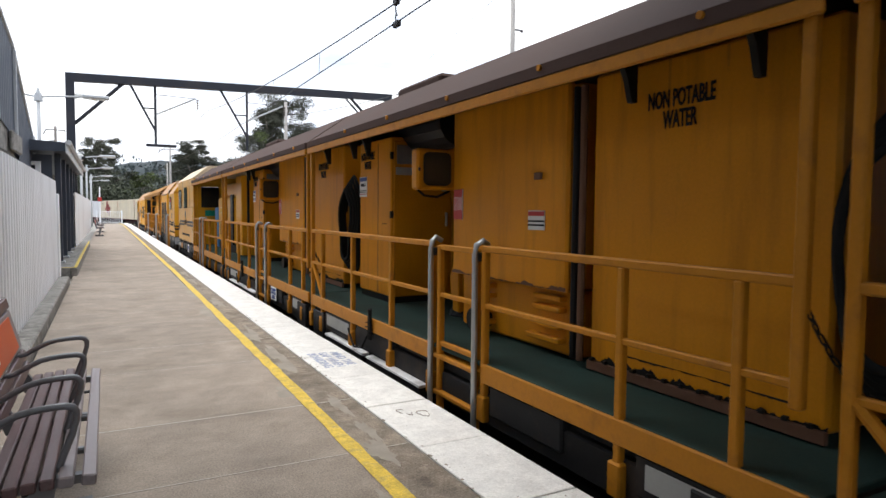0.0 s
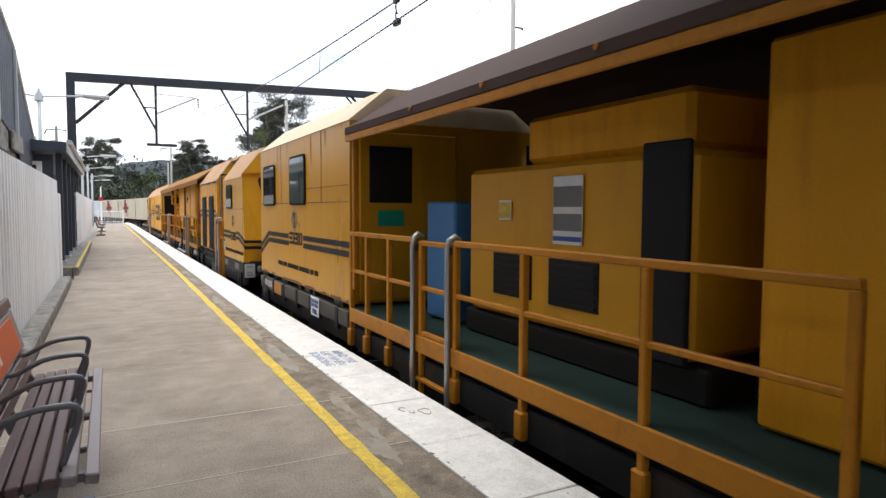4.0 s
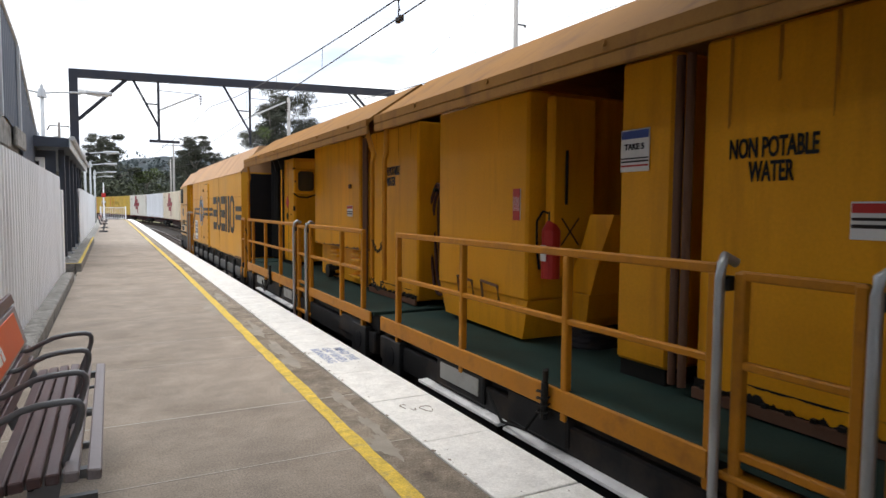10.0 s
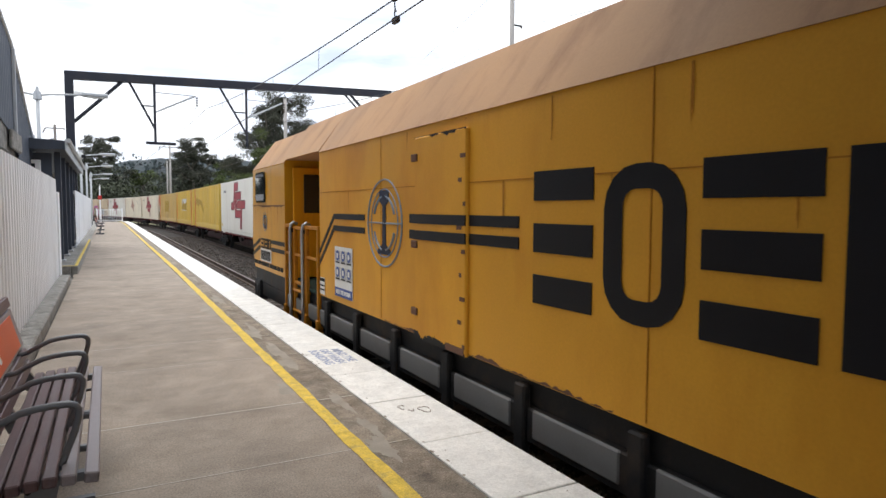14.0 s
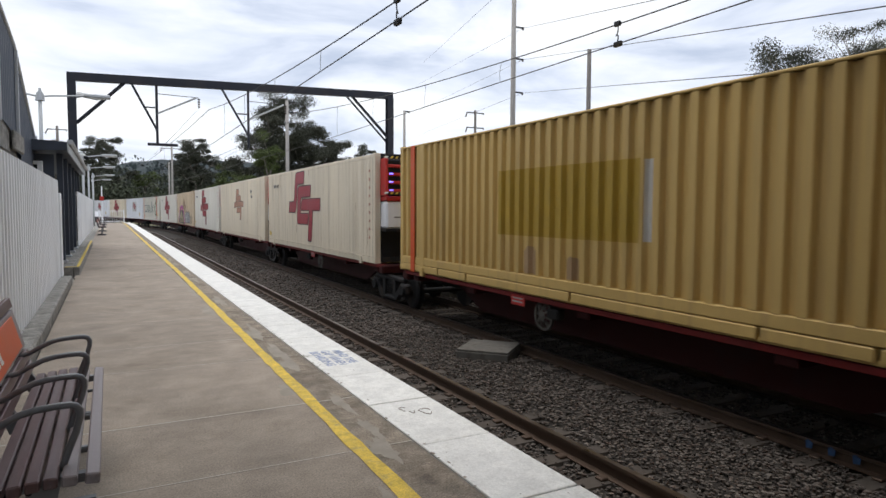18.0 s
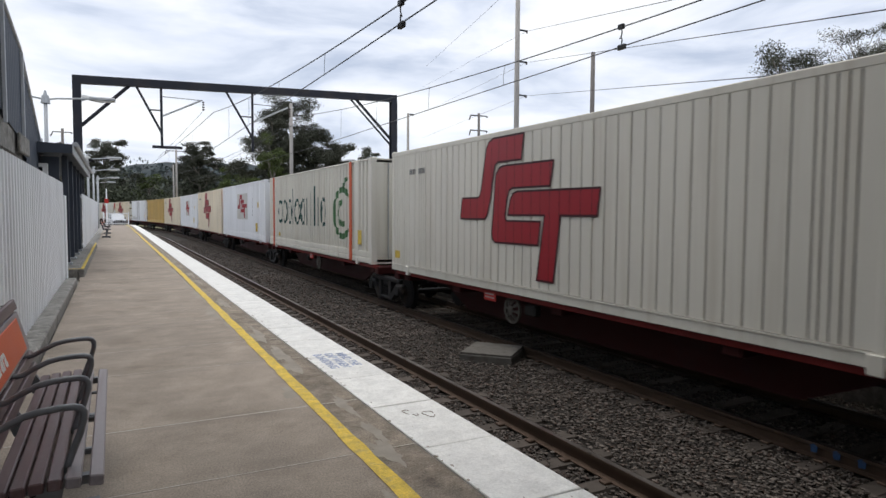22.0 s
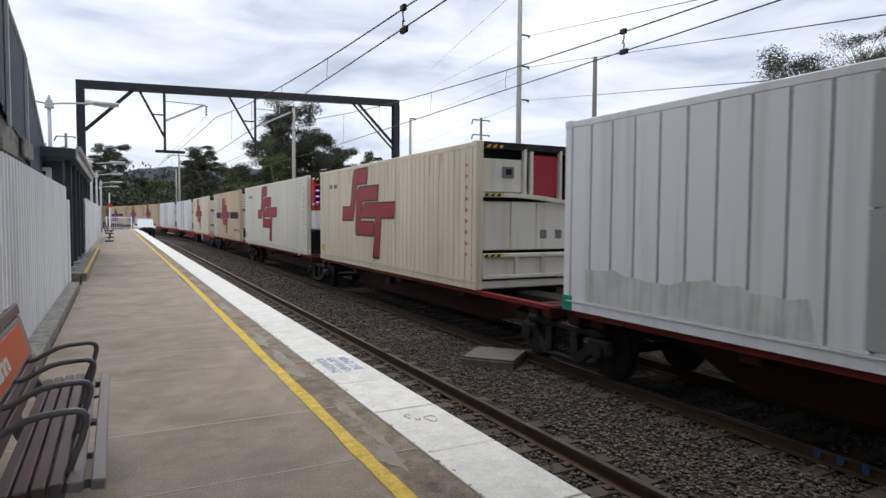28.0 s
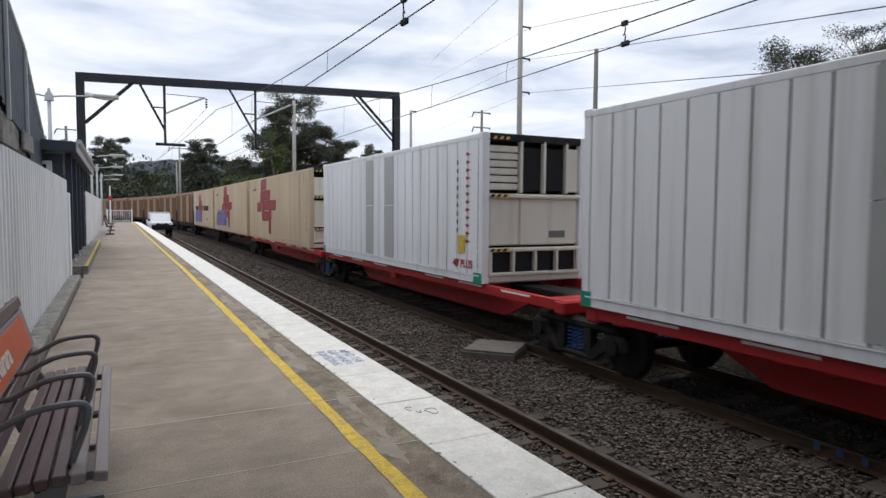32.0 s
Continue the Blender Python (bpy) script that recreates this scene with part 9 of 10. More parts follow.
for a in (16.3, 17.0):
    v = c3.box("vent", SIDE + 0.41, SIDE + 0.425, a, a + 0.5, 1.78, 2.1, BLACK, 0.004, "black louvred vent")
    for i in range(6):
        c3.box("louvre", SIDE + 0.40, SIDE + 0.42, a + 0.02, a + 0.48, 1.80 + i * 0.05, 1.82 + i * 0.05, FRAME, 0, "", v)
c3.sign(SIDE + 0.41, 16.45, 16.75, 2.2, 2.65, [(0.05, 0.12, BLUE_T), (0.55, 0.85, GREYP), (0.2, 0.45, GREYP)], "safety pictogram notice")
c3.sign(SIDE + 0.41, 17.25, 17.42, 2.35, 2.5, [(0.1, 0.9, LINE_Y)], "yellow warning label")
c3.box("skid", SIDE + 0.45, 0.8, 15.5, 18.0, 1.40, 1.6, DARK, 0.02)
c3.box("blue_unit", SIDE + 0.45, 0.5, 18.2, 18.75, 1.42, 2.5, BLUE_P, 0.02, "blue compressor cabinet")
c3.box("end_column", SIDE + 0.4, 0.3, 14.5, 15.2, 1.42, 3.2, YEL, 0.02, "yellow column")
railing(c3, [14.55, 15.5, 16.5, 17.35])
ladder(c3, 17.4, 18.0)
railing(c3, [18.05, 18.6, 19.15, 19.6])
for s_ in (14.42, 19.5):
    c3.box("corner_post", SIDE - 0.025, SIDE + 0.025, s_ - 0.025, s_ + 0.025, 1.6, 3.2, YEL_R, 0.008)
body_wall(c3, 19.66, 24.0, 1.42, YEL_B, ROOF_W, top=3.36, ridge=3.72, inset=0.42)
window(c3, 22.97, 23.72, 2.48, 3.10)
window(c3, 21.32, 22.08, 2.48, 3.14, GLASS_G)
for s_ in (20.66, 22.62):
    c3.box("panel_joint", SIDE - 0.004, SIDE + 0.002, s_ - 0.006, s_ + 0.006, 2.5, 3.36, RUSTB, 0)
c3.box("panel_joint", SIDE - 0.004, SIDE + 0.002, 19.7, 23.95, 2.505, 2.515, RUSTB, 0)
c3.box("panel_joint", SIDE - 0.004, SIDE + 0.002, 19.7, 21.3, 2.685, 2.692, RUSTB, 0)
rail_badge(c3, 21.88, 2.28, 0.14)
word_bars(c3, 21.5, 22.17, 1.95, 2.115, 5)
for z in (2.02, 1.92):
    stripe(c3, 19.66, 21.45, z, 0.065)
    stripe(c3, 22.22, 23.45, z, 0.065)
    stripe(c3, 23.45, 24.0, z, 0.065, dz=-0.22)
text_line(c3, 22.83, 20.80, 1.61, 1.672)
exclusion_notice(c3, 20.69, 21.02, 1.12, 1.36)
c3.box("outer_beam", SIDE - 0.02, SIDE + 0.06, 19.7, 23.98, 1.16, 1.345, BEAM, 0.012, "grey-brown steel deck beam")
for s_ in (20.05, 21.1, 21.75, 22.45, 23.1, 23.7):
    c3.box("beam_web", SIDE - 0.03, SIDE + 0.03, s_ - 0.05, s_ + 0.05, 1.10, 1.35, FRAME, 0.01)
    c3.box("pedestal", SIDE + 0.01, SIDE + 0.1, s_ - 0.12, s_ - 0.02, 1.35, 1.43, DARK, 0.006)
c3.box("worn_patch", SIDE - 0.034, SIDE - 0.018, 22.56, 22.98, 1.165, 1.335, YEL_R, 0.004, "worn orange painted patch")
c3.box("pale_panel", SIDE - 0.028, SIDE - 0.018, 23.15, 23.66, 1.21, 1.31, PLATE_G, 0.004, "pale grey inset panel")
for s_ in (20.1, 21.3, 22.5, 23.8):
    c3.box("twist_lock", SIDE, SIDE + 0.2, s_ - 0.12, s_ + 0.12, 1.36, 1.43, DARK, 0.01)
dr = c3.box("cabin_door", SIDE + 0.1, 0.0, 19.62, 19.655, 1.45, 3.25, YEL_B, 0.01, "yellow cabin end door with window")
c3.box("door_window", SIDE + 0.2, SIDE + 0.7, 19.605, 19.622, 2.5, 3.1, GLASS, 0.01, "", dr)
c3.box("green_notice", SIDE + 0.3, SIDE + 0.6, 19.60, 19.618, 2.25, 2.42, GREEN_S, 0, "green first-aid notice")
c3.sign(SIDE - 0.0, 20.0, 20.02, 2.0, 2.02, [])


def cab(c, s0, s1):
    """A driving cab between two lengths; its raked front is at s1."""
    a, b = s0, s1
    # side outline with a front that leans out at the waist, built as a lofted shell
    prof = [(SIDE, 1.42), (SIDE, 3.06), (SIDE + 0.36, 3.55), (-SIDE - 0.36, 3.55), (-SIDE, 3.06), (-SIDE, 1.42)]
    front = {0: 0.12, 1: 0.05, 2: 0.16, 3: 0.16, 4: 0.05, 5: 0.12}
    near = [(x, b - front[i], z) for i, (x, z) in enumerate(prof)]
    far_ = [(x, a, z) for x, z in prof]
    waist = [(SIDE, b + 0.04, 1.9), (-SIDE, b + 0.04, 1.9)]
    sh = Shape()
    sh.add(far_[:2] + near[:2] + [waist[0]], [(0, 2, 4, 3, 1)])
    sh.add(far_[4:] + near[4:] + [waist[1]], [(0, 2, 4, 3, 1)])
    sh.add(near[:1] + near[5:] + waist, [(0, 2, 3, 1)])
    sh.add(waist + near[1:5], [(2, 3, 4, 5, 1, 0)])
    sh.add(far_, [tuple(range(6))])
    c.add("cab_shell", sh, YEL_B, "yellow steel driving cab")
    sh = Shape()
    sh.add([far_[1], far_[2], far_[3], far_[4], near[1], near[2], near[3], near[4]], [(0, 1, 5, 4), (1, 2, 6, 5), (2, 3, 7, 6)])
    sh.v = [(x * 1.004, y, z + 0.006) for x, y, z in sh.v]
    c.add("roof", sh, ROOF_O, "faded orange cab roof")


for i in range(7):
    s_ = 19.9 + i * 0.58
    ragged(c3, s_, s_ + 0.014 + 0.01 * (i % 3), 3.35, 0.2 + 0.1 * (i % 3), 60 + i, RUST_S, SIDE - 0.0035, False, "rust_run", "thin rust streak")
ragged(c3, 21.62, 21.645, 2.25, 0.42, 77, DARK, SIDE - 0.0075, False, "oil_run", "black oil streak")
ragged(c3, 19.7, 23.9, 1.425, 0.035, 70, RUSTB, SIDE - 0.005, True)
# driving cab, engine section with louvres
c4 = Car(25.5, "yellow driving vehicle with cab and louvred engine section", "power_vehicle")
underframe(c4, 25.6, 31.7, (27.0, 30.4), [(29.2, 29.9, 0.85, 1.15, GREYP), (27.9, 28.3, 0.7, 1.2, FRAME)])
W4 = [(SIDE, 25.62, 1.42), (SIDE, 25.50, 1.79), (SIDE, 25.65, 3.05), (0.0, 25.46, 1.42), (0.0, 25.34, 1.79), (0.0, 25.52, 3.15)]


def front_at(x, z, off=0.0):
    """A point on the raked and slightly pointed cab front."""
    t, f = (z - 1.79) / 1.3, 1 - abs(x) / 1.25
    return (x, (25.50 + 0.15 * t) * (1 - f) + (25.34 + 0.18 * t) * f - off, z)


def front_panel(name, pts, material, label="", parent=None, off=0.004, thick=0.03):
    """A thin panel lying on the cab front; pts in (x, z), anticlockwise from outside."""
    g = Shape()
    n = len(pts)
    v = [front_at(x, z, off) for x, z in pts] + [front_at(x, z, off - thick) for x, z in pts]
    g.add(v, [tuple(range(n))] + [(i, n + i, n + (i + 1) % n, (i + 1) % n) for i in range(n)])
    return c4.add(name, g, material, label, parent)


sh = Shape()
for sg in (1, -1):
    v = [(x * sg, y, z) for x, y, z in W4] + [(SIDE * sg, 27.85, 1.42), (SIDE * sg, 27.85, 3.05)]
    sh.add(v, [f_ if sg > 0 else f_[::-1] for f_ in ((0, 3, 4, 1), (1, 4, 5, 2), (6, 0, 1, 2, 7))])
sh.add([(SIDE, 27.85, 1.42), (SIDE, 27.85, 3.05), (-SIDE, 27.85, 3.05), (-SIDE, 27.85, 1.42)], [(0, 1, 2, 3)])
sh.add([(SIDE, 25.62, 1.42), (0, 25.46, 1.42), (-SIDE, 25.62, 1.42), (-SIDE, 27.85, 1.42), (SIDE, 27.85, 1.42)], [(0, 4, 3, 2, 1)])
c4.add("cab_shell", sh, YEL_B, "yellow steel driving cab")
V4 = [(SIDE - 0.01, 25.57, 3.10), (0.0, 25.37, 3.16), (-SIDE + 0.01, 25.57, 3.10), (-0.86, 25.52, 3.60), (0.0, 25.38, 3.62), (0.86, 25.52, 3.60)]
sh = Shape()
sh.add(V4[:3] + [V4[5], V4[4], V4[3]] + [(SIDE - 0.01, 25.66, 3.04), (0, 25.53, 3.14), (-SIDE + 0.01, 25.66, 3.04)], [(0, 1, 4, 5), (1, 2, 3, 4), (0, 6, 7, 1), (1, 7, 8, 2)])
c4.add("visor", sh, YEL_B, "yellow visor over the windscreens")
sh = Shape()
sh.add([V4[0], V4[3], V4[4], V4[5], V4[2], (SIDE - 0.01, 27.85, 3.04), (-0.86, 27.85, 3.60), (0.0, 27.85, 3.62), (0.86, 27.85, 3.60), (-SIDE + 0.01, 27.85, 3.04)] + [(SIDE - 0.01, 25.66, 3.04), (-SIDE + 0.01, 25.66, 3.04)],
       [(0, 1, 6, 5, 10), (1, 2, 7, 6), (2, 3, 8, 7), (3, 4, 11, 9, 8), (5, 6, 7, 8, 9)])
c4.add("roof", sh, ROOF_O, "faded orange cab roof")
window(c4, 26.73, 27.37, 2.44, 2.93)
for sg in (-1, 1):
    def mir(pts):
        return pts if sg < 0 else [(-x, z) for x, z in pts[::-1]]
    w_ = front_panel("windscreen", mir([(-0.66, 1.90), (-0.10, 1.88), (-0.06, 1.92), (-0.05, 3.02), (-0.09, 3.06), (-0.93, 3.03), (-0.97, 2.98), (-0.71, 1.94)]), RUBBER, "black windscreen surround", None, 0.012)
    front_panel("windscreen_pane", mir([(-0.64, 1.95), (-0.12, 1.93), (-0.105, 3.00), (-0.90, 2.97)]), GLASS, "dark raked windscreen glass", w_, 0.016, 0.006)
    front_panel("front_stripe", mir([(SIDE, 1.79), (0, 1.79), (0, 1.845), (SIDE, 1.845)]), BLACK, "black painted stripe", None, 0.006, 0.008)
    foot_, mid_ = (-0.2, -0.5) if sg < 0 else (0.62, 0.32)
    g = Shape()
    g.rod(front_at(foot_, 1.86, 0.04), front_at(mid_, 2.45, 0.035), 0.010, 6)
    c4.add("wiper", g, BLACK)
    g = Shape()
    g.rod((0.235 * sg, 25.45, 3.42), (0.235 * sg, 25.36, 3.42), 0.10, 20)
    hl = c4.add("headlight", g, YEL_B, "round headlight with a yellow rim")
    g = Shape()
    g.rod((0.235 * sg, 25.37, 3.42), (0.235 * sg, 25.352, 3.42), 0.07, 20)
    c4.add("lens", g, PIPE, "silvery lens", hl)
    g = Shape()
    g.add([(1.25 * sg, 25.516, 1.675), (0, 25.356, 1.675), (0, 25.340, 1.735), (1.25 * sg, 25.500, 1.735)], [(0, 1, 2, 3) if sg < 0 else (3, 2, 1, 0)])
    c4.add("front_stripe", g, BLACK, "black painted stripe")
for i in range(8):
    c4.box("number_bar", -0.93 + i * 0.065, -0.885 + i * 0.065, 25.455 - i * 0.010, 25.50 - i * 0.010, 3.36, 3.46, BLACK, 0, "dark plain bar")
c4.box("front_skirt", SIDE + 0.1, -SIDE - 0.1, 25.55, 25.62, 1.15, 1.44, FRAME, 0.02)
c4.box("buffer_beam", -0.7, 0.7, 25.4, 25.6, 0.8, 1.2, DARK, 0.03)
np_ = c4.box("data_plate", SIDE + 0.0, SIDE + 0.19, 25.50, 25.515, 1.14, 1.40, PATCH_G, 0.004, "pale plate with faded blue bars")
for z in (1.33, 1.22, 1.175):
    c4.box("plate_bar", SIDE + 0.04, SIDE + 0.15, 25.496, 25.502, z, z + 0.025, RING_B, 0, "faded blue bar", np_)
c4.box("gear_box", -0.88, -0.55, 25.2, 25.5, 1.36, 1.58, DARK, 0.05, "dark coupling gear box")
c4.box("gear_box", -1.02, -0.86, 25.36, 25.5, 1.25, 1.36, GREYP, 0.02, "small grey junction box")
c4.box("socket_strip", -0.82, -0.5, 25.3, 25.45, 1.20, 1.34, FRAME, 0.02, "row of cable sockets")
g = Shape()
g.rod((-0.15, 25.1, 1.5), (0.75, 25.0, 1.15), 0.11, 12)
g.rod((-0.05, 25.3, 1.55), (-0.05, 24.95, 1.6), 0.13, 12)
c4.add("coupler_arm", g, DARK, "heavy dark coupler arm")
for i in range(4):
    g = Shape()
    g.tube([(-0.75 + 0.07 * i, 25.32, 1.2), (-0.7 + 0.07 * i, 25.15, 1.12 - 0.02 * i), (-0.5 + 0.09 * i, 24.95, 1.02 - 0.03 * i), (-0.1 + 0.1 * i, 24.8, 1.0 - 0.03 * i), (0.2, 24.6, 1.05)], 0.008, 5)
    c4.add("thin_cable", g, GREYP)
for i in range(5):
    g = Shape()
    g.tube([(-0.5 + 0.2 * i, 25.45, 1.15), (-0.5 + 0.2 * i, 25.2, 0.95 - 0.05 * (i % 2)), (-0.4 + 0.2 * i, 24.7, 0.9), (-0.4 + 0.18 * i, 24.1, 1.1)], 0.022, 6)
    c4.add("jumper_cable", g, RUBBER)
rail_badge(c4, 26.67, 2.195, 0.13)
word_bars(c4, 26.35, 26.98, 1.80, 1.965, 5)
for z in (1.93, 1.83):
    stripe(c4, 27.01, 27.85, z, 0.06)
    stripe(c4, 26.05, 26.32, z, 0.06, dz=0.0)
    stripe(c4, 25.50, 26.05, z - 0.125, 0.06, dz=0.125)
text_line(c4, 27.62, 25.62, 1.55, 1.612)
c4.sign(SIDE - 0.004, 27.62, 27.84, 1.57, 1.775, [(0.78, 0.98, FRAME), (0.55, 0.62, FRAME), (0.38, 0.46, RED_P), (0.12, 0.19, FRAME)], "pale worksite notice with a dark header")
c4.box("skirt", SIDE + 0.005, SIDE + 0.05, 25.65, 27.8, 1.2, 1.43, FRAME, 0.012, "dark lower skirt")
for s_ in (26.1, 27.35):
    c4.box("skirt_plate", SIDE - 0.004, SIDE + 0.006, s_, s_ + 0.42, 1.24, 1.36, GREYP, 0.004, "grey plate")
c4.box("panel_joint", SIDE - 0.004, SIDE + 0.002, 25.5, 27.85, 2.425, 2.433, RUSTB, 0)
# recess with door and steps
c4.box("recess_floor", SIDE + 0.02, -SIDE, 27.85, 28.74, 1.36, 1.40, DECK, 0.004)
# Recess shade is put into darker wall, door and ceiling colours
c4.box("recess_wall", SIDE + 0.95, SIDE + 1.0, 27.85, 28.74, 1.4, 3.4, YEL_G, 0, "yellow recess wall, darkened in place of shade")
c4.box("recess_ceiling", SIDE + 0.36, 1.0, 27.86, 28.74, 3.48, 3.52, DARK, 0, "recess ceiling, dark in place of shade")
for s_ in (27.86, 28.72):
    g = Shape()
    g.prism([(SIDE, 3.05), (0.9, 3.05), (0.9, 3.56), (SIDE + 0.35, 3.56)], "y", s_, s_ + 0.02)
    c4.add("recess_side", g, YEL_B)
g = Shape()
g.prism([(SIDE + 0.33, 3.54), (-SIDE - 0.33, 3.54), (-SIDE - 0.04, 3.1), (-SIDE + 0.01, 3.1), (-SIDE - 0.36, 3.6), (SIDE + 0.36, 3.6)], "y", 27.86, 28.74)
c4.add("roof", g, ROOF_O, "faded orange roof over the entrance")
c4.box("door_frame", -1.19, -0.52, 28.70, 28.72, 1.41, 3.24, RUBBER, 0.006, "black door seal")
c4.box("door_edge_pole", -1.185, -1.165, 28.66, 28.70, 1.41, 3.24, PIPE, 0.006, "pale metal door edge")
d_ = c4.box("entrance_door", -1.15, -0.57, 28.675, 28.715, 1.43, 3.20, YEL_G, 0.012, "yellow entrance door")
g = Shape()
g.prism(block_outline(-1.07, -0.70, 2.50, 3.05, 0.09), "y", 28.662, 28.68)
pane = c4.add("door_window", g, GLASS, "dark rounded door window", d_)
c4.box("door_notice", -0.99, -0.785, 28.652, 28.663, 2.535, 2.665, WHITE_P, 0, "white notice", d_)
c4.box("notice_header", -0.975, -0.80, 28.649, 28.653, 2.628, 2.655, RED_P, 0, "red header", d_)
for k_ in range(3):
    c4.box("notice_line", -0.975, -0.88, 28.649, 28.653, 2.552 + 0.024 * k_, 2.562 + 0.024 * k_, FRAME, 0, "", d_)
g = Shape()
g.rod((-0.81, 28.65, 2.58), (-0.81, 28.654, 2.58), 0.026, 14)
c4.add("notice_symbol", g, FRAME, "dark round symbol", d_)
g = Shape()
g.rod((-0.65, 28.68, 2.39), (-0.65, 28.65, 2.39), 0.028, 12)
c4.add("door_lock", g, STEEL, "", d_)
g = Shape()
g.tube([(-0.64, 28.68, 2.28), (-0.64, 28.63, 2.28), (-0.70, 28.62, 2.275), (-0.74, 28.63, 2.265)], 0.014, 8)
c4.add("door_lever", g, STEEL, "dull steel lever", d_)
c4.box("door_plate", -0.76, -0.655, 28.669, 28.677, 2.425, 2.465, PATCH_G, 0, "", d_)
c4.box("recess_post", -0.50, -0.40, 28.64, 28.72, 1.41, 3.4, RUSTB, 0.008, "rust-stained corner post")
w_ = -0.304
c4.sign(w_, 28.50, 28.71, 2.58, 2.84, [(0.86, 0.99, FRAME)] + [(0.08 + 0.15 * k_, 0.14 + 0.15 * k_, GREYP) for k_ in range(5)], "white notice with a dark header")
c4.sign(w_, 28.50, 28.59, 2.465, 2.53, [(0.2, 0.3, GREYP), (0.5, 0.6, GREYP)], "small pale notice")
take_five(c4, w_, 28.605, 2.285, 0.21, 0.23)
c4.sign(w_, 28.53, 28.71, 2.0, 2.08, [(0.8, 1.0, RED_P), (0.2, 0.3, GREYP), (0.5, 0.6, GREYP)], "small pale notice")
c4.box("first_aid_sign", w_ - 0.004, w_, 28.56, 28.62, 2.89, 3.0, GREEN_S, 0, "green sign with a white cross")
c4.box("cross_arm", w_ - 0.007, w_ - 0.003, 28.572, 28.608, 2.938, 2.952, WHITE_P, 0, "white cross")
c4.box("cross_arm", w_ - 0.008, w_ - 0.003, 28.583, 28.597, 2.915, 2.975, WHITE_P, 0, "white cross")
c4.sign(SIDE - 0.026, 28.72, 28.74, 2.37, 2.43, [], "small pale notice")
railing(c4, [27.9, 28.28], 2.2, 1.81, 0.9)
ladder(c4, 28.30, 28.68)
body_wall(c4, 28.76, 31.72, 1.42, YEL, ROOF_O, top=3.08, ridge=3.6)
for a, b in ((29.28, 30.0), (30.52, 31.24)):
    fr = c4.box("louvre_frame", SIDE - 0.012, SIDE + 0.004, a, b, 1.44, 2.75, BLACK, 0.004, "black louvred engine grille")
    for i in range(22):
        g = Shape()
        z = 1.47 + i * 0.0575
        g.prism([(SIDE - 0.035, z), (SIDE - 0.012, z + 0.045), (SIDE - 0.008, z + 0.045), (SIDE - 0.03, z - 0.004)], "y", a + 0.03, b - 0.03)
        c4.add("louvre", g, RUBBER, "", fr)
for z in (2.35, 2.24):
    stripe(c4, 31.24, 31.72, z, 0.06)
    stripe(c4, 30.0, 30.52, z, 0.06)
    stripe(c4, 28.98, 29.28, z, 0.06)
    stripe(c4, 28.76, 28.98, z - 0.14, 0.06, dz=0.14)
ragged(c4, 28.76, 31.72, 3.085, 0.035, 3, DARK, SIDE - 0.014)
ragged(c4, 28.76, 31.72, 3.08, 0.05, 4)
ragged(c4, 28.76, 29.3, 1.42, 0.06, 5, DARK, SIDE - 0.005, True)
ragged(c4, 30.0, 30.5, 1.42, 0.05, 6, DARK, SIDE - 0.005, True)
ragged(c4, 31.24, 31.72, 1.42, 0.07, 7, DARK, SIDE - 0.005, True)
for i, s_ in enumerate((28.9, 29.15, 30.25, 30.3, 31.4, 31.55, 31.68)):
    ragged(c4, s_, s_ + 0.016 + 0.012 * (i % 2), 3.05, 0.2 + 0.12 * (i % 3), 20 + i, RUST_S, SIDE - 0.0035, False, "rust_run", "thin rust streak")
for s_ in (31.2, 31.5):
    g = Shape()
    g.rod((-0.75, s_, 3.58), (-0.75, s_, 3.69), 0.04, 10)
    g.rod((-0.75, s_ - 0.02, 3.70), (-0.75, s_ + 0.11, 3.72), 0.055, 10)
    c4.add("exhaust_pipe", g, BLACK, "black exhaust pipe")

grinder(31.75, 38.88, HOSED, "open-sided yellow module with hoses, railings and green deck")
grinder(38.85, 45.35, NEWER, "open-sided yellow module with cabinets, railings and green deck")

# long closed car with the driving cab at the end
c7 = Car(45.4, "long closed yellow workshop car with end cab", "workshop_car")
underframe(c7, 45.5, 57.8, (47.6, 55.6))
for i in range(10):
    a = 45.9 + i * 0.98
    c7.box("underframe_panel", SIDE + 0.0, SIDE + 0.03, a + 0.12, a + 0.86, 1.02, 1.2, GREYP, 0.01, "pale grey underframe panel")
    c7.box("rib", SIDE - 0.02, SIDE + 0.04, a - 0.06, a + 0.05, 0.88, 1.34, FRAME, 0.012)
body_wall(c7, 45.96, 54.0, 1.38, YEL_F, ROOF_O, top=3.08, ridge=3.6)
for s_ in (48.78, 52.08):
    c7.box("panel_joint", SIDE - 0.004, SIDE + 0.002, s_ - 0.004, s_ + 0.004, 1.4, 3.08, RUST_S, 0)
c7.box("panel_joint", SIDE - 0.004, SIDE + 0.002, 45.98, 54.0, 2.60, 2.607, RUST_S, 0)
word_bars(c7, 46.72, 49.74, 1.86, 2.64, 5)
for z in (2.32, 2.15):
    stripe(c7, 45.97, 46.6, z, 0.10)
for z in (2.30, 2.17):
    stripe(c7, 49.85, 50.455, z, 0.075)
    stripe(c7, 50.465, 51.295, z, 0.075, SIDE - 0.03)
    stripe(c7, 51.345, 51.45, z, 0.075)
    stripe(c7, 52.5, 53.45, z, 0.06)
    stripe(c7, 53.45, 54.0, z, 0.06, dz=-0.43)
rail_badge(c7, 52.0, 2.285, 0.40)
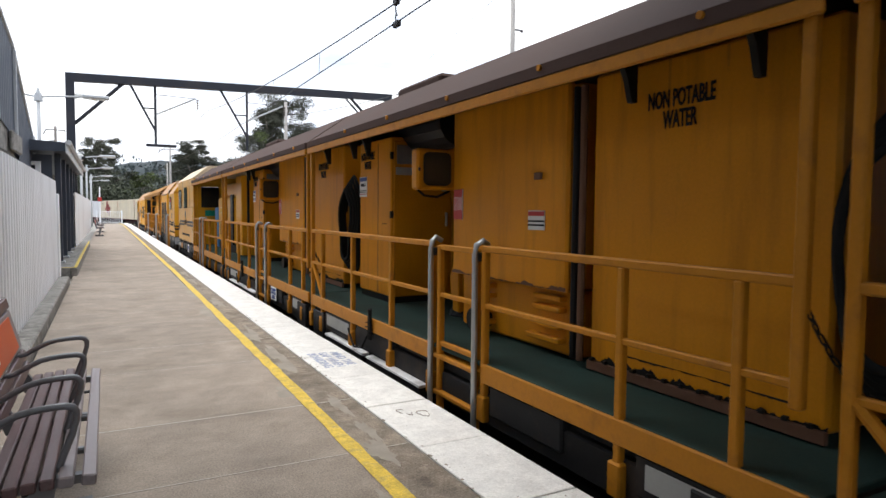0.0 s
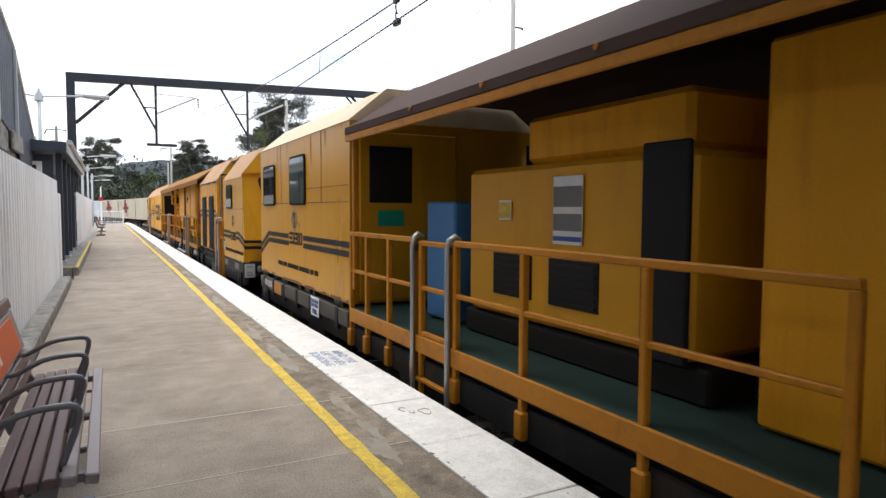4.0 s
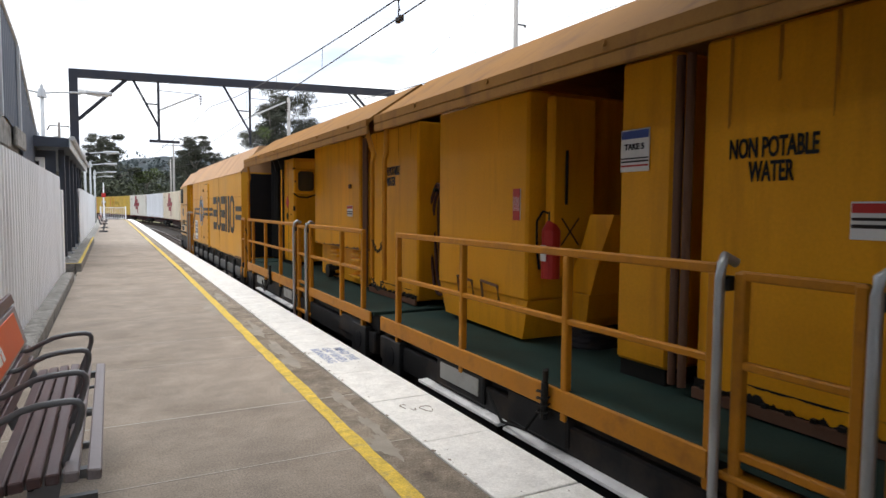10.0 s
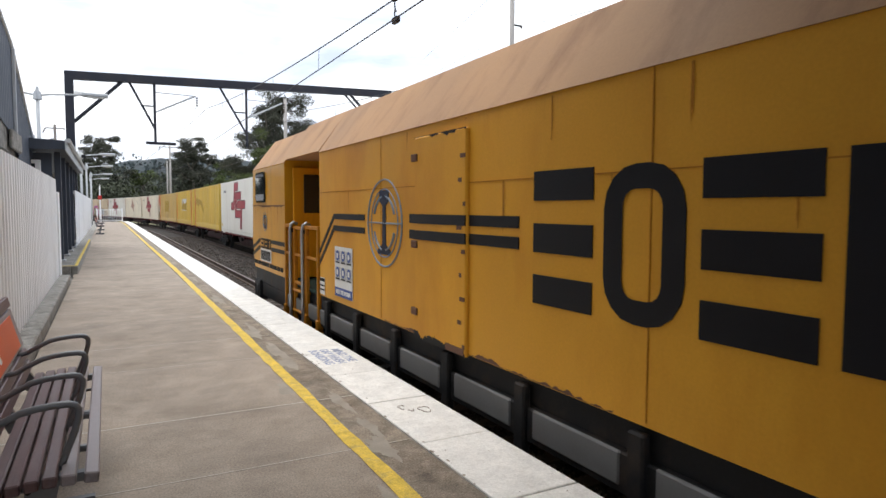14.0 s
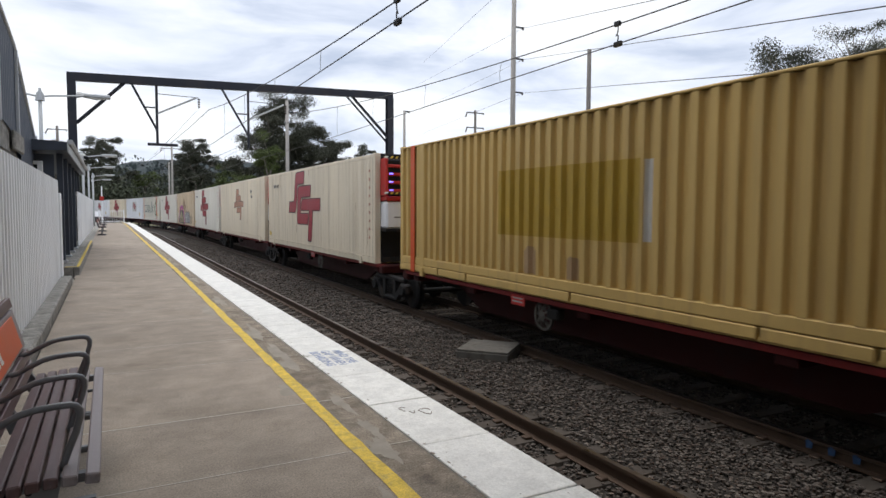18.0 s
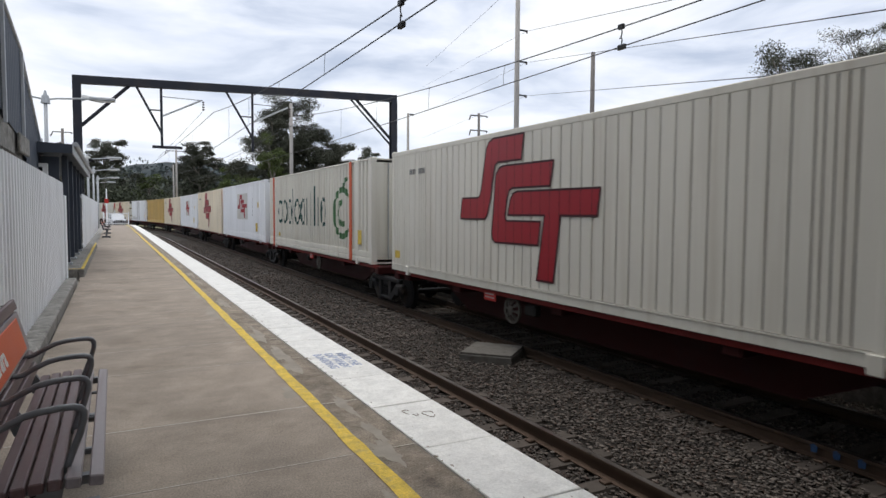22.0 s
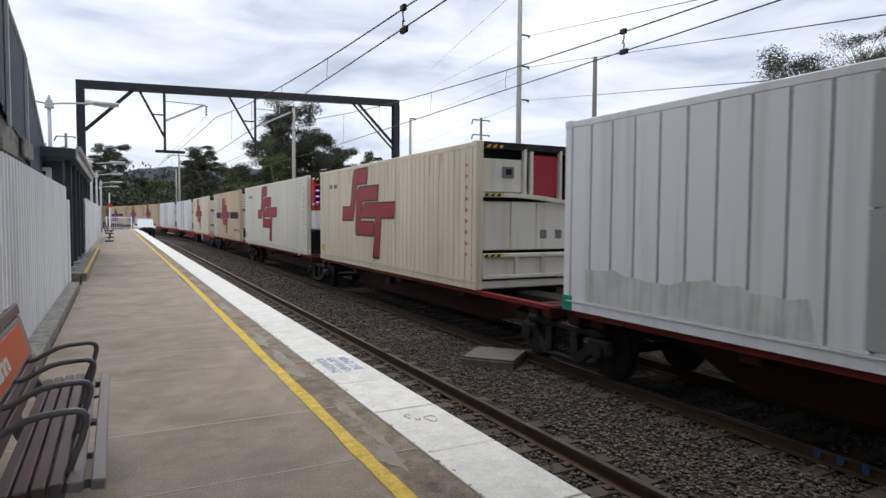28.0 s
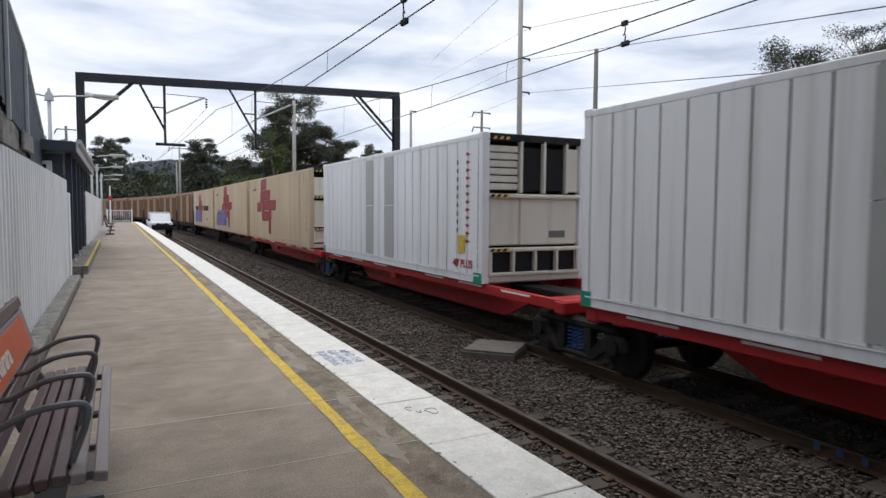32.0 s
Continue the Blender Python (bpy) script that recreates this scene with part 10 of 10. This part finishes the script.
dd = c7.box("side_door", SIDE - 0.03, SIDE + 0.01, 50.46, 51.3, 1.36, 2.99, YEL_F, 0.012, "flush yellow side door with rusty edges")
for z in (1.55, 2.1, 2.8):
    c7.box("hinge", SIDE - 0.045, SIDE - 0.01, 51.24, 51.34, z, z + 0.06, RUSTB, 0.006, "", dd)
for i in range(9):
    c7.box("rust_spot", SIDE - 0.034, SIDE - 0.029, 50.47 + 0.05 * (i % 2), 50.5 + 0.05 * (i % 2) + 0.02 * (i % 3), 1.42 + 0.17 * i, 1.45 + 0.17 * i, RUSTB, 0, "", dd)
c7.box("rust_edge", SIDE - 0.0345, SIDE - 0.029, 50.48, 50.75, 1.37, 1.42, RUSTB, 0, "", dd)
safety_board(c7, SIDE - 0.004, 52.85, 53.42, 1.45, 2.0)
c7.sign(SIDE - 0.004, 53.8, 53.98, 1.40, 1.6, [(0.78, 0.96, FRAME), (0.5, 0.58, FRAME), (0.25, 0.33, FRAME)], "small white notice")
ragged(c7, 50.46, 51.3, 2.99, 0.035, 13, DARK, SIDE - 0.032)
ragged(c7, 50.46, 51.3, 1.365, 0.06, 14, DARK, SIDE - 0.032, True)
ragged(c7, 45.98, 47.5, 1.385, 0.04, 15, RUSTB, SIDE - 0.005, True)
ragged(c7, 49.0, 52.0, 1.385, 0.03, 16, RUSTB, SIDE - 0.005, True)
for i in range(16):
    s_ = 46.1 + i * 0.49
    ragged(c7, s_, s_ + 0.006 + 0.006 * (i % 3), 3.06 if i % 2 else 2.60, 0.15 + 0.1 * (i % 3), 30 + i, RUST_S, SIDE - 0.0035, False, "rust_run", "thin rust streak")
# entrance recess
c7.box("recess_floor", SIDE + 0.02, -SIDE, 54.0, 55.65, 1.36, 1.40, DECK, 0.004)
c7.box("recess_wall", SIDE + 0.7, SIDE + 0.75, 54.0, 55.65, 1.4, 3.5, YEL, 0)
d_ = c7.box("entrance_door", SIDE + 0.1, SIDE + 0.7, 55.58, 55.63, 1.42, 3.0, YEL, 0.012, "yellow entrance door")
c7.box("door_window", SIDE + 0.25, SIDE + 0.58, 55.565, 55.58, 2.35, 2.9, GLASS, 0.02, "dark rounded door window", d_)
g = Shape()
g.prism([(SIDE - 0.01, 3.1), (-SIDE + 0.01, 3.1), (-SIDE - 0.36, 3.6), (SIDE + 0.36, 3.6)], "y", 54.0, 55.66)
c7.add("roof", g, ROOF_O, "faded orange roof over the entrance")
railing(c7, [54.05, 54.55], 2.2, 1.81, 0.9)
ladder(c7, 54.6, 55.2)
railing(c7, [55.25, 55.6], 2.2, 1.81, 0.9)
cab(c7, 55.68, 57.9)
window(c7, 56.9, 57.57, 2.51, 3.0)
rail_badge(c7, 56.95, 2.2, 0.15)
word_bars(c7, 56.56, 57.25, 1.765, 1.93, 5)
c7.box("number_plate", SIDE - 0.012, SIDE, 56.53, 57.27, 1.56, 1.76, WHITE_P, 0.002, "white plate with dark bars")
for i in range(7):
    c7.box("number_bar", SIDE - 0.016, SIDE - 0.011, 56.565 + i * 0.098, 56.635 + i * 0.098, 1.585, 1.735, BLACK, 0, "dark plain bar")
for z in (1.865, 1.75):
    stripe(c7, 55.68, 56.54, z, 0.06)
    stripe(c7, 57.33, 57.9, z, 0.06, dz=-0.15)
text_line(c7, 57.8, 55.8, 1.48, 1.545)
c7.box("panel_joint", SIDE - 0.005, SIDE + 0.002, 55.68, 57.9, 2.455, 2.465, RUSTB, 0)
c7.box("skirt", SIDE + 0.005, SIDE + 0.05, 55.7, 57.7, 1.2, 1.43, FRAME, 0.012, "dark lower skirt")
ragged(c7, 55.75, 57.85, 2.458, 0.025, 90)
for i in range(9):
    s_ = 55.85 + i * 0.23
    ragged(c7, s_, s_ + 0.014 + 0.01 * (i % 2), 2.455, 0.15 + 0.12 * (i % 3), 91 + i, RUST_S, SIDE - 0.0035, False, "rust_run", "thin rust streak")
c7.box("frame_end", SIDE, -SIDE, 57.6, 57.85, 0.85, 1.2, FRAME, 0.03)
g = Shape()
g.tube([(SIDE + 0.0, 45.98, 3.1), (SIDE, 45.9, 3.05)], 0.01, 4)
c7.add("seal", g, RUBBER)
# near end of the long car: doorway, bellows and a small gate
railing(c7, [45.58, 45.89], 2.2, 1.81, 1.1)
# No opening here: a black sheet stands for the unlit interior
c7.box("doorway", SIDE + 0.13, SIDE + 0.62, 45.935, 45.952, 1.42, 3.05, BLACK, 0, "black sheet standing for the unlit doorway")
for i in range(4):
    c7.box("bellows_fold", -0.70, 0.75, 45.42 + i * 0.13, 45.50 + i * 0.13, 1.42, 3.45, RUBBER, 0.03, "black gangway bellows")
chain(c7, (SIDE, 45.58, 2.05), (SIDE + 0.05, 45.24, 2.1), 0.2, 14)
chain(c7, (SIDE, 45.58, 1.72), (SIDE + 0.05, 45.24, 1.75), 0.2, 14)


def motions():
    for ob, s0, v, centre in MOVES:
        rise = ob["rise"] if "rise" in ob else 0.0
        # a long vehicle follows the line between two points of the bend
        def at(t):
            s = s0 - v * t
            a, b = on_track(s + 1.5, centre, 0, rise), on_track(s + 11.0, centre, 0, rise)
            d = b - a
            m = pose(0, 0, 0, 0, 0, math.degrees(math.atan2(-d.x, d.y)))
            return Matrix.Translation(a - d.normalized() * 1.5) @ m
        step = 1 if v > 10 else 4
        walk(ob, [(t, at(t)) for t in range(0, 33, step)])


motions()
